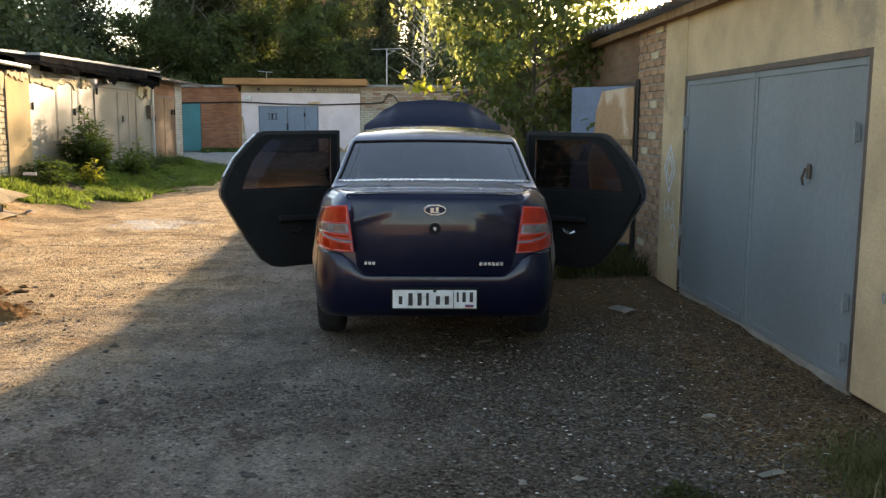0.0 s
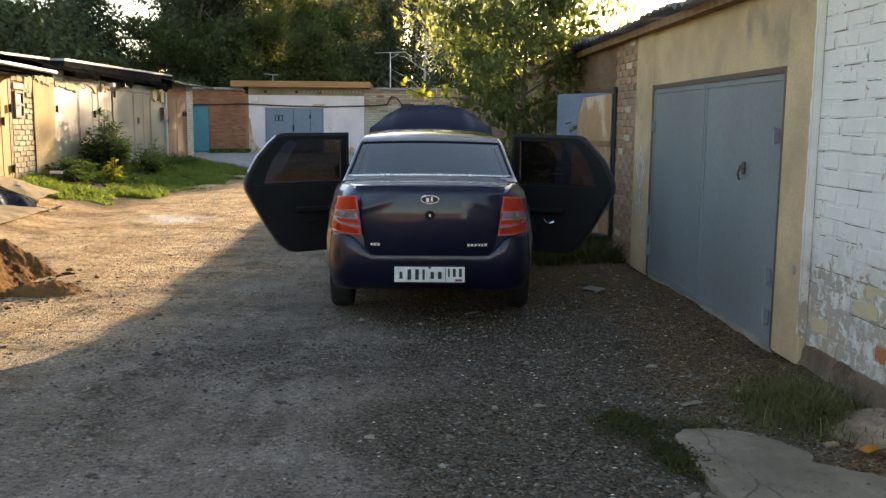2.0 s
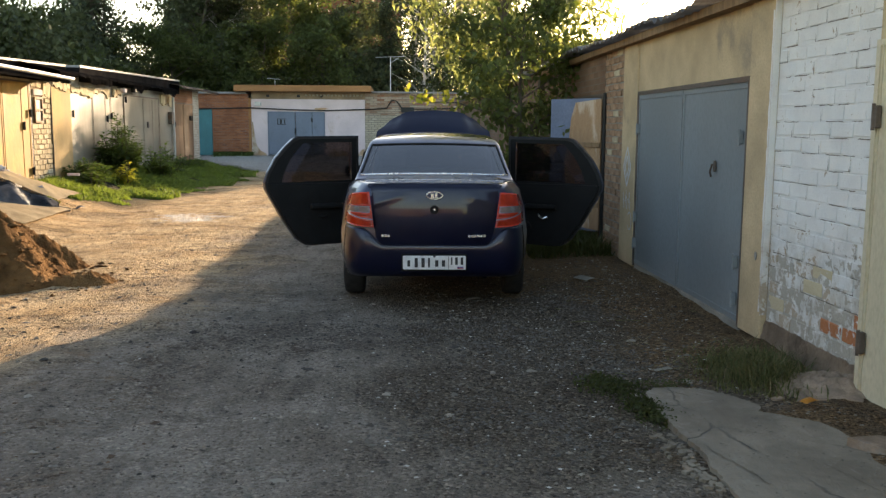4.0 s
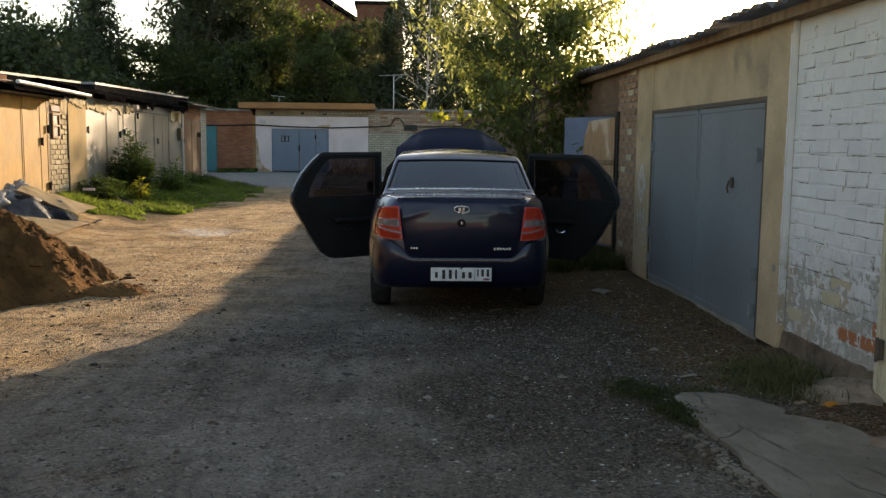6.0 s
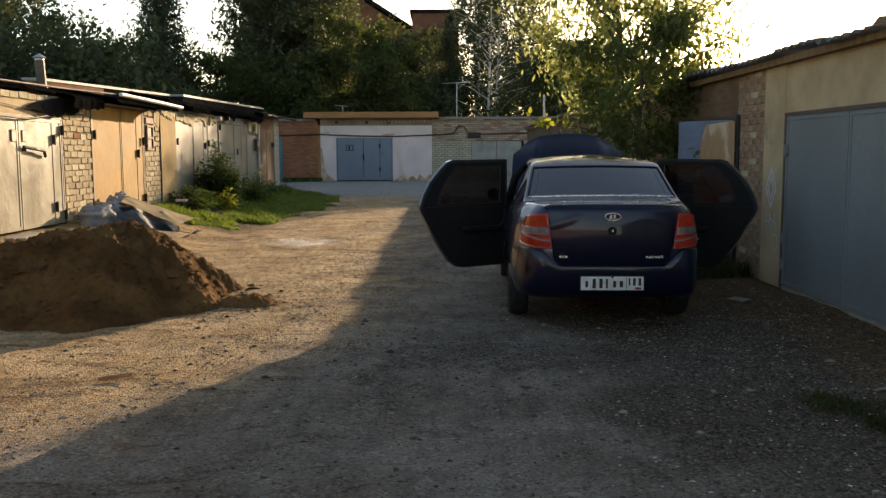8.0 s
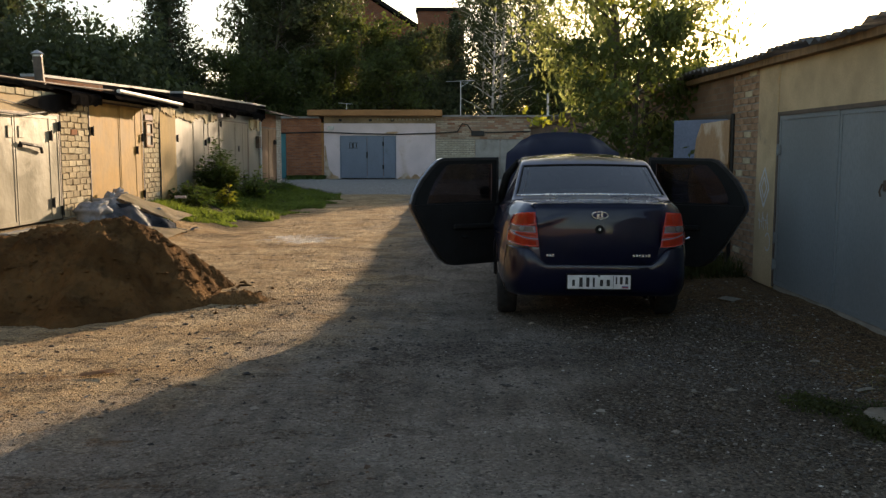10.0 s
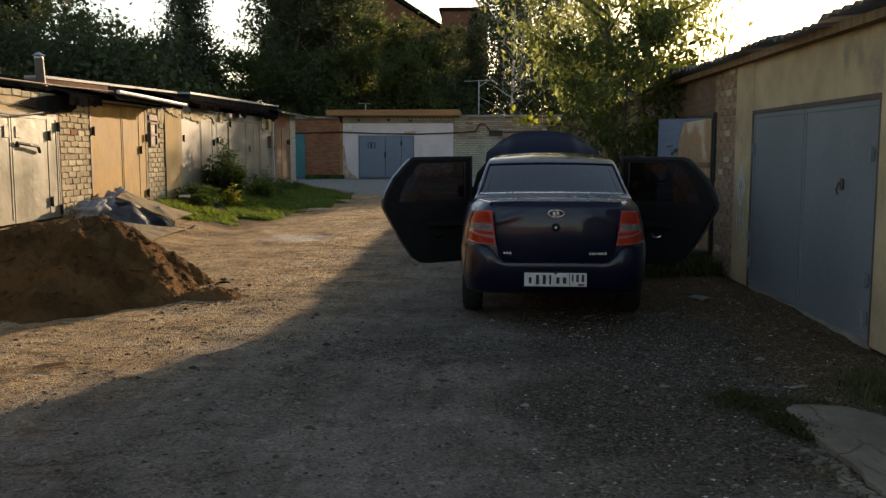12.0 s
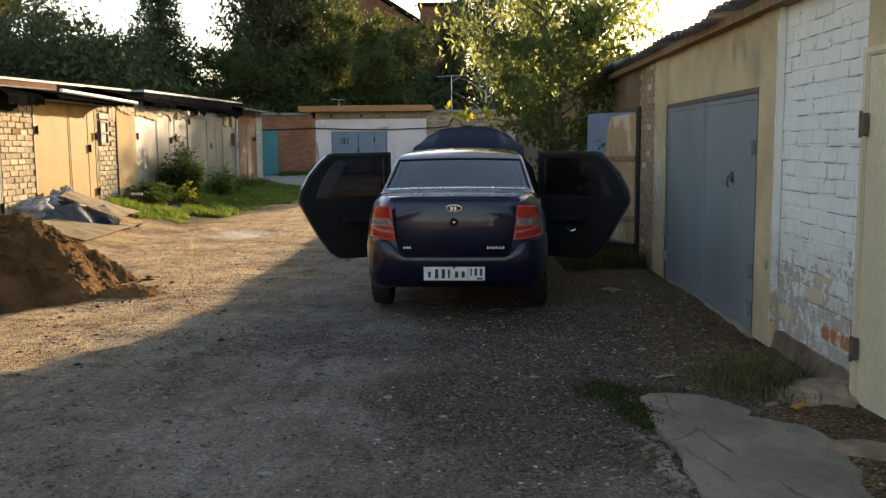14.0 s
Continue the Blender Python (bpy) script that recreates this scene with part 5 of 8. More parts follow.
part("lock_surround", bm, M_trim, boot).matrix_local = pose(0, -0.004, 0.826, 90, 0, 0)
bm = bmesh.new()
bmesh.ops.create_cone(bm, cap_ends=True, segments=14, radius1=0.011, radius2=0.010, depth=0.008)
part("lock_barrel", bm, M_chrome, boot).matrix_local = pose(0, -0.014, 0.829, 90, 0, 0)
# the lettering on the lid becomes plain raised bars
for x0, x1 in ((-0.425, -0.355), (0.27, 0.42)):
    n = int(round((x1 - x0) / 0.024))
    for k in range(n):
        px = x0 + (x1 - x0) * k / n
        y_ = tail_y(px, 0.612) - 0.022
        part("letter_bar", boxes((px, px + 0.018, y_ - 0.007, y_ + 0.004, 0.604, 0.624), bevel=0.001), M_chrome, boot)

# rear bumper, bowed round the corners
bm = bmesh.new()
prof = [(0.060, 0.5345), (0.028, 0.534), (0.021, 0.532), (0.018, 0.522), (0.017, 0.49), (0.019, 0.45), (0.024, 0.40), (0.034, 0.35), (0.048, 0.305), (0.08, 0.272)]
rows_ = []
for a in range(33):
    u = -1 + 2 * a / 32
    x = 0.780 * math.sin(u * math.pi / 2 * 0.985)
    wrap = 0.62 * max(0.0, (abs(u) - 0.50) / 0.50) ** 2.3
    rise_ = 0.140 * float(smooth01(0.36, 0.56, abs(u)))
    rows_.append([bm.verts.new((x * (1 - 0.03 * max(0, (0.36 - z) / 0.1)) - math.copysign(0.012 * rise_ / 0.14 * float(smooth01(0.45, 0.53, z)), u), py + wrap + 0.020 * rise_ / 0.14 * float(smooth01(0.49, 0.535, z)), z + rise_ * float(smooth01(0.42, 0.533, z)))) for py, z in prof])
for r0, r1 in zip(rows_, rows_[1:]):
    for k in range(len(prof) - 1):
        bm.faces.new((r0[k], r1[k], r1[k + 1], r0[k + 1]))
thicken(bm, 0.02)
bumper = part("rear_bumper", bm, M_paint, car, smooth=True)
bumper.data.set_sharp_from_angle(angle=radians(48))
plate = part("number_plate", boxes((-0.253, 0.253, -0.030, -0.023, 0.346, 0.458), bevel=0.003), M_plate, car, "white number plate with plain dark bars")
part("plate_holder", boxes((-0.264, 0.264, -0.0225, 0.004, 0.332, 0.470), bevel=0.004), M_trim, car)
for x0, w, h, zc in ((-0.222, 0.036, 0.050, 0.396), (-0.165, 0.042, 0.076, 0.402), (-0.110, 0.042, 0.076, 0.402), (-0.055, 0.026, 0.076, 0.402), (0.0, 0.042, 0.052, 0.396), (0.054, 0.042, 0.052, 0.396), (0.130, 0.020, 0.060, 0.416), (0.162, 0.034, 0.060, 0.416), (0.206, 0.034, 0.060, 0.416)):
    part("plate_bar", boxes((x0 + w * 0.15, x0 + w * 0.78, -0.0325, -0.0302, zc - h / 2, zc + h / 2)), M_ink, plate)
bm = bmesh.new()
bmesh.ops.create_uvsphere(bm, u_segments=10, v_segments=6, radius=0.011)
part("plate_screw", bm, M_ink, plate, smooth=True).location = (0, -0.031, 0.455)
part("plate_divider", boxes((0.112, 0.116, -0.0325, -0.0302, 0.350, 0.454)), M_ink, plate)
part("plate_flag", boxes((0.185, 0.235, -0.0325, -0.0302, 0.354, 0.362)), M_red_ink, plate)
part("plate_flag", boxes((0.185, 0.235, -0.0325, -0.0302, 0.363, 0.370)), M_blue_ink, plate)

# tail lamps wrap round the corners
LAMP_X, LAMP_Y = [0.485, 0.56, 0.618, 0.660, 0.690, 0.712], [-0.004, 0.002, 0.024, 0.066, 0.135, 0.22]
for sx in (-1, 1):
    lamp = new("tail_lamp")
    lamp.parent = car
    lamp["label"] = "red and clear wraparound tail lamp"

    def lamp_skin(u, v, push=0.0):
        """u: inner edge to side; v: bottom to top; a little proud of the body."""
        k = np.linspace(0, 1, 6)
        x, y = float(np.interp(u, k, LAMP_X)), float(np.interp(u, k, LAMP_Y))
        z0, z1 = 0.684 + 0.034 * u ** 1.3, 0.968 - 0.016 * u - 0.022 * u ** 3
        z = z0 + (z1 - z0) * v
        x += float(np.interp(z, [0.65, 0.72, 0.82, 0.88, 0.96], [0.018, 0.014, 0.004, -0.012, -0.042])) * u + 0.036 * v * (1 - u)
        return Vector((sx * (x + push * u), y - push * (1 - 0.6 * u), z))

    def lens(name, u0, u1, v0, v1, material, push=0.012, nu=14, nv=6):
        bm = bmesh.new()
        grid = []
        for a in range(nu + 1):
            u = u0 + (u1 - u0) * a / nu
            lo, hi = v0(u), v1(u)
            grid.append([bm.verts.new(lamp_skin(u, lo + b / nv * (hi - lo), push)) for b in range(nv + 1)])
        for a in range(nu):
            for b in range(nv):
                bm.faces.new((grid[a][b], grid[a + 1][b], grid[a + 1][b + 1], grid[a][b + 1]))
        thicken(bm, 0.025 if sx < 0 else -0.025)
        part(name, bm, material, lamp, smooth=True)

    rim_line = lambda u: 0.21 + 0.24 * u ** 1.6
    low = lambda u: max(0.41, rim_line(u) + 0.032)
    high = lambda u: 0.60 + 0.02 * u
    lens("red_lens", 0.0, 1.0, lambda u: 0.0, rim_line, M_red_lens, 0.012, 18, 5)
    lens("lens_rim", 0.0, 0.97, rim_line, lambda u: rim_line(u) + 0.032, M_clear_lens, 0.015, 18, 2)
    lens("red_lens", 0.0, 0.62, lambda u: rim_line(u) + 0.034, lambda u: low(u) - 0.002, M_red_lens, 0.011, 12, 3)
    lens("clear_lens", 0.04, 0.95, low, high, M_clear_lens, 0.009, 16, 5)
    lens("red_lens", 0.0, 0.035, low, high, M_red_lens, 0.012, 2, 5)
    lens("red_lens", 0.955, 1.0, low, high, M_red_lens, 0.012, 2, 5)
    lens("red_lens", 0.0, 1.0, lambda u: high(u) + 0.002, lambda u: 1.0, M_red_lens, 0.013, 18, 8)
    bm = bmesh.new()
    bmesh.ops.create_cone(bm, cap_ends=True, segments=16, radius1=0.022, radius2=0.018, depth=0.01)
    part("bulb_cap", bm, M_rim, lamp).matrix_local = Matrix.Translation(lamp_skin(0.36, 0.52, 0.016)) @ pose(0, 0, 0, 90, 0, sx * 12)

# roof, pillars and windows
def half_mirror(fn, name, material, nm_label=""):
    for sx in (-1, 1):
        part(name, fn(sx), material, car, nm_label, smooth=True)


def hermite(xs, vs, x):
    """Smooth curve through the knots."""
    xs, vs = np.asarray(xs, float), np.asarray(vs, float)
    m = np.gradient(vs, xs)
    k = int(np.clip(np.searchsorted(xs, x) - 1, 0, len(xs) - 2))
    h = xs[k + 1] - xs[k]
    t = min(max((x - xs[k]) / h, 0.0), 1.0)
    return float(vs[k] * (1 + 2 * t) * (1 - t) ** 2 + h * m[k] * t * (1 - t) ** 2 + vs[k + 1] * t * t * (3 - 2 * t) + h * m[k + 1] * t * t * (t - 1))


TOP_Y = [0.56, 0.66, 0.80, 0.98, 1.12, 1.17, 1.23, 1.32, 1.45, 1.65, 1.95, 2.25, 2.42]
TOP_Z = [1.035, 1.071, 1.154, 1.262, 1.342, 1.366, 1.386, 1.404, 1.418, 1.430, 1.434, 1.422, 1.406]
BELT = 1.0


def cabin_row(y):
    """One half section of the cabin, from the middle of the top over the rounded corner and down to the belt."""
    zt = hermite(TOP_Y, TOP_Z, y)
    on_roof = float(smooth01(1.10, 1.45, y))
    w_belt = 0.698 + 0.035 * float(smooth01(0.7, 1.4, y))
    lean = 0.375 + 0.055 * float(smooth01(0.9, 1.5, y))
    r = 0.030 + 0.050 * on_roof
    r = min(r, max(zt - BELT, 0.012) * 0.8)
    side = lambda z: w_belt - lean * (z - BELT)
    edge = side(zt) - r * 0.80
    drop = 0.014 + 0.016 * on_roof
    bow = 0.055 * (1 - on_roof)
    pts = []
    for k in range(11):
        q = k / 10
        pts.append((edge * q, y + bow * (q * q - 0.75), zt - drop * q * q))
    z0, x0 = zt - drop, edge
    z1 = max(z0 - r * 0.95, BELT - 0.01)
    x1 = side(z1)
    for k in range(1, 7):
        a_ = k / 6 * math.pi / 2
        pts.append((x0 + (x1 - x0) * math.sin(a_), y + bow * 0.25, z0 + (z1 - z0) * (1 - math.cos(a_))))
    for k in range(1, 9):
        z = z1 + (BELT - 0.03 - z1) * k / 8
        pts.append((side(z), y + bow * 0.25 + 0.16 * float(smooth01(0.95, 1.40, y)) * max(0.0, (z - BELT) / 0.4), z))
    return pts


cabin_y = np.concatenate((np.linspace(0.60, 0.69, 4), np.linspace(0.74, 1.10, 9), np.linspace(1.125, 1.40, 14), np.linspace(1.5, 2.42, 12)))
half_rows = [cabin_row(float(y)) for y in cabin_y]
GLASS_A, GLASS_B = 3, 12


def cabin_mesh(keep, inset=0.0):
    bm = bmesh.new()
    made = {}

    def vert(a, b, sx):
        key = (a, b, sx if b else 1)
        if key not in made:
            x, y, z = half_rows[a][b]
            made[key] = bm.verts.new((sx * x, y + inset * 0.5, z - inset))
        return made[key]

    for a in range(len(half_rows) - 1):
        for b in range(len(half_rows[0]) - 1):
            if keep(a, b):
                for sx in (-1, 1):
                    bm.faces.new([vert(*k, sx) for k in ((a, b), (a + 1, b), (a + 1, b + 1), (a, b + 1))])
    bmesh.ops.recalc_face_normals(bm, faces=bm.faces[:])
    return bm


in_glass = lambda a, b: GLASS_A <= a < GLASS_B and b < 10
open_side = lambda a, b: b >= 16 and cabin_y[a] >= 1.39
bm = cabin_mesh(lambda a, b: cabin_y[a] >= 1.124 and b < 10 or (cabin_y[a] >= 1.124 and 10 <= b < 16))
thicken(bm, 0.018)
cabin_roof = part("roof", bm, M_paint, car, smooth=True)
cabin_roof.data.set_sharp_from_angle(angle=radians(50))
bm = cabin_mesh(lambda a, b: not in_glass(a, b) and not open_side(a, b) and not (cabin_y[a] >= 1.124 and b < 16))
thicken(bm, 0.018)
pillars = part("rear_pillar", bm, M_paint, car, "rear pillars and window surround in body colour", smooth=True)
pillars.data.set_sharp_from_angle(angle=radians(50))
bm = cabin_mesh(in_glass, 0.004)
rear_glass = part("rear_window", bm, M_glass, car, "dark tinted rear window", smooth=True)
# black rubber round the glass
rim_pts = [half_rows[a][10] for a in range(GLASS_A, GLASS_B + 1)]
for sx in (-1, 1):
    part("window_seal", tube(bmesh.new(), [(sx * x, y, z) for x, y, z in rim_pts], 0.007, 6), M_trim, car, smooth=True)
part("window_seal", tube(bmesh.new(), [(-x, y, z) for x, y, z in half_rows[GLASS_B][10:0:-1]] + half_rows[GLASS_B][:11], 0.007, 6), M_trim, car, smooth=True)
part("window_trim", tube(bmesh.new(), [(-x, y - 0.012, z - 0.006) for x, y, z in half_rows[GLASS_A][10:0:-1]] + [(x, y - 0.012, z - 0.006) for x, y, z in half_rows[GLASS_A][:11]], 0.009, 8), M_chrome, car, "bright edge under the rear window", smooth=True)
# faint heating lines' border printed on the glass
for sx in (-1, 1):
    part("glass_print", tube(bmesh.new(), [(sx * (x - 0.05), y - 0.012, z + 0.004) for x, y, z in (half_rows[a][10] for a in range(GLASS_A + 1, GLASS_B))], 0.0018, 5), M_rim, rear_glass, "fine pale line on the glass")
bm = bmesh.new()
bm = bmesh.new()
patch(bm, (-0.66, 3.02, 0.965), (0.66, 3.02, 0.965), (0.53, 2.42, 1.372), (-0.53, 2.42, 1.372), 14, 5, (0, 0.06, 0.02))
thicken(bm, 0.006)
part("windscreen", bm, M_glass, car, smooth=True)
half_mirror(lambda sx: tube(bmesh.new(), [(sx * 0.755, 2.26, 0.93), (sx * 0.69, 2.20, 1.2), (sx * 0.570, 2.12, 1.355)], [0.045, 0.04, 0.025], 8), "door_pillar", M_trim)
half_mirror(lambda sx: tube(bmesh.new(), [(sx * 0.715, 3.05, 0.95), (sx * 0.65, 2.72, 1.2), (sx * 0.545, 2.38, 1.345)], [0.04, 0.035, 0.025], 8), "front_pillar", M_paint)
half_mirror(lambda sx: tube(bmesh.new(), [(sx * 0.566, 1.40, 1.340), (sx * 0.572, 1.75, 1.350), (sx * 0.568, 2.15, 1.345), (sx * 0.55, 2.38, 1.335)], 0.018, 8), "roof_rail", M_paint)
half_mirror(lambda sx: thicken(patch(bmesh.new(), (sx * 0.748, 2.30, 0.945), (sx * 0.735, 2.98, 0.94), (sx * 0.59, 2.42, 1.335), (sx * 0.60, 2.17, 1.35), 5, 5, (sx * 0.01, 0, 0)), 0.005 * sx), "front_door_window", M_glass)
half_mirror(lambda sx: box(box(bmesh.new(), *sorted((sx * 0.78, sx * 0.97)), 2.72, 2.80, 0.93, 1.06, bevel=0.03), *sorted((sx * 0.70, sx * 0.82)), 2.74, 2.78, 0.93, 0.96, bevel=0.008), "wing_mirror", M_trim)

# what shows through the glass
part("parcel_shelf", boxes((-0.58, 0.58, 0.74, 1.12, 1.0, 1.035), bevel=0.01), M_trim, car)
stop = part("high_stop_lamp", prism(bmesh.new(), [(-0.11, 0), (0.11, 0), (0.075, 0.035), (-0.075, 0.035)], 0.07, pose(0, 0.74, 1.036)), M_trim, car)
part("stop_lens", boxes((-0.055, 0.055, 0.735, 0.7395, 1.043, 1.062)), M_clear_lens, stop)
seat_bm = boxes((-0.56, 0.56, 1.16, 1.30, 0.75, 1.07), bevel=0.03)
part("rear_seat", seat_bm, M_trim, car)
for sx in (-1, 1):
    part("headrest", boxes((sx * 0.36 - 0.13, sx * 0.36 + 0.13, 1.2, 1.29, 1.09, 1.22), bevel=0.03), M_trim, car)
    part("front_seat", boxes((sx * 0.36 - 0.23, sx * 0.36 + 0.23, 2.0, 2.14, 0.7, 1.08), (sx * 0.36 - 0.12, sx * 0.36 + 0.12, 2.03, 2.12, 1.1, 1.26), bevel=0.03), M_trim, car)
part("cabin_floor", boxes((-0.56, 0.56, 1.35, 3.0, 0.3, 0.36)), M_trim, car)
bm = tube(bmesh.new(), [(0, 2.3, 1.37), (0, 2.28, 1.30)], 0.012, 6)
box(bm, -0.11, 0.11, 2.24, 2.27, 1.25, 1.31, bevel=0.008)
part("inside_mirror", bm, M_trim, car)

# raised bonnet, hinged at the scuttle
bm = bmesh.new()
grid = []
for a in range(29):
    u = -1 + 2 * a / 28
    row = []
    for b in range(9):
        v = b / 8
        w = 0.70 - 0.05 * v - 0.14 * float(smooth01(0.72, 1.0, v)) * abs(u) ** 2
        crown = 0.030 * (1 - u * u) - 0.05 * float(smooth01(0.7, 1.0, v)) + 0.034 * (1 - float(smooth01(0.56, 0.74, abs(u)))) - 0.02 * max(0.0, abs(u) - 0.7)
        row.append(bm.verts.new((u * w, 0.96 * v - 0.10 * v * u * u, crown)))
    grid.append(row)
for a in range(28):
    for b in range(8):
        bm.faces.new((grid[a][b], grid[a + 1][b], grid[a + 1][b + 1], grid[a][b + 1]))
thicken(bm, 0.02)
bonnet = part("bonnet", bm, M_paint, car, "raised dark blue bonnet", smooth=True)
bonnet.data.set_sharp_from_angle(angle=radians(45))
bonnet.matrix_local = pose(0, 3.02, 0.965, 47, 0, 0)
part("bonnet_prop", tube(bmesh.new(), [(0.55, 3.9, 0.78), (0.5, 3.62, 1.5)], 0.006, 6), M_iron, car)
part("engine", boxes((-0.35, 0.3, 3.15, 3.8, 0.46, 0.78), bevel=0.04), M_iron, car)

# wheels
wheel = new("wheel")
wheel.parent = car
bm = bmesh.new()
prof = [(0.175, -0.075), (0.235, -0.088), (0.272, -0.085), (0.287, -0.062), (0.289, 0.0), (0.287, 0.062), (0.272, 0.085), (0.235, 0.088), (0.175, 0.075)]
rr = [[bm.verts.new((x, r_ * math.cos(t), r_ * math.sin(t))) for r_, x in prof] for t in (2 * math.pi * k / 36 for k in range(36))]
for k in range(36):
    for q in range(len(prof) - 1):
        bm.faces.new((rr[k][q], rr[k][q + 1], rr[(k + 1) % 36][q + 1], rr[(k + 1) % 36][q]))
part("tyre", bm, M_rubber, wheel, smooth=True)
bm = bmesh.new()
bmesh.ops.create_cone(bm, cap_ends=True, segments=28, radius1=0.176, radius2=0.176, depth=0.10)
bmesh.ops.transform(bm, matrix=pose(0, 0, 0, 0, 90, 0), verts=bm.verts[:])
for k in range(6):
    t = k * math.pi / 3
    box(bm, -0.062, 0.062, -0.02, 0.02, 0.05, 0.16, bevel=0.006, m=pose(0, 0, 0, math.degrees(t), 0, 0))
part("rim", bm, M_rim, wheel)
for k, (sx, cy) in enumerate(((-1, 0.985), (1, 0.985), (-1, 3.46), (1, 3.46))):
    w = wheel if k == 0 else copy_thing(wheel, Matrix())
    w.matrix_local = pose(sx * 0.715, cy, 0.262)
part("exhaust", tube(bmesh.new(), [(0.42, 0.9, 0.25), (0.42, 0.22, 0.25)], 0.02, 10), M_trim, car)
part("rear_axle", tube(bmesh.new(), [(-0.62, 0.985, 0.27), (0.62, 0.985, 0.27)], 0.035, 8), M_iron, car)

# rear doors, swung open
DOOR_K = 1.10
OUTLINE = [(0, 0.30), (0.48, 0.295), (0.56, 0.31), (0.64, 0.37), (0.76, 0.54), (0.88, 0.77), (0.93, 0.87), (0.935, 0.93), (0.905, 1.03), (0.83, 1.17), (0.73, 1.29), (0.655, 1.362), (0.60, 1.382), (0, 1.388)]
PANE = [(0.07, 0.935), (0.775, 0.925), (0.745, 1.03), (0.69, 1.15), (0.60, 1.27), (0.55, 1.315), (0.07, 1.322)]


OUTLINE = [(u * DOOR_K, v - 0.015 * (v < 0.5)) for u, v in OUTLINE]
PANE = [(u * DOOR_K, v) for u, v in PANE]


def scaled_outline(pts, k, c=(0.45, 0.8)):
    return [(c[0] + (u - c[0]) * k, c[1] + (v - c[1]) * k) for u, v in pts]


def ring_prism(bm, outer, inner, y0, y1):
    """A frame between two closed outlines that need not match point for point, by way of a triangulated face."""
    vo = [bm.verts.new((u, y0, v)) for u, v in outer]
    vi = [bm.verts.new((u, y0, v)) for u, v in inner]
    es = [bm.edges.new((p[k], p[(k + 1) % len(p)])) for p in (vo, vi) for k in range(len(p))]
    made = bmesh.ops.triangle_fill(bm, use_beauty=True, use_dissolve=False, edges=es)
    faces = [f for f in made["geom"] if isinstance(f, bmesh.types.BMFace)]
    ext = bmesh.ops.extrude_face_region(bm, geom=faces)
    vs = [v for v in ext["geom"] if isinstance(v, bmesh.types.BMVert)]
    bmesh.ops.translate(bm, verts=vs, vec=(0, y1 - y0, 0))
    return bm


for sx in (-1, 1):
    door = new("rear_door")
    door.parent = car
    door["label"] = "rear door swung wide open, black inner trim"
    # door's own axes: x from the hinge to the free edge, y to its inner face (towards the viewer behind)
    turn = 180 + 32 if sx < 0 else -32
    door.matrix_local = pose(sx * 0.79, 2.20, 0, 0, 0, turn)
    side = 1 if sx < 0 else -1
    part("shell", ring_prism(bmesh.new(), OUTLINE, PANE, -0.03 * side, 0.012 * side), M_paint, door)
    low = [(u, v) for u, v in OUTLINE if v < 0.95] + [(0.0, 0.925)]
    part("inner_trim", prism(bmesh.new(), scaled_outline(low, 0.955, (0.45, 0.62)), 0.05 * side, pose(0, 0.0125 * side, 0)), M_trim, door)
    part("window_frame", ring_prism(bmesh.new(), scaled_outline(OUTLINE, 0.992), PANE, 0.0125 * side, 0.021 * side), M_trim, door, "black inner window frame")
    part("seal", ring_prism(bmesh.new(), scaled_outline(OUTLINE, 0.995), scaled_outline(OUTLINE, 0.95), 0.0125 * side, 0.03 * side), M_cable, door)
    bm = bmesh.new()
    prism(bm, PANE, 0.005 * side, pose(0, -0.004 * side, 0))
    part("pane", bm, M_door_glass, door, "smoky tinted side window")
    bm = bmesh.new()
    box(bm, 0.12, 0.58, *sorted((0.063 * side, 0.115 * side)), 0.66, 0.71, bevel=0.012)
    tube(bm, [(0.12, 0.09 * side, 0.69), (0.07, 0.10 * side, 0.78), (0.06, 0.085 * side, 0.88)], 0.022, 8)
    part("armrest", bm, M_trim, door)
    bm = bmesh.new()
    r = bmesh.ops.create_cone(bm, cap_ends=True, segments=24, radius1=0.085, radius2=0.075, depth=0.02)
    part("speaker", bm, M_trim, door).matrix_local = pose(0.22, 0.072 * side, 0.45, 90, 0, 0)
    bm = tube(bmesh.new(), [(0.37, 0.066 * side, 0.60), (0.40, 0.085 * side, 0.575), (0.44, 0.085 * side, 0.57), (0.47, 0.066 * side, 0.585)], 0.011, 8)
    # only the right pull is chrome: it stands for a glint of light
    part("pull_handle", bm, M_chrome if sx > 0 else M_trim, door, "inner pull, made chrome for its glint" if sx > 0 else "")
    part("latch", boxes((0.965, 0.992, *sorted((-0.02 * side, 0.02 * side)), 0.80, 0.86), bevel=0.004), M_iron, door)


# ---- trees and plants ----
def leaf_quads(centres, size, r, droop=0.0, slim=0.55):
    """Small bent leaf blades at the centres, each with its own turn; returns vertices and quads."""
    n = len(centres)
    a = r.normal(size=(n, 3))
    a[:, 2] -= droop
    a /= np.linalg.norm(a, axis=1, keepdims=True)
    b = np.cross(a, r.normal(size=(n, 3)))
    b /= np.linalg.norm(b, axis=1, keepdims=True) + 1e-9
    s = (np.asarray(size) * r.uniform(0.6, 1.3, n))[:, None]
    c = np.asarray(centres)
    v = np.stack([c - a * s * 0.5, c + b * s * slim * 0.5, c + a * s * 0.5, c - b * s * slim * 0.5], 1)
    return v.reshape(-1, 3), np.arange(4 * n).reshape(n, 4)


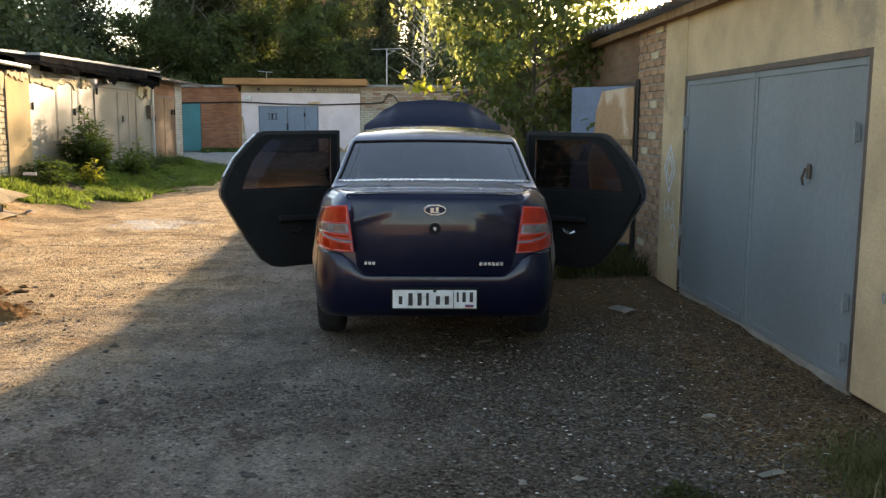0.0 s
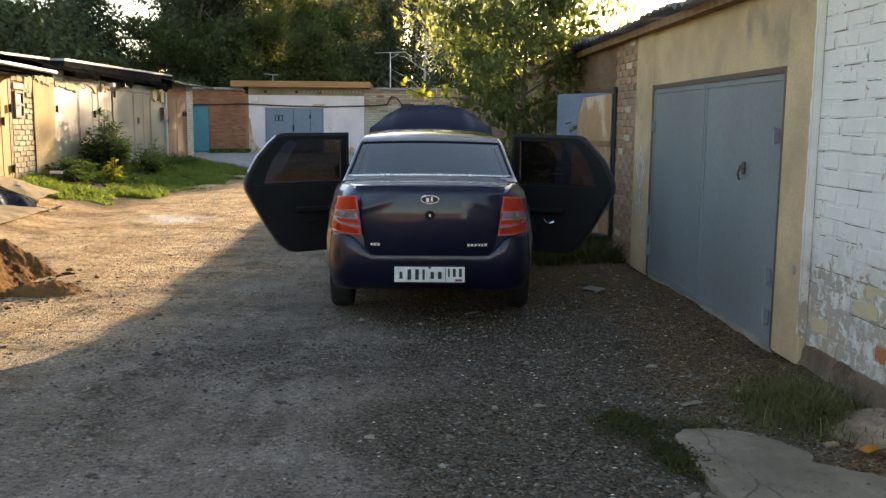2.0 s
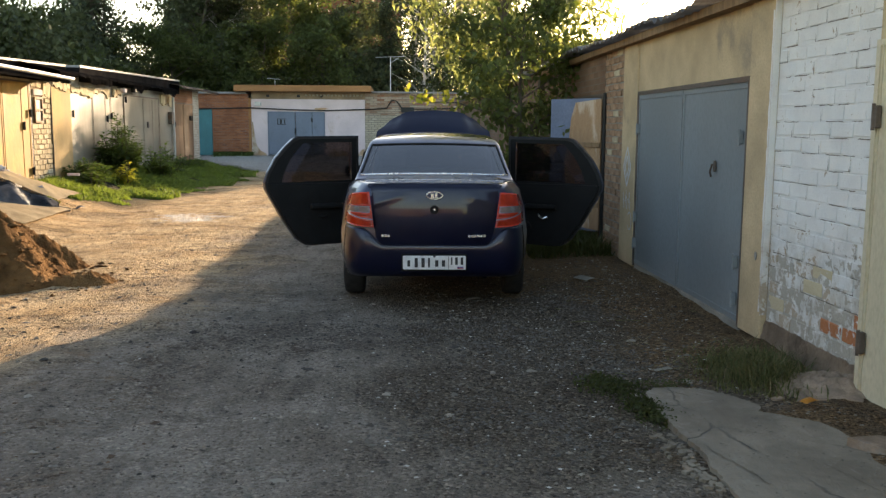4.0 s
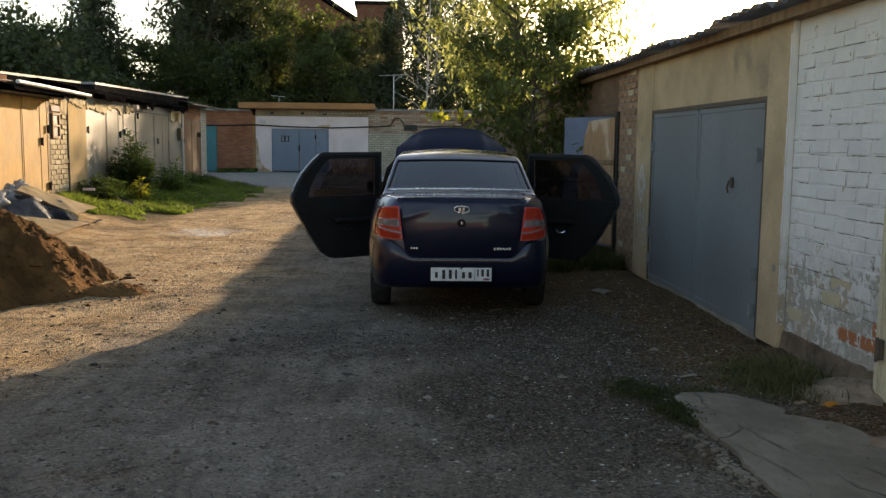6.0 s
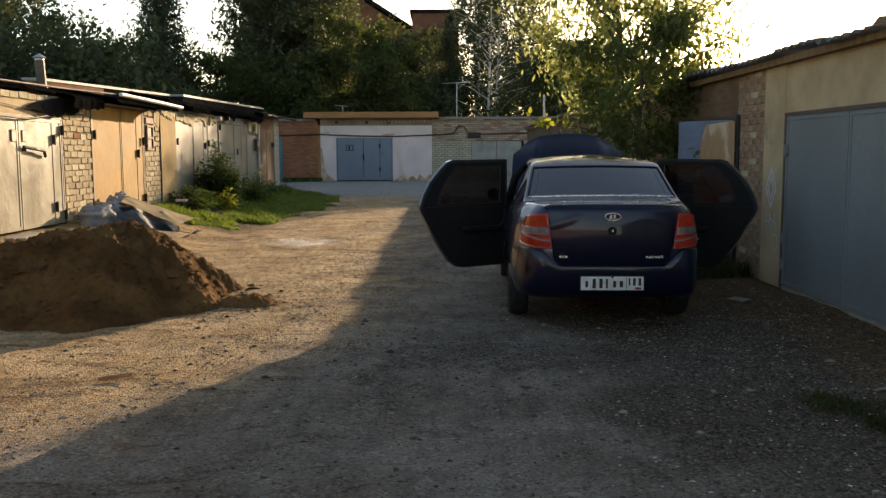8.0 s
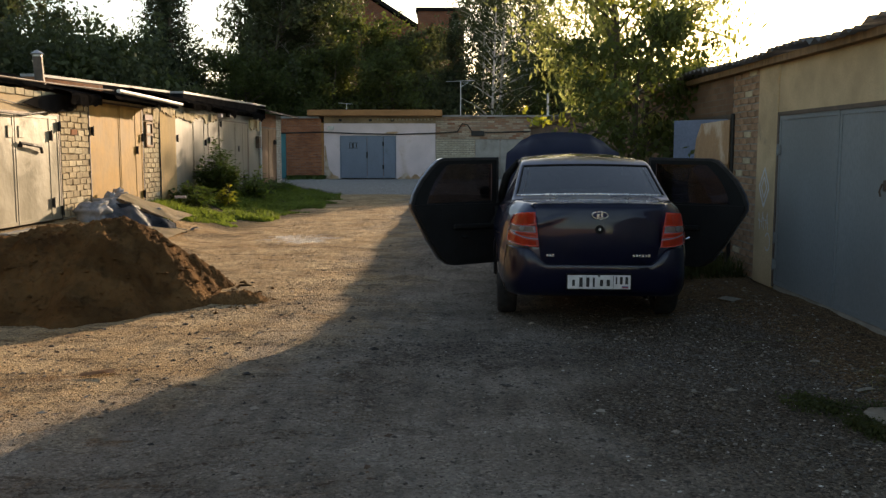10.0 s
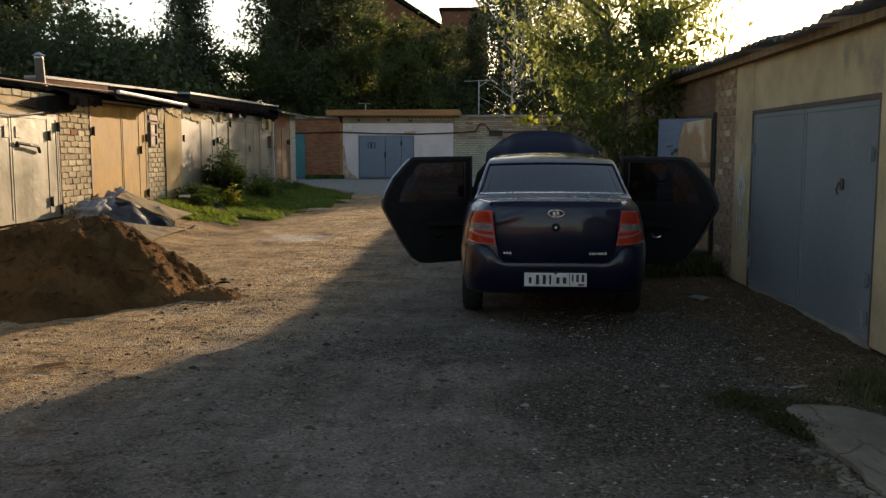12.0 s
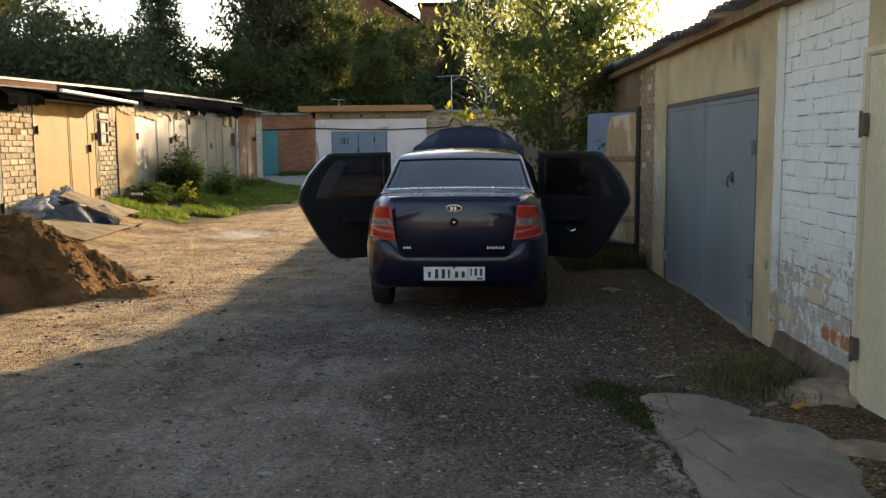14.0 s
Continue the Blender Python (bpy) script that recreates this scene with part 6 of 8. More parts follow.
def limb_tree(r, height, spread, trunk_r, limbs, first=0.25, rise=0.6, twigs=5, lean=(0, 0)):
    """A trunk with limbs and twigs; returns the bark and the places along the twigs that carry leaves."""
    bm = bmesh.new()
    top = Vector((lean[0], lean[1], height))
    trunk = [Vector((0, 0, -0.15)), top * 0.3 + Vector((r.normal(0, 0.02), r.normal(0, 0.02), 0)) * height, top * 0.65 + Vector((r.normal(0, 0.03), r.normal(0, 0.03), 0)) * height, top]
    tube(bm, trunk, [trunk_r, trunk_r * 0.75, trunk_r * 0.45, trunk_r * 0.1], 8)
    spots = []
    for k in range(limbs):
        f = first + (1 - first) * (k + r.random()) / limbs
        seg = min(int(f * 3), 2)
        knots = (0, 0.3, 0.65, 1.0)
        t = min(max((f - knots[seg]) / (knots[seg + 1] - knots[seg]), 0), 1)
        p = trunk[seg].lerp(trunk[seg + 1], t)
        az = r.uniform(0, 2 * math.pi)
        ln = spread * (0.45 + 0.75 * math.sin(math.pi * min(max((f - first) / (1 - first) * 0.85 + 0.12, 0), 1))) * r.uniform(0.7, 1.15)
        d = Vector((math.cos(az), math.sin(az), rise * r.uniform(0.5, 1.3)))
        e = p + d * ln
        m = p.lerp(e, 0.5) + Vector((0, 0, 0.08 * ln))
        tube(bm, [p, m, e], [trunk_r * 0.32 * (1.1 - f * 0.6), trunk_r * 0.2 * (1.1 - f * 0.6), trunk_r * 0.05], 5, caps=False)
        for q in range(twigs):
            s = r.uniform(0.3, 1.0)
            base = p.lerp(e, s)
            tip = base + Vector((r.normal(0, 0.35), r.normal(0, 0.35), r.normal(0.05, 0.25))) * ln * 0.55
            spots.append((base, tip))
            tube(bm, [base, tip], [trunk_r * 0.05, trunk_r * 0.02], 3, caps=False)
    return bm, spots


def broad_crown(r, spots, per, size, puff, droop=0.3, slim=0.55):
    cs = []
    for base, tip in spots:
        t = r.random(per)[:, None]
        p = np.array(base) * (1 - t) + np.array(tip) * t
        cs.append(p + r.normal(0, puff, (per, 3)) * (0.5 + t))
    c = np.concatenate(cs)
    return leaf_quads(c, size, r, droop, slim)


def broad_tree(seed, height, spread, trunk_r, limbs, twigs, per, size, puff, leaf, bark, label, droop=0.3, rise=0.6, first=0.25, lean=(0, 0), hang=0.0, name="tree", slim=0.55):
    r = np.random.default_rng(seed)
    bm, spots = limb_tree(r, height, spread, trunk_r, limbs, first, rise, twigs, lean)
    if hang:
        spots = [(b, b + (t - b) * 0.6 + Vector((0, 0, -hang * r.uniform(0.4, 1.2)))) for b, t in spots] + spots[::2]
    ob = thing(name, pose(0, 0, 0), label, "tree")
    part("trunk", bm, bark, ob, smooth=True)
    v, f = broad_crown(r, spots, per, size, puff, droop, slim)
    link_mesh("crown", raw_mesh("crown", v, f), leaf, ob)
    return ob


def conifer(seed, height, radius, trunk_r, whorls, label, pine=False):
    r = np.random.default_rng(seed)
    ob = thing("conifer", pose(0, 0, 0), label, "tree")
    bm = tube(bmesh.new(), [(0, 0, -0.2), (0.03 * height * 0.2, 0, height * 0.5), (0, 0, height)], [trunk_r, trunk_r * 0.6, 0.02], 8)
    cs = []
    lowest = 0.42 if pine else 0.08
    for k in range(whorls):
        f = lowest + (1 - lowest) * (k + r.random() * 0.8) / whorls
        z = height * f
        if pine:
            ln0 = radius * (0.5 + 0.6 * math.sin(math.pi * (f - lowest) / (1 - lowest) * 0.9 + 0.25))
        else:
            ln0 = radius * (1.03 - f) ** 0.8
        for q in range(5 if not pine else 4):
            az, ln = r.uniform(0, 6.283), ln0 * r.uniform(0.55, 1.15)
            d = Vector((math.cos(az), math.sin(az), (0.35 if pine else -0.12) + r.normal(0, 0.12)))
            p, e = Vector((0, 0, z)), Vector((0, 0, z)) + d * ln
            tube(bm, [p, e], [0.05 * (1.1 - f), 0.01], 4, caps=False)
            n = int(130 * max(ln / radius, 0.2)) + 12
            t = (r.random(n) ** (0.55 if pine else 0.75))[:, None]
            pts = np.array(p) * (1 - t) + np.array(e) * t + r.normal(0, 0.16 if not pine else 0.24, (n, 3)) * (0.35 + t) * (ln / radius * 0.8 + 0.5)
            if not pine:
                pts[:, 2] -= np.abs(r.normal(0, 0.16, n))
            cs.append(pts)
    part("trunk", bm, M_bark, ob, smooth=True)
    v, f = leaf_quads(np.concatenate(cs), 0.26, r, 0.4, 0.42)
    link_mesh("crown", raw_mesh("crown", v, f), M_needle, ob)
    return ob


# the ash beside the shaded wall
ash = broad_tree(11, 5.4, 1.75, 0.09, 42, 9, 25, 0.125, 0.12, M_leaf_bright, M_bark, "young broad-leaved tree leaning from the garage wall, sunlit from behind", 1.5, 0.45, 0.32, (-0.9, 0.0), slim=0.34)
ash.matrix_world = pose(1.95, 12.1, 0.0)
ash2 = broad_tree(12, 3.2, 1.05, 0.06, 28, 8, 24, 0.105, 0.13, M_leaf_mid, M_bark, "dense young tree against the shaded garage wall", 0.9, 0.4, 0.12)
ash2.matrix_world = pose(1.75, 11.0, 0.0, 0, 0, 70)
ash3 = broad_tree(13, 5.8, 1.8, 0.1, 32, 8, 14, 0.135, 0.14, M_leaf_bright, M_bark, "broad-leaved tree rising over the garage roof, sky between its leaves", 1.5, 0.6, 0.45, (0.7, 0.0), slim=0.34)
ash3.matrix_world = pose(2.0, 14.2, 0.0, 0, 0, 0)


def sprig(x, y, z, seed, n=26, reach=0.35):
    """A leafy shoot of large yellow leaves."""
    r = np.random.default_rng(seed)
    ob = thing("leafy_shoot", pose(x, y, z), "shoot of large yellowing leaves on a side branch", "branch")
    tip = Vector((-0.30, -0.1, 0.12))
    bm = tube(bmesh.new(), [(1.1, 0.3, -0.2), (0.4, 0.1, 0.0), (0, 0, 0), tip], [0.014, 0.010, 0.006, 0.003], 5)
    part("twig", bm, M_bark, ob)
    t = r.random(n)[:, None]
    c = np.array((0.4, 0.1, 0.0)) * (1 - t) + np.array(tip) * t + r.normal(0, 0.075, (n, 3))
    v, f = leaf_quads(c, 0.145, r, 0.7, 0.5)
    link_mesh("leaves", raw_mesh("leaves", v, f), M_leaf_yellow, ob)
    return ob


sprig(0.42, 11.0, 1.82, 21, 34)
for k, (sx_, sy_, sz_) in enumerate(((1.5, 11.3, 3.5), (2.2, 11.5, 3.3))):
    over = sprig(sx_, sy_, sz_, 70 + k, 40)
    over.children[1].data.materials[0] = M_leaf_mid
    over["label"] = "leafy branch reaching over the roof edge"
sprig(1.02, 11.7, 2.48, 22, 40)

# wood behind the garages
spruce_a = conifer(31, 15.5, 3.7, 0.22, 44, "dark spruce behind the garages")
pine_a = conifer(32, 17.0, 3.6, 0.24, 26, "tall dark pine behind the garages", True)
birch_a = broad_tree(33, 17.0, 3.4, 0.17, 56, 7, 32, 0.25, 0.20, M_leaf_dark, M_birch, "tall birch with drooping dark foliage", 0.9, 0.7, 0.12, hang=1.8)
broad_a = broad_tree(34, 11.5, 3.8, 0.22, 48, 8, 36, 0.27, 0.26, M_leaf_dark, M_bark, "dense broad-leaved tree behind the garages", 0.4, 0.45, 0.08)
broad_b = broad_tree(35, 9.0, 3.2, 0.16, 44, 8, 34, 0.25, 0.24, M_leaf_mid, M_bark, "dense leafy tree behind the garages", 0.4, 0.4, 0.06)
birch_b = broad_tree(36, 13.0, 2.4, 0.13, 40, 6, 20, 0.17, 0.20, M_leaf_dark, M_birch, "birch with hanging twigs, sky showing through", 0.8, 0.6, 0.15, hang=1.3)
birch_c = broad_tree(37, 12.5, 2.6, 0.14, 46, 7, 15, 0.18, 0.22, M_leaf_bright, M_birch, "birch with sunlit yellow-green hanging foliage", 0.8, 0.6, 0.15, hang=1.2)
#        kind, x, y, turn, size
PLANTED = [(broad_a, -23.8, 46, 20, 0.95), (birch_b, 1.0, 51.8, 60, 0.9), (birch_b, 2.7, 54.5, 200, 0.95), (broad_b, 3.6, 51, 25, 0.72), (broad_a, 5.6, 52.5, 60, 0.62), (broad_a, 7.8, 54, 160, 0.66), (broad_b, 7.2, 57, 125, 0.74), (broad_b, 9.8, 56, 225, 0.72), (broad_b, 12.5, 58, 300, 0.74), (broad_b, 15.5, 57, 60, 0.72), (birch_c, 4.75, 62, 0, 1.28), (birch_b, 1.6, 48.6, 320, 0.8), (birch_a, -9.2, 52, 0, 1.0), (spruce_a, -15.4, 45, 0, 0.86), (pine_a, -9.8, 57, 0, 1.0), (broad_a, -26, 44, 0, 0.78), (broad_b, -20.5, 45, 0, 0.70), (birch_b, 2.2, 50, 0, 1.0),
           (broad_a, -3.2, 51, 80, 0.68), (birch_a, -10.9, 53, 120, 0.95), (birch_a, -10.6, 55, 200, 1.02), (broad_a, -10.2, 50, 200, 0.9), (broad_b, -6.0, 49.5, 30, 0.92),
           (spruce_a, -0.7, 50.8, 90, 0.60), (pine_a, -12.0, 60, 100, 1.0), (spruce_a, -10.8, 58, 40, 1.05), (broad_a, -31, 40, 130, 0.85), (broad_a, -22, 37, 220, 0.66),
           (broad_b, -16.5, 39, 170, 0.66), (broad_b, -25.5, 30, 20, 0.75), (broad_b, -12.6, 47.5, 250, 0.7), (spruce_a, -17.8, 52, 200, 0.85), (broad_a, -34, 50, 60, 1.0),
           (birch_b, 4.2, 53, 130, 0.85), (broad_b, -9.6, 48.5, 10, 0.7), (broad_b, -15.2, 45, 60, 0.62), (broad_b, -20, 33, 140, 0.5), (broad_b, -31, 30, 200, 0.8), (broad_a, -2.2, 56, 10, 0.72), (broad_b, -13.0, 52, 90, 0.66), (broad_b, -4.0, 48.6, 190, 0.75), (broad_b, -7.2, 48.4, 130, 0.72), (birch_b, 0.9, 54, 250, 0.95), (broad_b, -23.5, 41, 100, 0.8), (broad_b, -28, 36, 300, 0.8), (broad_b, -17.5, 27, 10, 0.5), (broad_b, -18.5, 42, 75, 0.64), (broad_a, -21.5, 49, 140, 0.58), (broad_b, -23, 35, 215, 0.68), (broad_b, -14.6, 40, 33, 0.5), (broad_b, -26, 39, 260, 0.8), (broad_a, -29, 46, 330, 0.8), (broad_b, -13.4, 42, 120, 0.45), (broad_b, -20, 24, 300, 0.5), (broad_b, -12.0, 46.5, 300, 0.66)]
# undergrowth that closes the wood down to the roofs
wr = np.random.default_rng(39)
n = 120000
x, y = wr.uniform(-42, -0.4, n), wr.uniform(0, 1, n)
y = np.where(x < -13, 30 + 0.2 * (x + 42) + 14 * y, 47.5 + 9 * y)
top = np.where(x < -14, 6.6, 4.6) + 1.9 * fbm(x * 0.35, y * 0.35, 9) + 0.9 * fbm(x * 1.3, y * 1.3, 10)
z = wr.uniform(0, 1, n) ** 0.75 * top
v, f = leaf_quads(np.stack([x, y, z], 1) + wr.normal(0, 0.25, (n, 3)), 0.30, wr, 0.3, 0.55)
tagged(link_mesh("woodland_undergrowth", raw_mesh("woodland_undergrowth", v, f), M_leaf_dark), "dark leafy undergrowth of the wood behind the garages", "undergrowth", kind="stuff")
first_used = set()
for kind_, x, y, turn, size in PLANTED:
    m = pose(x, y, 0, 0, 0, turn) @ Matrix.Diagonal((size, size, size, 1))
    if kind_.name not in first_used:
        first_used.add(kind_.name)
        kind_.matrix_world = m
    else:
        keep = kind_.matrix_basis.copy()
        kind_.matrix_basis = Matrix()
        c = copy_thing(kind_, Matrix())
        c.matrix_basis = m
        kind_.matrix_basis = keep


# bushes and weeds along the sunlit row
M_bush = leaf_mat("bush_leaves", (0.055, 0.092, 0.03), (0.13, 0.19, 0.055), (0.17, 0.26, 0.04), 0.34)
M_bush_light = leaf_mat("bright_bush_leaves", (0.07, 0.115, 0.03), (0.16, 0.22, 0.06), (0.28, 0.38, 0.06), 0.4)


def folded_leaves(base, way, size, r, slim=0.5):
    """Pointed leaves folded along the midrib: base points, directions, lengths."""
    n = len(base)
    side = np.cross(way, [0, 0, 1.0]) + r.normal(0, 0.15, (n, 3))
    side /= np.linalg.norm(side, axis=1, keepdims=True) + 1e-9
    up = np.cross(side, way)
    s = np.asarray(size)[:, None]
    mid, tip = base + way * s * 0.45, base + way * s - np.array([0, 0, 0.12]) * s
    v = np.stack([base, mid + side * s * slim * 0.5 + up * s * 0.08, tip, mid - side * s * slim * 0.5 + up * s * 0.08, mid], 1)
    b = np.arange(n)[:, None] * 5
    f = np.concatenate([b + np.array([0, 1, 4]), b + np.array([1, 2, 4]), b + np.array([2, 3, 4]), b + np.array([3, 0, 4])])
    return v.reshape(-1, 3), f


def tall_weed(seed, x, y, stems, h, spread, size, per, leaf, label):
    """A stand of upright stems with pointed leaves in whorls, widest low down."""
    r = np.random.default_rng(seed)
    ob = thing("bush", pose(x, y, gz(x, y)), label, "bush")
    bm = bmesh.new()
    bases, ways, sizes = [], [], []
    for k in range(stems):
        az, lean = r.uniform(0, 6.283), spread * math.sqrt(r.random())
        hh = h * (1.0 - 0.55 * (lean / spread) ** 1.3) * r.uniform(0.8, 1.05)
        foot = Vector((0.35 * lean * math.cos(az), 0.35 * lean * math.sin(az), -0.03))
        tip = Vector((lean * math.cos(az), lean * math.sin(az), hh))
        knee = foot.lerp(tip, 0.5) + Vector((r.normal(0, 0.02), r.normal(0, 0.02), 0.04))
        tube(bm, [foot, knee, tip], [0.008, 0.006, 0.002], 4, caps=False)
        for q in range(per):
            f = 0.12 + 0.88 * (q + r.random()) / per
            p = foot.lerp(knee, f * 2) if f < 0.5 else knee.lerp(tip, f * 2 - 1)
            a2 = r.uniform(0, 6.283)
            w = Vector((math.cos(a2), math.sin(a2), r.normal(0.15, 0.3))).normalized()
            reach = 0.12 * (1.15 - f) * r.random()
            bases.append(p + w * reach), ways.append(w), sizes.append(size * (1.15 - 0.65 * f) * r.uniform(0.7, 1.2))
    part("stalk_frame", bm, M_bark, ob)
    v, f = folded_leaves(np.array(bases), np.array(ways), sizes, r)
    link_mesh("leaves", raw_mesh("leaves", v, f), leaf, ob)
    return ob


tall_weed(41, -6.34, 18.9, 56, 1.42, 0.56, 0.24, 30, M_bush, "dark green leafy bush growing before the pale gate")
tall_weed(42, -5.75, 20.2, 24, 1.0, 0.50, 0.22, 16, M_bush_light, "leafy green bush growing before the pale gate")
tall_weed(43, -6.35, 16.9, 30, 0.52, 0.50, 0.22, 14, M_bush, "low weeds by the rendered pier")
tall_weed(44, -6.1, 16.2, 16, 0.36, 0.34, 0.19, 12, M_bush, "low weeds by the rendered pier")
tall_weed(45, -5.8, 17.6, 14, 0.56, 0.24, 0.20, 9, M_leaf_yellow, "small yellowing plant in the grass")
tall_weed(46, -6.1, 22.4, 24, 0.65, 0.6, 0.15, 18, M_bush, "low bush in the grass")
tall_weed(47, -6.2, 25.0, 18, 0.45, 0.6, 0.14, 16, M_bush, "low bush in the grass")
tall_weed(40, -6.1, 21.3, 18, 0.7, 0.5, 0.15, 18, M_bush, "low bush in the grass")
tall_weed(48, 2.1, 9.6, 16, 0.55, 0.35, 0.10, 16, M_bush, "weeds under the open gate leaf")
tall_weed(49, 1.75, 10.2, 18, 0.7, 0.4, 0.12, 18, M_bush, "weeds under the tree by the wall")


M_straw = surf("dry_straw", (0.29, 0.23, 0.125), 0.2, 12.0, 90, 0.8)
M_weed = leaf_mat("dull_weeds", (0.05, 0.062, 0.022), (0.11, 0.122, 0.045), (0.15, 0.17, 0.045), 0.32)


def blades(name, spots, heights, r, material, width=0.008, label="", reach=(0.2, 1.5)):
    """Grass: bent two-piece blades."""
    n = len(spots)
    az = r.uniform(0, 6.283, n)
    d = np.stack([np.cos(az), np.sin(az), np.zeros(n)], 1)
    s = np.stack([-np.sin(az), np.cos(az), np.zeros(n)], 1) * width * r.uniform(0.7, 1.5, n)[:, None]
    h = np.asarray(heights)[:, None]
    lean = r.uniform(*reach, n)[:, None] * h
    up = np.array([0, 0, 1.0])
    p = np.asarray(spots)
    mid, tip = p + d * lean * 0.35 + up * h * 0.6, p + d * lean + up * h
    v = np.stack([p - s, p + s, mid + s * 0.8, mid - s * 0.8, tip + s * 0.15, tip - s * 0.15], 1).reshape(-1, 3)
    b = np.arange(n)[:, None] * 6
    f = np.concatenate([b + np.array([0, 1, 2, 3]), b + np.array([3, 2, 4, 5])])
    return tagged(link_mesh(name, raw_mesh(name, v, f), material), label, "grass", kind="stuff")


def on_ground(x, y):
    return np.stack([x, y, ground_z(x, y) - 0.005], 1)


gr = np.random.default_rng(51)
n = 72000
x, y = gr.uniform(-6.75, -3.9, n), gr.uniform(13.2, 28.5, n)
edge = np.interp(y, [13.8, 14.4, 16.7, 20.7, 26.2, 28.5], [-5.6, -5.3, -4.75, -4.3, -4.4, -5.4]) + 0.22 * np.sin(3.1 * y) + 0.12 * np.sin(7.7 * y + 1)
clump = np.sin(2.3 * x + 1.1 * y) + np.sin(1.7 * y - 3.1 * x + 2) + 0.7 * np.sin(6.1 * x + 4.3 * y)
keep = (x < edge - gr.exponential(0.12, n)) & (clump > -1.75)
x, y, clump = x[keep], y[keep], clump[keep]
blades("grass", on_ground(x, y), gr.uniform(0.03, 0.10, len(x)) * (1 + 0.4 * clump.clip(-1, 2)), gr, M_grass, 0.013, "low sunlit green grass on the bank")
n = 3600
x, y = gr.normal(2.10, 0.15, n), gr.normal(3.42, 0.25, n)
keep = (x < 2.47) & (x + y > 4.85)
x, y = x[keep], y[keep]
near_c = np.exp(-((x - 2.18) / 0.22) ** 2 - ((y - 3.36) / 0.38) ** 2)
blades("grass", on_ground(x, y), gr.uniform(0.02, 0.13, len(x)) * (0.35 + 0.65 * near_c), gr, M_dry_grass, 0.0024, "soft tufts of grass at the foot of the brick pier")
n = 1300
x, y = gr.normal(2.16, 0.14, n), gr.normal(3.32, 0.22, n)
keep = (x < 2.46) & (x + y > 4.9)
x, y = x[keep], y[keep]
blades("grass", on_ground(x, y), gr.uniform(0.02, 0.14, len(x)) * (0.7 + 0.9 * np.clip(fbm(x * 9, y * 9, 44), -0.5, 1)), gr, M_weed, 0.003, "rank green grass at the foot of the brick pier")

n = 70
x, y = gr.normal(2.20, 0.15, n), gr.normal(3.35, 0.26, n)
keep = (x < 2.47) & (x + y > 4.95)
blades("grass", on_ground(x, y)[keep], gr.uniform(0.04, 0.16, n)[keep], gr, M_straw, 0.0022, "dry straw among the grass by the brick pier")
n = 46
x, y = gr.uniform(1.55, 2.35, n), gr.uniform(3.5, 4.5, n)
blades("grass", on_ground(x, y) + np.array([0, 0, 0.012]), gr.uniform(0.008, 0.02, n), gr, M_straw, 0.003, "dry straws lying on the gravel", (8, 22))


def weeds(x, y, h, size, material, label):
    """Low creeping leaves close to the ground."""
    p = on_ground(x, y)
    p[:, 2] += gr.random(len(x)) * h
    v, f = leaf_quads(p, size, gr, 0.0, 0.6)
    tagged(link_mesh("weeds", raw_mesh("weeds", v, f), material), label, "weeds", kind="stuff")


n = 4200
t = gr.random(n)
t = np.where(gr.random(n) < 0.4, 0.05 + 0.12 * gr.normal(size=n), 0.62 + 0.2 * (gr.random(n) - 0.5) * 1.6)
x, y = 1.19 + 0.20 * t + gr.normal(0, 0.055, n), 3.3 - 0.95 * t + gr.normal(0, 0.06, n)
lumps = fbm(x * 5, y * 5, 14)
weeds(x[lumps > -0.2], y[lumps > -0.2], 0.05, 0.021, M_weed, "low creeping weeds along the concrete slab")
n = 1100
x, y = gr.uniform(1.0, 1.7, n), 3.2 + 0.10 * gr.normal(size=n)
lumps = fbm(x * 4, y * 4, 15)
weeds(x[lumps > 0.0], y[lumps > 0.0], 0.04, 0.02, M_weed, "thin weeds at the slab's end")
n = 2500
x, y = gr.uniform(1.5, 2.48, n), gr.uniform(8.4, 11.5, n)
blades("grass", on_ground(x, y), gr.uniform(0.05, 0.28, n), gr, M_weed, 0.007, "rank grass below the shaded wall")
n = 1500
x, y = gr.uniform(-9.0, -7.2, n), BY - gr.exponential(0.25, n)
blades("grass", on_ground(x, y), gr.uniform(0.05, 0.22, n), gr, M_bush, 0.03, "weeds along the far brick garage")


# ---- loose things ----
# sand heap
hr = np.random.default_rng(61)
gx2, gy2 = np.meshgrid(np.linspace(-7.6, -2.6, 300), np.linspace(4.9, 10.2, 300))


def heap_z(x, y):
    off = x - 0.2 * (y - 6.91)
    dx = np.where(off > -4.27, (off + 4.27) / 1.05, (off + 4.27) / 1.87)
    dy = np.where(y < 6.91, (y - 6.91) / 1.56, (y - 6.91) / 1.12)
    ang = np.arctan2(dy, dx)
    r = np.hypot(dx, dy) * (1 + 0.06 * np.sin(3 * ang + 0.5) + 0.05 * np.sin(7 * ang) + 0.03 * np.sin(13 * ang + 2))
    h = 1.0 * np.clip(1 - r, -1, 1)
    h = np.where(h > 0.70, 0.70 + 0.34 * (h - 0.70), h)
    h = np.maximum(h, 0.085 - 0.13 * np.hypot((x + 3.05) / 0.52, (y - 6.75) / 0.30) ** 2)
    rill = 0.13 * fbm(x * 2.2, y * 2.2, 8, 5) + 0.012 * np.sin(9 * x + 4 * y + 2 * np.sin(5 * y)) + 0.075 * fbm(x * 6.5, y * 6.5, 18, 4) + 0.065 * np.abs(fbm(x * 13, y * 13, 19, 3))
    return h + rill * np.clip(h * 4 + 0.3, 0, 1), r


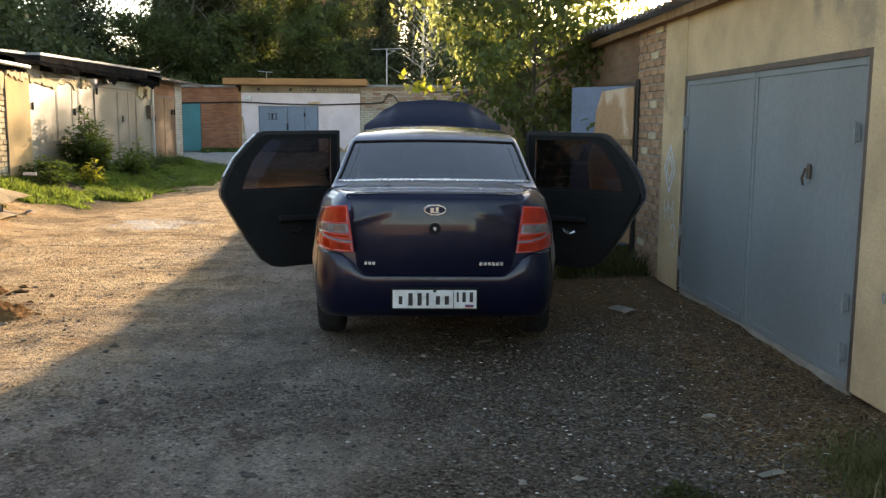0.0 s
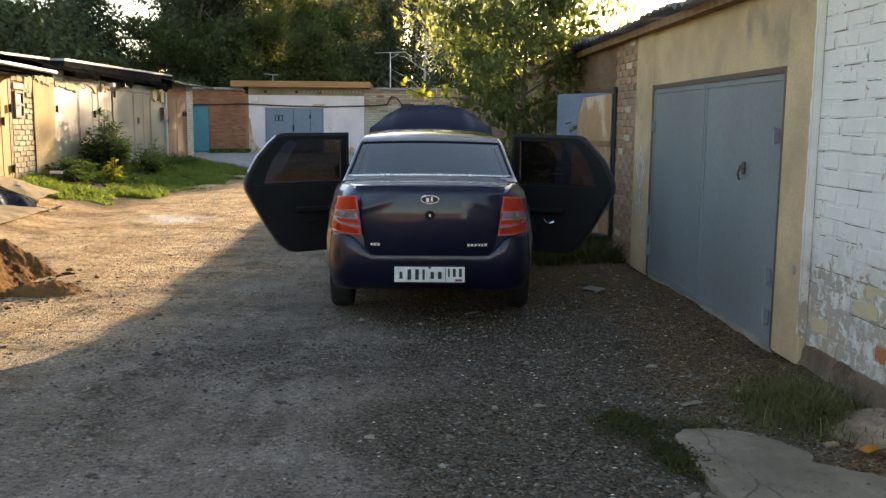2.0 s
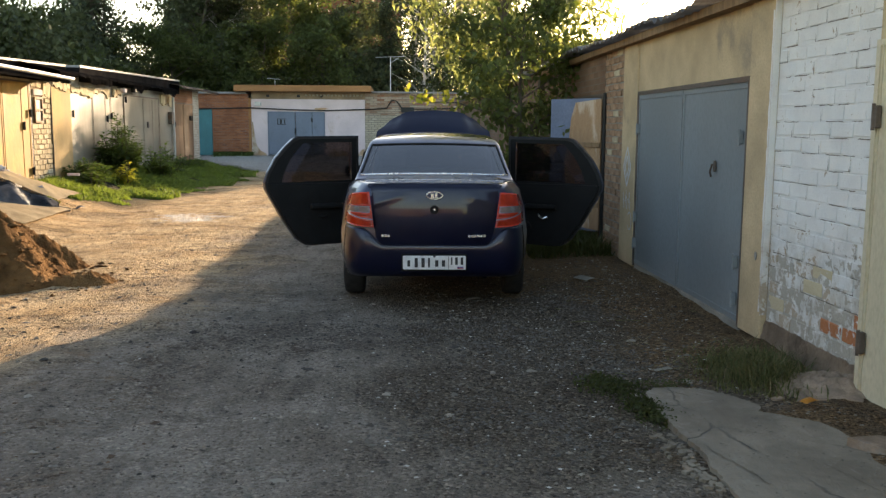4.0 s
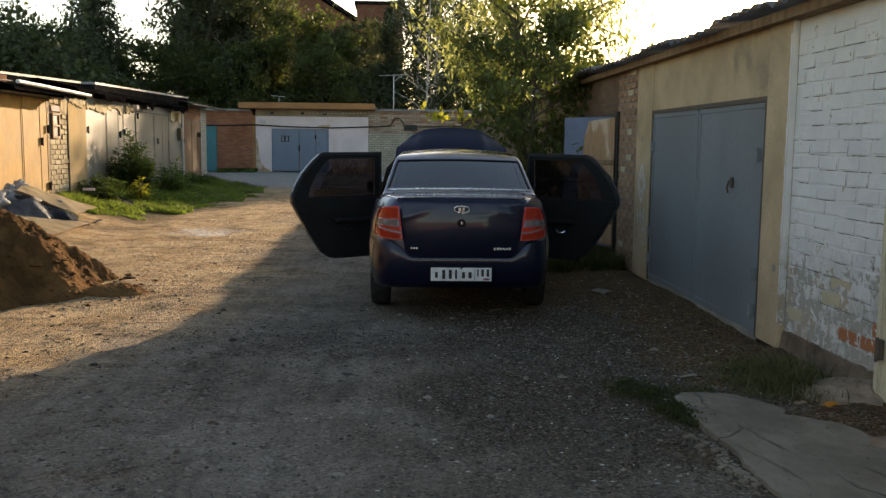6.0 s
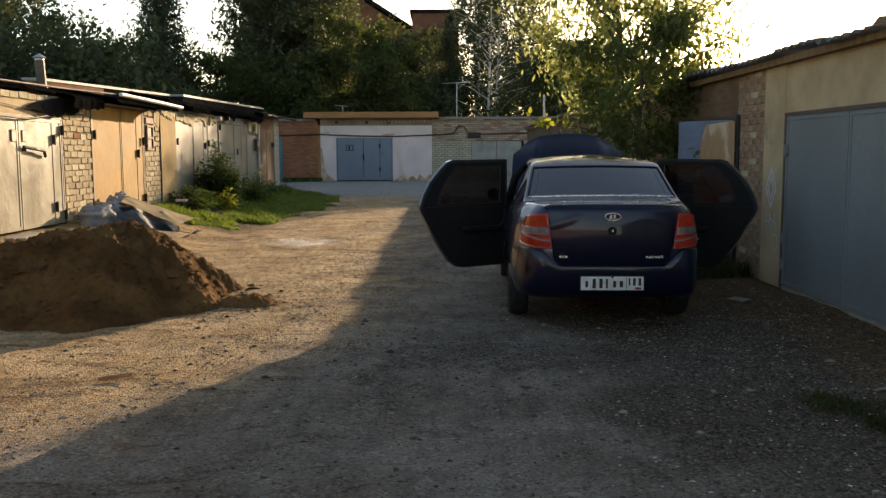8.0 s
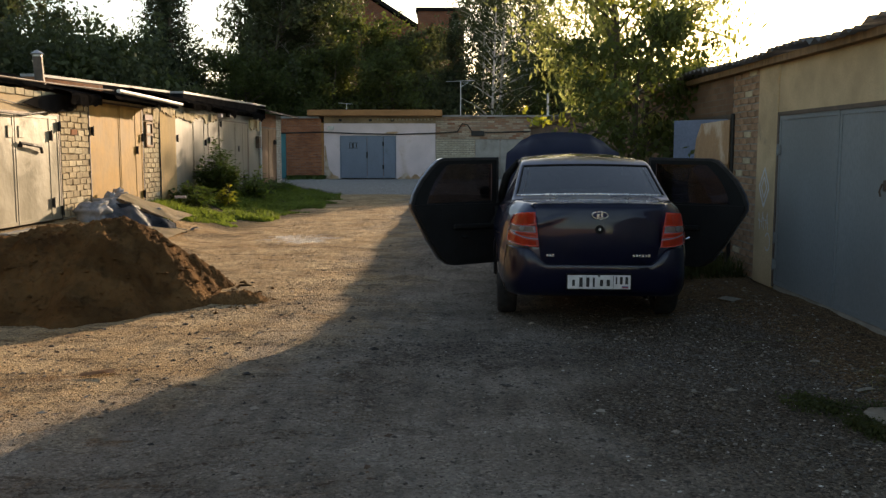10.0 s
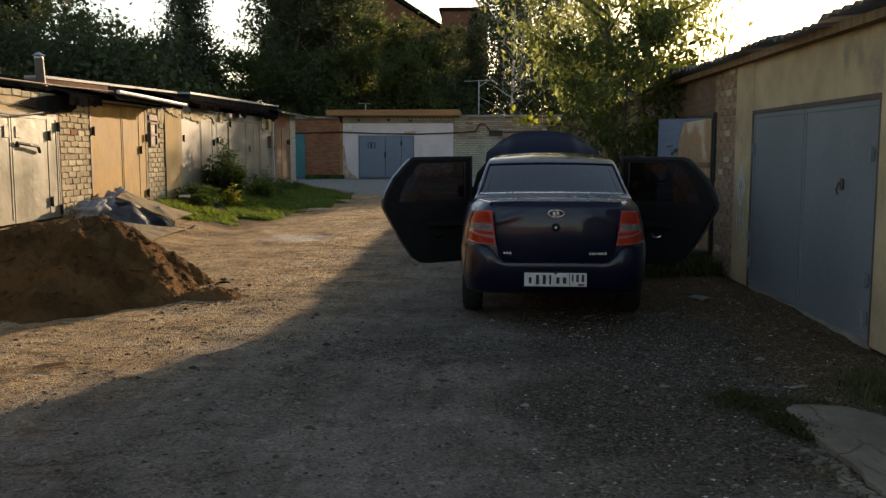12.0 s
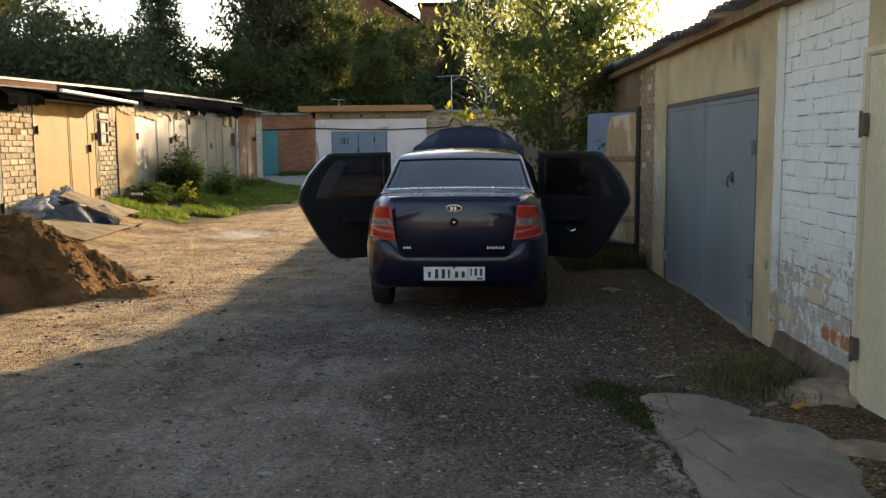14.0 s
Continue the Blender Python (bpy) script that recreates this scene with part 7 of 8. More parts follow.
hz, hr_ = heap_z(gx2, gy2)
hz = hz + hr.normal(0, 0.006, hz.shape) + ground_z(gx2, gy2) - 0.01
a = (np.arange(299)[:, None] * 300 + np.arange(299)[None]).ravel()
inside = (hr_.ravel()[a] < 1.12) | (hz.ravel()[a] > ground_z(gx2, gy2).ravel()[a] - 0.05)
a = a[inside]
heap = link_mesh("sand_mound", raw_mesh("sand_mound", np.stack([gx2.ravel(), gy2.ravel(), hz.ravel()], 1), np.stack([a, a + 1, a + 301, a + 300], 1), True), M_sand)
tagged(heap, "waist-high heap of damp brown sand tipped on the yard", "sand heap")


def stones(name, x, y, s, material, label, squash=0.55, z=None, seed=1, category="gravel"):
    """Many small broken stones in one mesh, each a crooked octahedron."""
    r = np.random.default_rng(seed)
    n = len(x)
    base = np.array([(1, 0, 0), (0, 1, 0), (-1, 0, 0), (0, -1, 0), (0, 0, 1), (0, 0, -1)], float)
    v = base[None] * r.uniform(0.6, 1.3, (n, 6, 1)) + r.normal(0, 0.12, (n, 6, 3))
    c, sn = np.cos(az := r.uniform(0, 6.283, n)), np.sin(az)
    vx, vy = v[..., 0] * c[:, None] - v[..., 1] * sn[:, None], v[..., 0] * sn[:, None] + v[..., 1] * c[:, None]
    stretch = r.uniform(0.7, 1.6, n)[:, None]
    v = np.stack([vx * stretch, vy, v[..., 2] * squash], 2) * np.asarray(s)[:, None, None]
    zz = ground_z(x, y) if z is None else z
    v += np.stack([x, y, zz + np.asarray(s) * squash * 0.35], 1)[:, None]
    f = np.array([(0, 1, 4), (1, 2, 4), (2, 3, 4), (3, 0, 4), (1, 0, 5), (2, 1, 5), (3, 2, 5), (0, 3, 5)])
    faces = (np.arange(n)[:, None, None] * 6 + f).reshape(-1, 3)
    return tagged(link_mesh(name, raw_mesh(name, v.reshape(-1, 3), faces), material), label, category, kind="stuff")


def stone_mat(name, dark, light):
    s = Nodes(name)
    r = s.n("ShaderNodeNewGeometry").outputs["Random Per Island"]
    s.set(Base_Color=s.mix(r, dark, light), Roughness=0.9)
    s.bump(s.noise(120.0), 0.4, 0.004)
    return s.mat


M_stone = stone_mat("grey_gravel", (0.048, 0.040, 0.032), (0.170, 0.148, 0.122))
M_pebble = stone_mat("earth_pebbles", (0.04, 0.032, 0.025), (0.28, 0.23, 0.17))
M_chip = stone_mat("pale_chips", (0.36, 0.32, 0.26), (0.70, 0.66, 0.58))
sr = np.random.default_rng(62)
n = 15000
x, y = sr.uniform(-0.4, 2.3, n), sr.uniform(1.6, 7.2, n)
dens = smooth01(-0.4, 0.7, x) * smooth01(7.2, 5.0, y) * smooth01(1.6, 2.6, y) * smooth01(2.2, 1.3, x) * (0.6 + 0.4 * np.sin(2 * x + 3 * y))
k = sr.random(n) < dens
stones("gravel", x[k], y[k], sr.uniform(0.005, 0.013, k.sum()), M_stone, "dark grey crushed gravel spread over the yard", seed=1)
n = 17000
x, y = sr.uniform(-4.5, 2.3, n), 1.2 + 10 * sr.random(n) ** 1.4
stones("gravel", x, y, sr.exponential(0.0026, n) + 0.0022, M_pebble, "scattered small pebbles and crumbs of earth", seed=2)
n = 420
x, y = sr.normal(0.85, 0.75, n), sr.uniform(1.6, 7.8, n)
k = (x < 2.4)
stones("pale_chips", x[k], y[k], sr.uniform(0.005, 0.012, k.sum()), M_chip, "pale chips of broken plaster and wood on the gravel", 0.35, seed=3, category="chips")
n = 160
x, y = -3.1 + sr.normal(0, 0.22, n), sr.normal(6.8, 0.5, n)
stones("sand_clods", x, y, sr.exponential(0.009, n) + 0.004, M_sand, "clods of damp sand scattered from the heap", seed=4, category="sand")
n = 4500
x, y = sr.uniform(-6, -3.0, n), sr.uniform(5.6, 9, n)
zz, rr_ = heap_z(x, y)
k = rr_ < 1.0
stones("sand_clods", x[k], y[k], sr.exponential(0.008, k.sum()) + 0.004, M_sand, "clods lying on the sand heap", z=zz[k] + ground_z(x[k], y[k]) - 0.012, seed=5, category="sand")
n = 900
x, y = sr.normal(-0.7, 0.65, n), sr.normal(4.5, 0.55, n)
stones("earth_crumbs", x, y, sr.exponential(0.004, n) + 0.003, stone_mat("dark_crumbs", (0.03, 0.026, 0.022), (0.07, 0.06, 0.05)), "dark loosened crumbs of earth in the track", 0.5, seed=6, category="earth")

n = 1500
x, y = sr.uniform(-4.3, -1.2, n), sr.uniform(1.9, 6.2, n)
k = fbm(x * 1.3, y * 2.0, 57) > 0.02 + 0.1 * (y - 4)
stones("earth_crumbs", x[k], y[k], sr.exponential(0.0045, k.sum()) + 0.003, stone_mat("brown_crumbs", (0.045, 0.03, 0.02), (0.17, 0.10, 0.055)), "brown crumbs and leaf scraps on the sandy track", 0.4, seed=7, category="earth")

# larger crumbs and stones trodden into the whole yard
n = 15000
x, y = sr.uniform(-4.6, 2.3, n), 0.9 + 11 * sr.random(n) ** 1.3
k = (fbm(x * 1.1, y * 1.1, 71) + 0.5 * fbm(x * 4, y * 4, 72) > -0.25) & ((x > -1.9) | (sr.random(n) < 0.35))
stones("gravel", x[k], y[k], sr.exponential(0.0034, k.sum()) + 0.0036, stone_mat("trodden_stones", (0.035, 0.028, 0.022), (0.33, 0.285, 0.225)), "stones and dry crumbs trodden into the earth", 0.5, seed=8)

# concrete slab by the cream gate
sl = Nodes("cracked_concrete")
sp = sl.n("ShaderNodeNewGeometry").outputs["Position"]
vo = sl.n("ShaderNodeTexVoronoi", Vector=sl.mix(0.12, sp, sl.n("ShaderNodeTexNoise", Vector=sp, Scale=4.0, Detail=5.0).outputs["Color"]), Scale=1.5)
vo.feature = "DISTANCE_TO_EDGE"
crack = sl.math("MULTIPLY", sl.ramp(vo.outputs["Distance"], 0.012, 0.0), sl.ramp(sl.noise(1.3, 3.0, 0.5, sp), 0.4, 0.6))
scol = sl.mix(sl.ramp(sl.noise(2.5, 6.0, 0.65, sp), 0.3, 0.7), (0.160, 0.128, 0.092), (0.26, 0.215, 0.158))
scol = sl.mix(sl.ramp(sl.noise(60.0, 3.0, 0.7, sp), 0.5, 0.75, 0.0, 0.5), scol, (0.15, 0.14, 0.12))
scol = sl.mix(sl.ramp(sl.noise(0.9, 7.0, 0.7, sp, 0.6), 0.48, 0.64, 0.0, 0.6), scol, (0.125, 0.095, 0.065))
scrape = sl.noise(7.0, 5.0, 0.7, sl.scaled(sp, (1.5, 0.8, 1.0)), 0.8)
scol = sl.mix(sl.ramp(scrape, 0.56, 0.70, 0.0, 0.3), scol, (0.36, 0.32, 0.26))
scol = sl.mix(sl.ramp(scrape, 0.42, 0.30, 0.0, 0.35), scol, (0.10, 0.082, 0.062))
pits = sl.ramp(sl.noise(34.0, 3.0, 0.6, sp), 0.64, 0.72)
scol = sl.mix(sl.math("MULTIPLY", pits, 0.7), scol, (0.06, 0.05, 0.04))
sl.set(Base_Color=sl.mix(crack, scol, (0.05, 0.045, 0.04)), Roughness=0.9)
sl.bump(sl.math("SUBTRACT", sl.math("ADD", sl.noise(25.0, 5.0, 0.7, sp), sl.math("MULTIPLY", scrape, 1.5)), sl.math("MULTIPLY", sl.math("ADD", crack, pits), 2.0)), 0.6, 0.012)
M_slab = sl.mat
slab_o = [(1.355, 2.97), (1.43, 3.07), (1.55, 3.07), (1.72, 3.02), (1.79, 2.92), (1.87, 2.80), (1.90, 2.68), (1.855, 2.63), (1.92, 2.58), (2.0, 2.52), (2.10, 2.44), (2.15, 2.33), (2.22, 2.24), (2.30, 2.10), (2.36, 1.95), (2.42, 1.6), (2.46, -1.2), (1.45, -1.2), (1.40, 0.6), (1.34, 1.3), (1.34, 1.88), (1.37, 2.02), (1.36, 2.14), (1.335, 2.38), (1.335, 2.6)]
sl_r = np.random.default_rng(64)
rim = []
for (x0, y0), (x1, y1) in zip(slab_o, slab_o[1:] + slab_o[:1]):
    steps = max(2, int(math.hypot(x1 - x0, y1 - y0) / 0.03))
    for k in range(steps):
        t = k / steps
        rim.append((x0 + (x1 - x0) * t + sl_r.normal(0, 0.005), y0 + (y1 - y0) * t + sl_r.normal(0, 0.005)))
bm = bmesh.new()
bm.faces.new([bm.verts.new((x, y, 0.020)) for x, y in rim])
ext = bmesh.ops.extrude_face_region(bm, geom=bm.faces[:])
bmesh.ops.translate(bm, verts=[v for v in ext["geom"] if isinstance(v, bmesh.types.BMVert)], vec=(0, 0, -0.09))
bmesh.ops.triangulate(bm, faces=[f for f in bm.faces if len(f.verts) > 4])
slab = tagged(part("concrete_slab", bm, M_slab), "broken grey concrete slab before the cream gate", "slab", kind="structure")


def slab_crack(points, w):
    """A dark open crack running over the slab."""
    bm = bmesh.new()
    prev = None
    for k, (x, y) in enumerate(points):
        ww = w * (0.5 + sl_r.random()) * (0.3 if k in (0, len(points) - 1) else 1.0)
        row = [bm.verts.new((x - ww, y - ww * 0.4, 0.0235)), bm.verts.new((x + ww, y + ww * 0.4, 0.0235))]
        if prev:
            bm.faces.new((prev[0], prev[1], row[1], row[0]))
        prev = row
    part("crack", bm, M_mortar_dark, slab, "dark open crack")


def jagged(a, b, n, wob):
    return [(a[0] + (b[0] - a[0]) * k / n + sl_r.normal(0, wob), a[1] + (b[1] - a[1]) * k / n + sl_r.normal(0, wob)) for k in range(n + 1)]


slab_crack(jagged((1.40, 2.12), (1.52, 1.66), 12, 0.006), 0.005)
slab_crack(jagged((1.47, 3.06), (1.56, 2.90), 7, 0.006), 0.004)
slab_crack(jagged((1.64, 3.03), (1.72, 2.93), 5, 0.005), 0.003)
slab_crack(jagged((1.90, 2.64), (1.62, 2.60), 9, 0.007), 0.0025)
slab_crack(jagged((1.85, 1.9), (2.05, 1.2), 12, 0.008), 0.003)
frag = np.random.default_rng(63)
M_rubble = surf("fallen_render", (0.29, 0.21, 0.15), 0.3, 9.0, 70, 0.95, bump=0.8, stain=(0.30, 0.27, 0.23), stain_at=(0.55, 0.65))
for gx_ in np.arange(1.215, 1.335, 0.031):
    for gy_ in np.arange(1.64, 2.37, 0.034):
        if frag.random() < 0.22 or (gx_ < 1.24 and frag.random() < 0.5):
            continue
        px, py = gx_ + frag.normal(0, 0.006), gy_ + frag.normal(0, 0.007)
        size = frag.uniform(0.011, 0.021)
        m_ = int(frag.integers(4, 7))
        bm = prism(bmesh.new(), [(size * frag.uniform(0.75, 1.25) * math.cos(6.283 * q / m_ + gx_ * 40), size * frag.uniform(0.75, 1.25) * math.sin(6.283 * q / m_ + gx_ * 40)) for q in range(m_)], 0.02, pose(px, py, gz(px, py) + 0.012, -90 + frag.normal(0, 5), frag.normal(0, 5), frag.uniform(0, 360)))
        tagged(part("concrete_fragment", bm, M_slab), "small flake broken off the concrete slab", "rubble", "slab fragments")
for px, py, s in ((2.36, 2.93, 0.08), (2.30, 2.84, 0.06), (2.18, 2.80, 0.05), (2.26, 2.76, 0.04), (2.22, 3.02, 0.07), (2.40, 3.12, 0.08), (2.05, 2.85, 0.05), (2.42, 2.75, 0.07)):
    bm = bmesh.new()
    prism(bm, [(s * frag.uniform(0.6, 1.2) * math.cos(a_), 0.7 * s * frag.uniform(0.6, 1.2) * math.sin(a_)) for a_ in (0.1, 0.8, 1.6, 2.2, 3.0, 3.7, 4.1, 5.3)], 0.022, pose(px, py, gz(px, py) + 0.008, -86, 3, 40 * s * 100))
    tagged(part("rubble_piece", bm, M_rubble), "piece of fallen plaster below the brick pier", "rubble", "fallen plaster")


# low mound of crumbled render and earth under the brick pier
mx_, my_ = np.meshgrid(np.linspace(1.98, 2.53, 44), np.linspace(2.70, 3.30, 48))
md = np.hypot((mx_ - 2.44) / 0.34, (my_ - 3.0) / 0.27)
mz = 0.065 * np.clip(1 - md, 0, 1) ** 0.9 + 0.045 * fbm(mx_ * 9, my_ * 9, 77) * np.clip(1.1 - md, 0, 1) + 0.06 * np.abs(fbm(mx_ * 22, my_ * 22, 78)) * np.clip(1.1 - md, 0, 1)
mz = mz - 0.012 * (md > 0.97) + ground_z(mx_, my_)
a = (np.arange(47)[:, None] * 44 + np.arange(43)[None]).ravel()
a = a[md.ravel()[a] < 1.08]
tagged(link_mesh("rubble_mound", raw_mesh("rubble_mound", np.stack([mx_.ravel(), my_.ravel(), mz.ravel()], 1), np.stack([a, a + 1, a + 45, a + 44], 1), True), M_rubble), "low heap of crumbled render under the brick pier", "rubble")
bm = prism(bmesh.new(), [(-0.26, -0.05), (-0.10, -0.10), (0.12, -0.12), (0.30, -0.06), (0.28, 0.08), (0.05, 0.12), (-0.15, 0.09)], 0.05, pose(2.30, 1.98, 0.052, -91, 2, -38))
tagged(part("concrete_fragment", bm, M_rubble), "broken brown slab of render beside the concrete", "rubble", "slab fragments")


def litter(name, x, y, w, l, turn, material, label, lift=0.012, curl=0.3):
    bm = patch(bmesh.new(), (-w / 2, -l / 2, 0), (w / 2, -l / 2, 0.01), (w / 2 * 0.8, l / 2, 0.015), (-w / 2, l / 2, 0), 5, 5, (0, 0, curl * min(w, l) * 0.4))
    thicken(bm, 0.002)
    ob = part(name, bm, material)
    ob.matrix_world = pose(x, y, gz(x, y) + lift, 0, 0, turn)
    return tagged(ob, label, "litter")


M_paper = surf("dirty_paper", (0.40, 0.37, 0.31), 0.15, 6, 80, 0.9, bump=0.4)
litter("paper_scrap", 1.81, 6.82, 0.13, 0.2, 30, M_paper, "crumpled pale paper scrap on the ground")
litter("paper_scrap", 1.62, 3.54, 0.12, 0.04, 12, M_paper, "strip of pale paper on the gravel")
litter("paper_scrap", 1.2, 7.9, 0.16, 0.07, 5, M_paper, "pale scrap beside the car")
litter("paper_scrap", 0.62, 5.9, 0.12, 0.05, 10, M_paper, "pale scrap under the car's tail")
litter("orange_wrapper", 2.15, 2.68, 0.085, 0.055, 20, plain("orange_foil", (0.75, 0.30, 0.02), 0.35), "crumpled orange foil wrapper on the soil", 0.02, 0.5)
litter("rust_rag", -3.25, 3.85, 0.22, 0.10, 20, M_rust_gate, "brown rag trodden into the sand", 0.01, 0.2)
for k in range(14):
    px, py = frag.uniform(1.3, 2.4), frag.uniform(3.2, 6.6)
    a_ = frag.uniform(0, 3.14)
    ln = frag.uniform(0.05, 0.22)
    bm = tube(bmesh.new(), [(0, 0, 0), (ln * 0.5 * math.cos(a_), ln * 0.5 * math.sin(a_), 0.006), (ln * math.cos(a_), ln * math.sin(a_), 0)], 0.0028, 4)
    ob = part("dry_stalk", bm, M_dry_grass)
    ob.location = (px, py, gz(px, py) + 0.004)
    tagged(ob, "dry grass stalk lying on the gravel", "stalk", "stalks")

# bags and covering sheets beyond the heap
M_bag = surf("woven_white_bag", (0.29, 0.295, 0.31), 0.25, 8, 160, 0.75, bump=0.5, stain=(0.25, 0.22, 0.18))
M_film = surf("grey_plastic_film", (0.14, 0.145, 0.16), 0.3, 6, 60, 0.4, bump=0.6, stain=(0.30, 0.30, 0.31), stain_at=(0.56, 0.66), stain_scale=5.0, shine=0.5)
M_black_film = plain("black_film", (0.012, 0.012, 0.013), 0.3)
M_sheet = surf("beige_hardboard", (0.56, 0.45, 0.29), 0.15, 3, 60, 0.75, bump=0.3, stain=(0.34, 0.26, 0.16))


def bag(x, y, z, l, w, h, turn, seed, lean=0):
    bm = bmesh.new()
    bmesh.ops.create_uvsphere(bm, u_segments=40, v_segments=26, radius=1.0)
    r = np.random.default_rng(seed)
    ph = r.uniform(0, 6, 4)
    for v in bm.verts:
        p = v.co.copy()
        k = 1 + 0.10 * math.sin(5 * p.x + ph[0]) * math.sin(4 * p.y + ph[1]) + 0.07 * math.sin(9 * p.z + ph[2] + 4 * p.x)
        k += 0.30 * float(fbm(2.6 * p.x + 9 + seed, 2.6 * p.y + 2.2 * p.z + 9, 31)) - 0.24 * abs(float(fbm(4.5 * p.x + 3 * p.z + 20, 4.5 * p.y + 20 + seed, 32)))
        q = Vector([math.copysign(abs(c) ** 0.7, c) for c in p]) * k
        pinch = 1 - 0.35 * max(0, q.x - 0.6)
        v.co = Vector((q.x * l / 2, q.y * w / 2 * pinch, max(q.z * pinch, -0.8) * h / 2))
    ob = part("sack", bm, M_bag, smooth=True)
    ob.matrix_world = pose(x, y, z, 0, lean, turn)
    return tagged(ob, "white woven sack, filled and slumped", "sack", "sacks")


bag(-6.42, 11.80, gz(-6.4, 11.8) + 0.12, 0.56, 0.40, 0.34, 70, 1, -14)
bag(-6.42, 12.45, gz(-6.4, 12.45) + 0.13, 0.62, 0.44, 0.38, 80, 3, 8)
bag(-6.40, 13.05, gz(-6.4, 13.05) + 0.13, 0.58, 0.44, 0.38, 95, 5, -10)
bag(-6.60, 13.30, gz(-6.6, 13.3) + 0.27, 0.28, 0.17, 0.17, 40, 6, -62)
bag(-6.58, 12.92, gz(-6.58, 12.92) + 0.25, 0.26, 0.16, 0.16, 75, 7, -58)
bag(-5.95, 12.95, gz(-5.95, 12.95) + 0.08, 0.55, 0.40, 0.24, 20, 4, 0)


def draped(name, corners, material, label, category, wob, thick, bulge, n=26):
    """A stiff or limp sheet laid over the sacks, wrinkled along its length."""
    bm = patch(bmesh.new(), *corners, n, n, (0, 0, bulge))
    for v in bm.verts:
        x, y = v.co.x, v.co.y
        v.co.z += wob * (math.sin(9 * x + 5 * y) + 0.6 * math.sin(17 * y + 3 * x) + 2.2 * float(fbm(x * 5 + 40, y * 5, 23)))
        v.co.x += 0.8 * wob * float(fbm(x * 7 + 40, y * 7, 24))
    thicken(bm, thick)
    bmesh.ops.recalc_face_normals(bm, faces=bm.faces[:])
    return tagged(part(name, bm, material, smooth=thick < 0.01), label, category)


draped("grey_film", ((-6.30, 11.98, 0.65), (-5.72, 12.42, 0.40), (-5.62, 12.16, 0.12), (-6.30, 11.66, 0.30)), M_film, "crumpled grey plastic film over the sacks", "film", 0.028, 0.005, 0.05)
draped("black_tarpaulin", ((-6.22, 12.22, 0.65), (-5.44, 12.76, 0.25), (-5.36, 12.52, 0.08), (-5.92, 12.12, 0.34)), M_black_film, "black plastic sheet thrown over the sacks", "tarpaulin", 0.022, 0.006, 0.03)
draped("beige_board", ((-6.36, 13.1, 0.72), (-6.20, 12.28, 0.70), (-5.46, 12.80, 0.28), (-5.42, 13.75, 0.31)), M_sheet, "warped beige board leaning over the sacks", "board", 0.007, 0.012, 0.05)
draped("white_film", ((-5.58, 12.62, 0.20), (-5.28, 12.80, 0.16), (-5.24, 12.66, 0.03), (-5.50, 12.48, 0.05)), M_bag, "scrap of pale film hanging below the board", "film", 0.02, 0.004, 0.02, 12)
draped("flat_board", ((-6.15, 12.80, gz(-6.15, 12.8) + 0.03), (-6.10, 10.95, gz(-6.1, 10.95) + 0.03), (-5.20, 10.85, gz(-5.2, 10.85) + 0.04), (-5.26, 12.88, gz(-5.26, 12.88) + 0.04)), M_sheet, "flat beige board lying on the ground", "board", 0.004, 0.012, 0.0)
litter("film_scrap", -5.25, 13.2, 0.16, 0.12, 40, M_bag, "scrap of white film beside the sheets", 0.02, 0.8)
tagged(part("white_batten", boxes((-6.42, -6.2, 15.9, 15.96, gz(-6.3, 15.9) + 0.15, gz(-6.3, 15.9) + 0.2), bevel=0.006), M_white_wall), "white painted batten by the rendered pier", "batten")
for k in range(5):
    ob = part("stacked_brick", boxes((-0.06, 0.06, -0.125, 0.125, 0, 0.088), bevel=0.006), M_tan_brick if k % 2 else M_concrete)
    ob.matrix_world = pose(-6.35 + 0.14 * (k % 2), 9.0 + 0.27 * (k // 2), gz(-6.35, 9.1) + 0.002 + (0.0), 0, 0, 4 * k)
    tagged(ob, "loose brick lying at the foot of the ivory gate", "brick", "loose bricks")


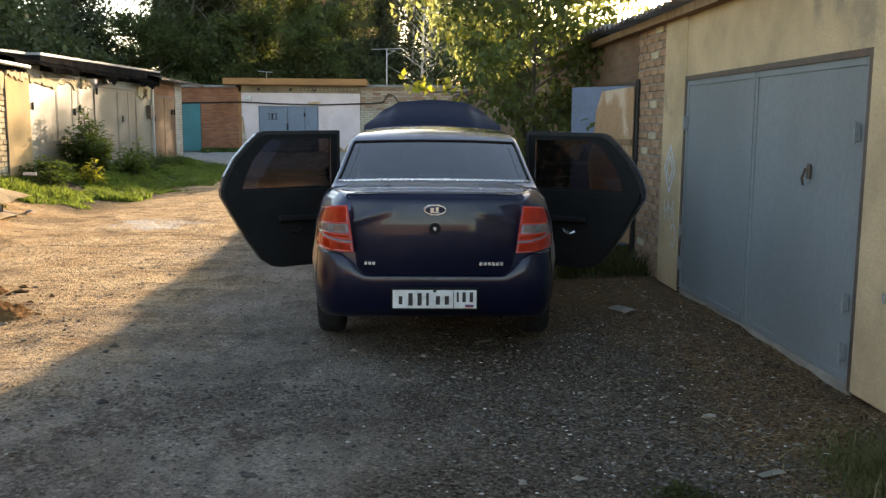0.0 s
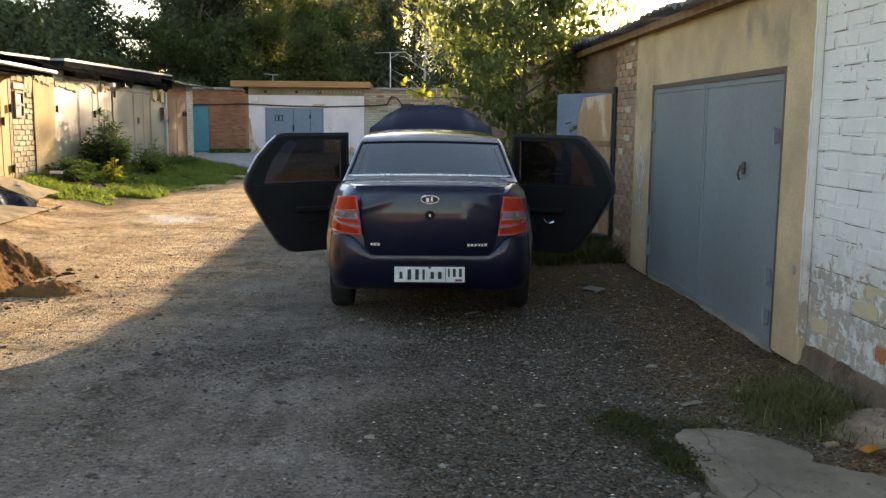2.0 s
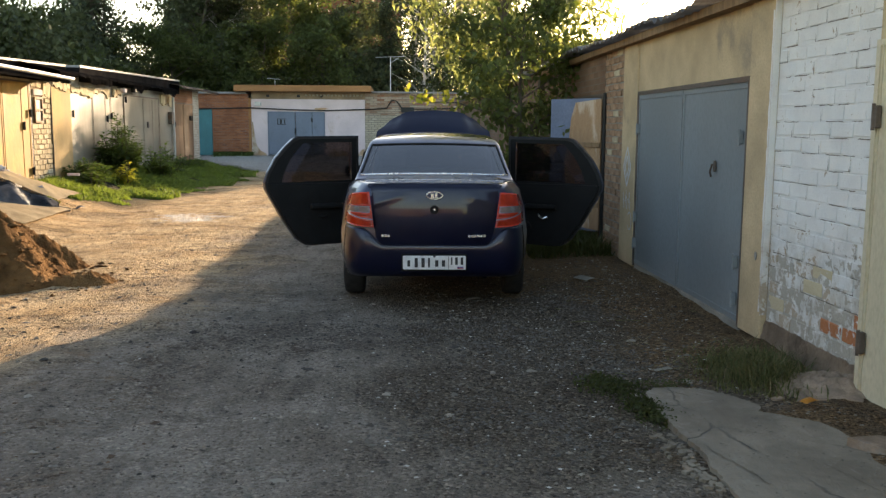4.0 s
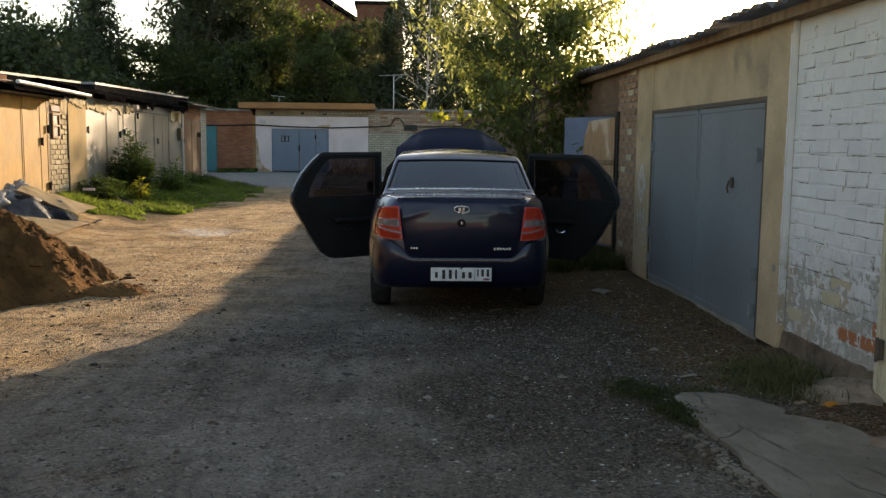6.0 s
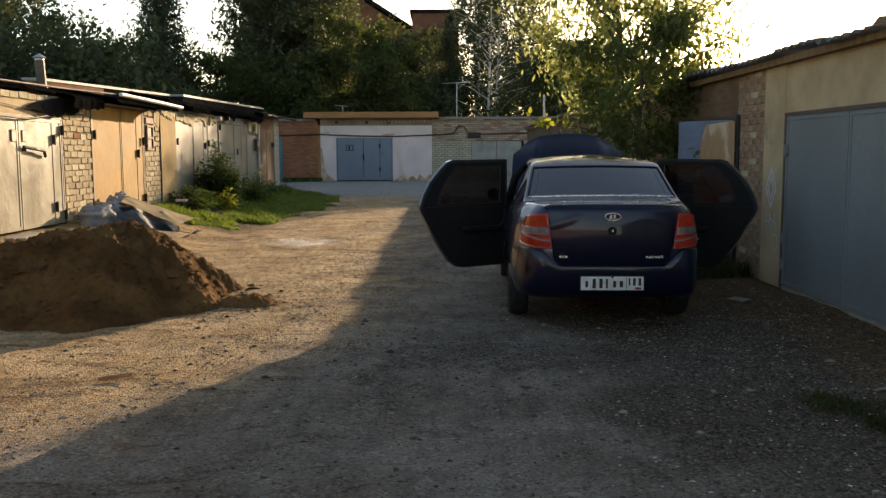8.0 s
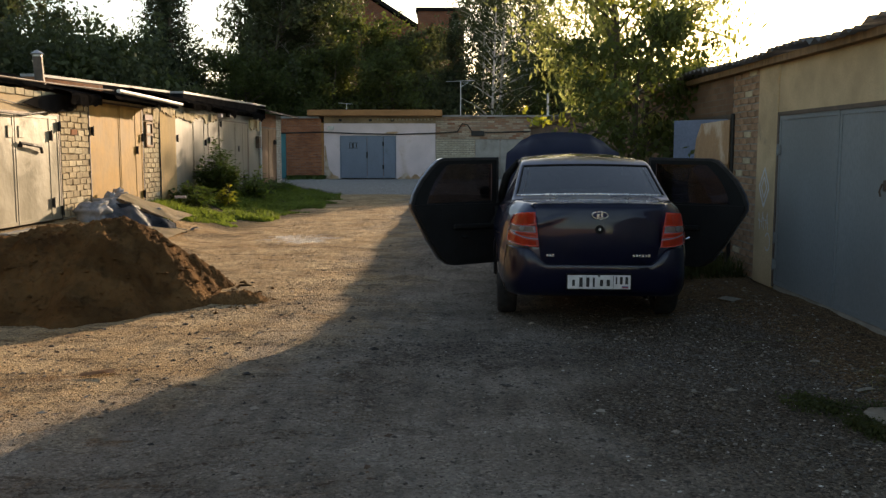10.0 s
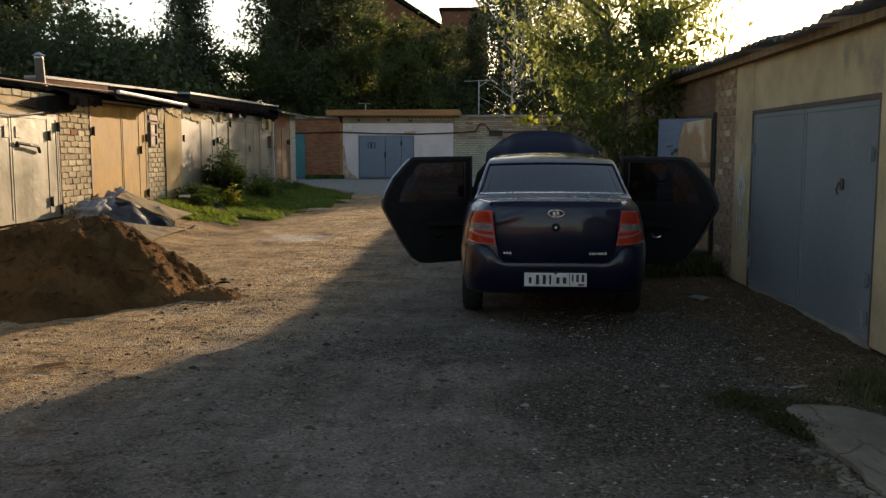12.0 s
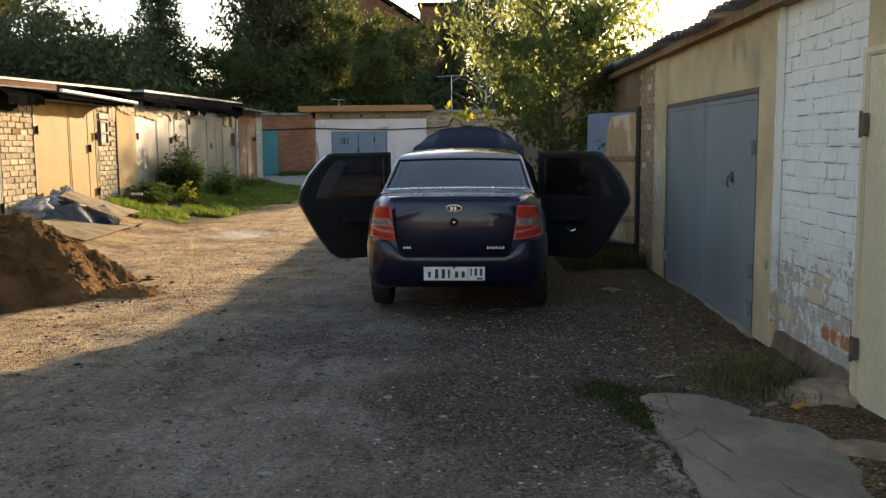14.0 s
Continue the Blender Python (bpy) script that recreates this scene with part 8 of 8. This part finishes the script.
# ---- bricks of the piers, laid one by one ----
lay_bricks(east, RX, 2.87, 4.17, 0.175, 2.36, -1, white_pick, seed=2, proud=-0.026, joint=0.009, rough_=1.5)
lay_bricks(east, RX, 8.23, 9.19, 0.02, 2.36, -1, lambda y, z, r: M_pier_brick if r.random() < 0.92 else M_tan_brick, l=0.25, h=0.065, seed=3)
lay_bricks(west, LX, 11.64, 12.72, 0.34, 2.24, 1, lambda y, z, r: M_red_brick if (abs(y - 12.05) < 0.13 and abs(z - 1.74) < 0.048) else (M_lime_brick if r.random() < 0.85 else M_tan_brick), seed=4, rough_=2.2, joint=0.008)
lay_bricks(west, LX, 15.32, 16.24, 0.34, 2.24, 1, lambda y, z, r: M_lime_brick if r.random() < 0.85 else M_tan_brick, seed=5, rough_=2.2, joint=0.008, skip=lambda y, z: abs(y - 15.62) < 0.24 and abs(z - 1.8) < 0.32)
lay_bricks(west, LX + 0.02, 8.3, 11.5, 2.2, 2.29, 1, lambda y, z, r: M_tan_brick, seed=6)

# dark cracks along the joints where the whitewash has opened
cr = np.random.default_rng(83)
bm = bmesh.new()
for row_ in range(3, 22):
    zj = 0.175 + row_ * 0.097 - 0.0045
    for k in range(6):
        yj = 2.88 + 0.259 * k + (0.0 if row_ % 2 else -0.13)
        if cr.random() < 0.55:
            ya, yb = max(yj + cr.uniform(-0.03, 0.08), 2.875), min(yj + cr.uniform(0.12, 0.27), 4.165)
            pts = [(y_, zj + cr.normal(0, 0.0012)) for y_ in np.linspace(ya, yb, 7)]
            thick_ = [cr.uniform(0.0008, 0.0032) for _ in pts]
            for (y0_, z0_), (y1_, z1_), h0, h1 in zip(pts, pts[1:], thick_, thick_[1:]):
                if yb - ya > 0.04:
                    bm.faces.new([bm.verts.new((0, y_, z_)) for y_, z_ in ((y0_, z0_ - h0), (y1_, z1_ - h1), (y1_, z1_ + h1), (y0_, z0_ + h0))])
        if cr.random() < 0.42 and 2.88 < yj < 4.15:
            h_, w_ = cr.uniform(0.025, 0.088), cr.uniform(0.0012, 0.0038)
            bm.faces.new([bm.verts.new((0, yj + dy_, zj + dz_)) for dy_, dz_ in ((-w_, 0.0), (w_, 0.0), (w_ * 0.4, h_), (-w_ * 0.6, h_))])
bmesh.ops.translate(bm, verts=bm.verts[:], vec=(RX + 0.0185, 0, 0))
tagged(part("paint_cracks", bm, M_mortar_dark, east), "dark cracks in the joints of the whitewashed bricks", kind="stuff")
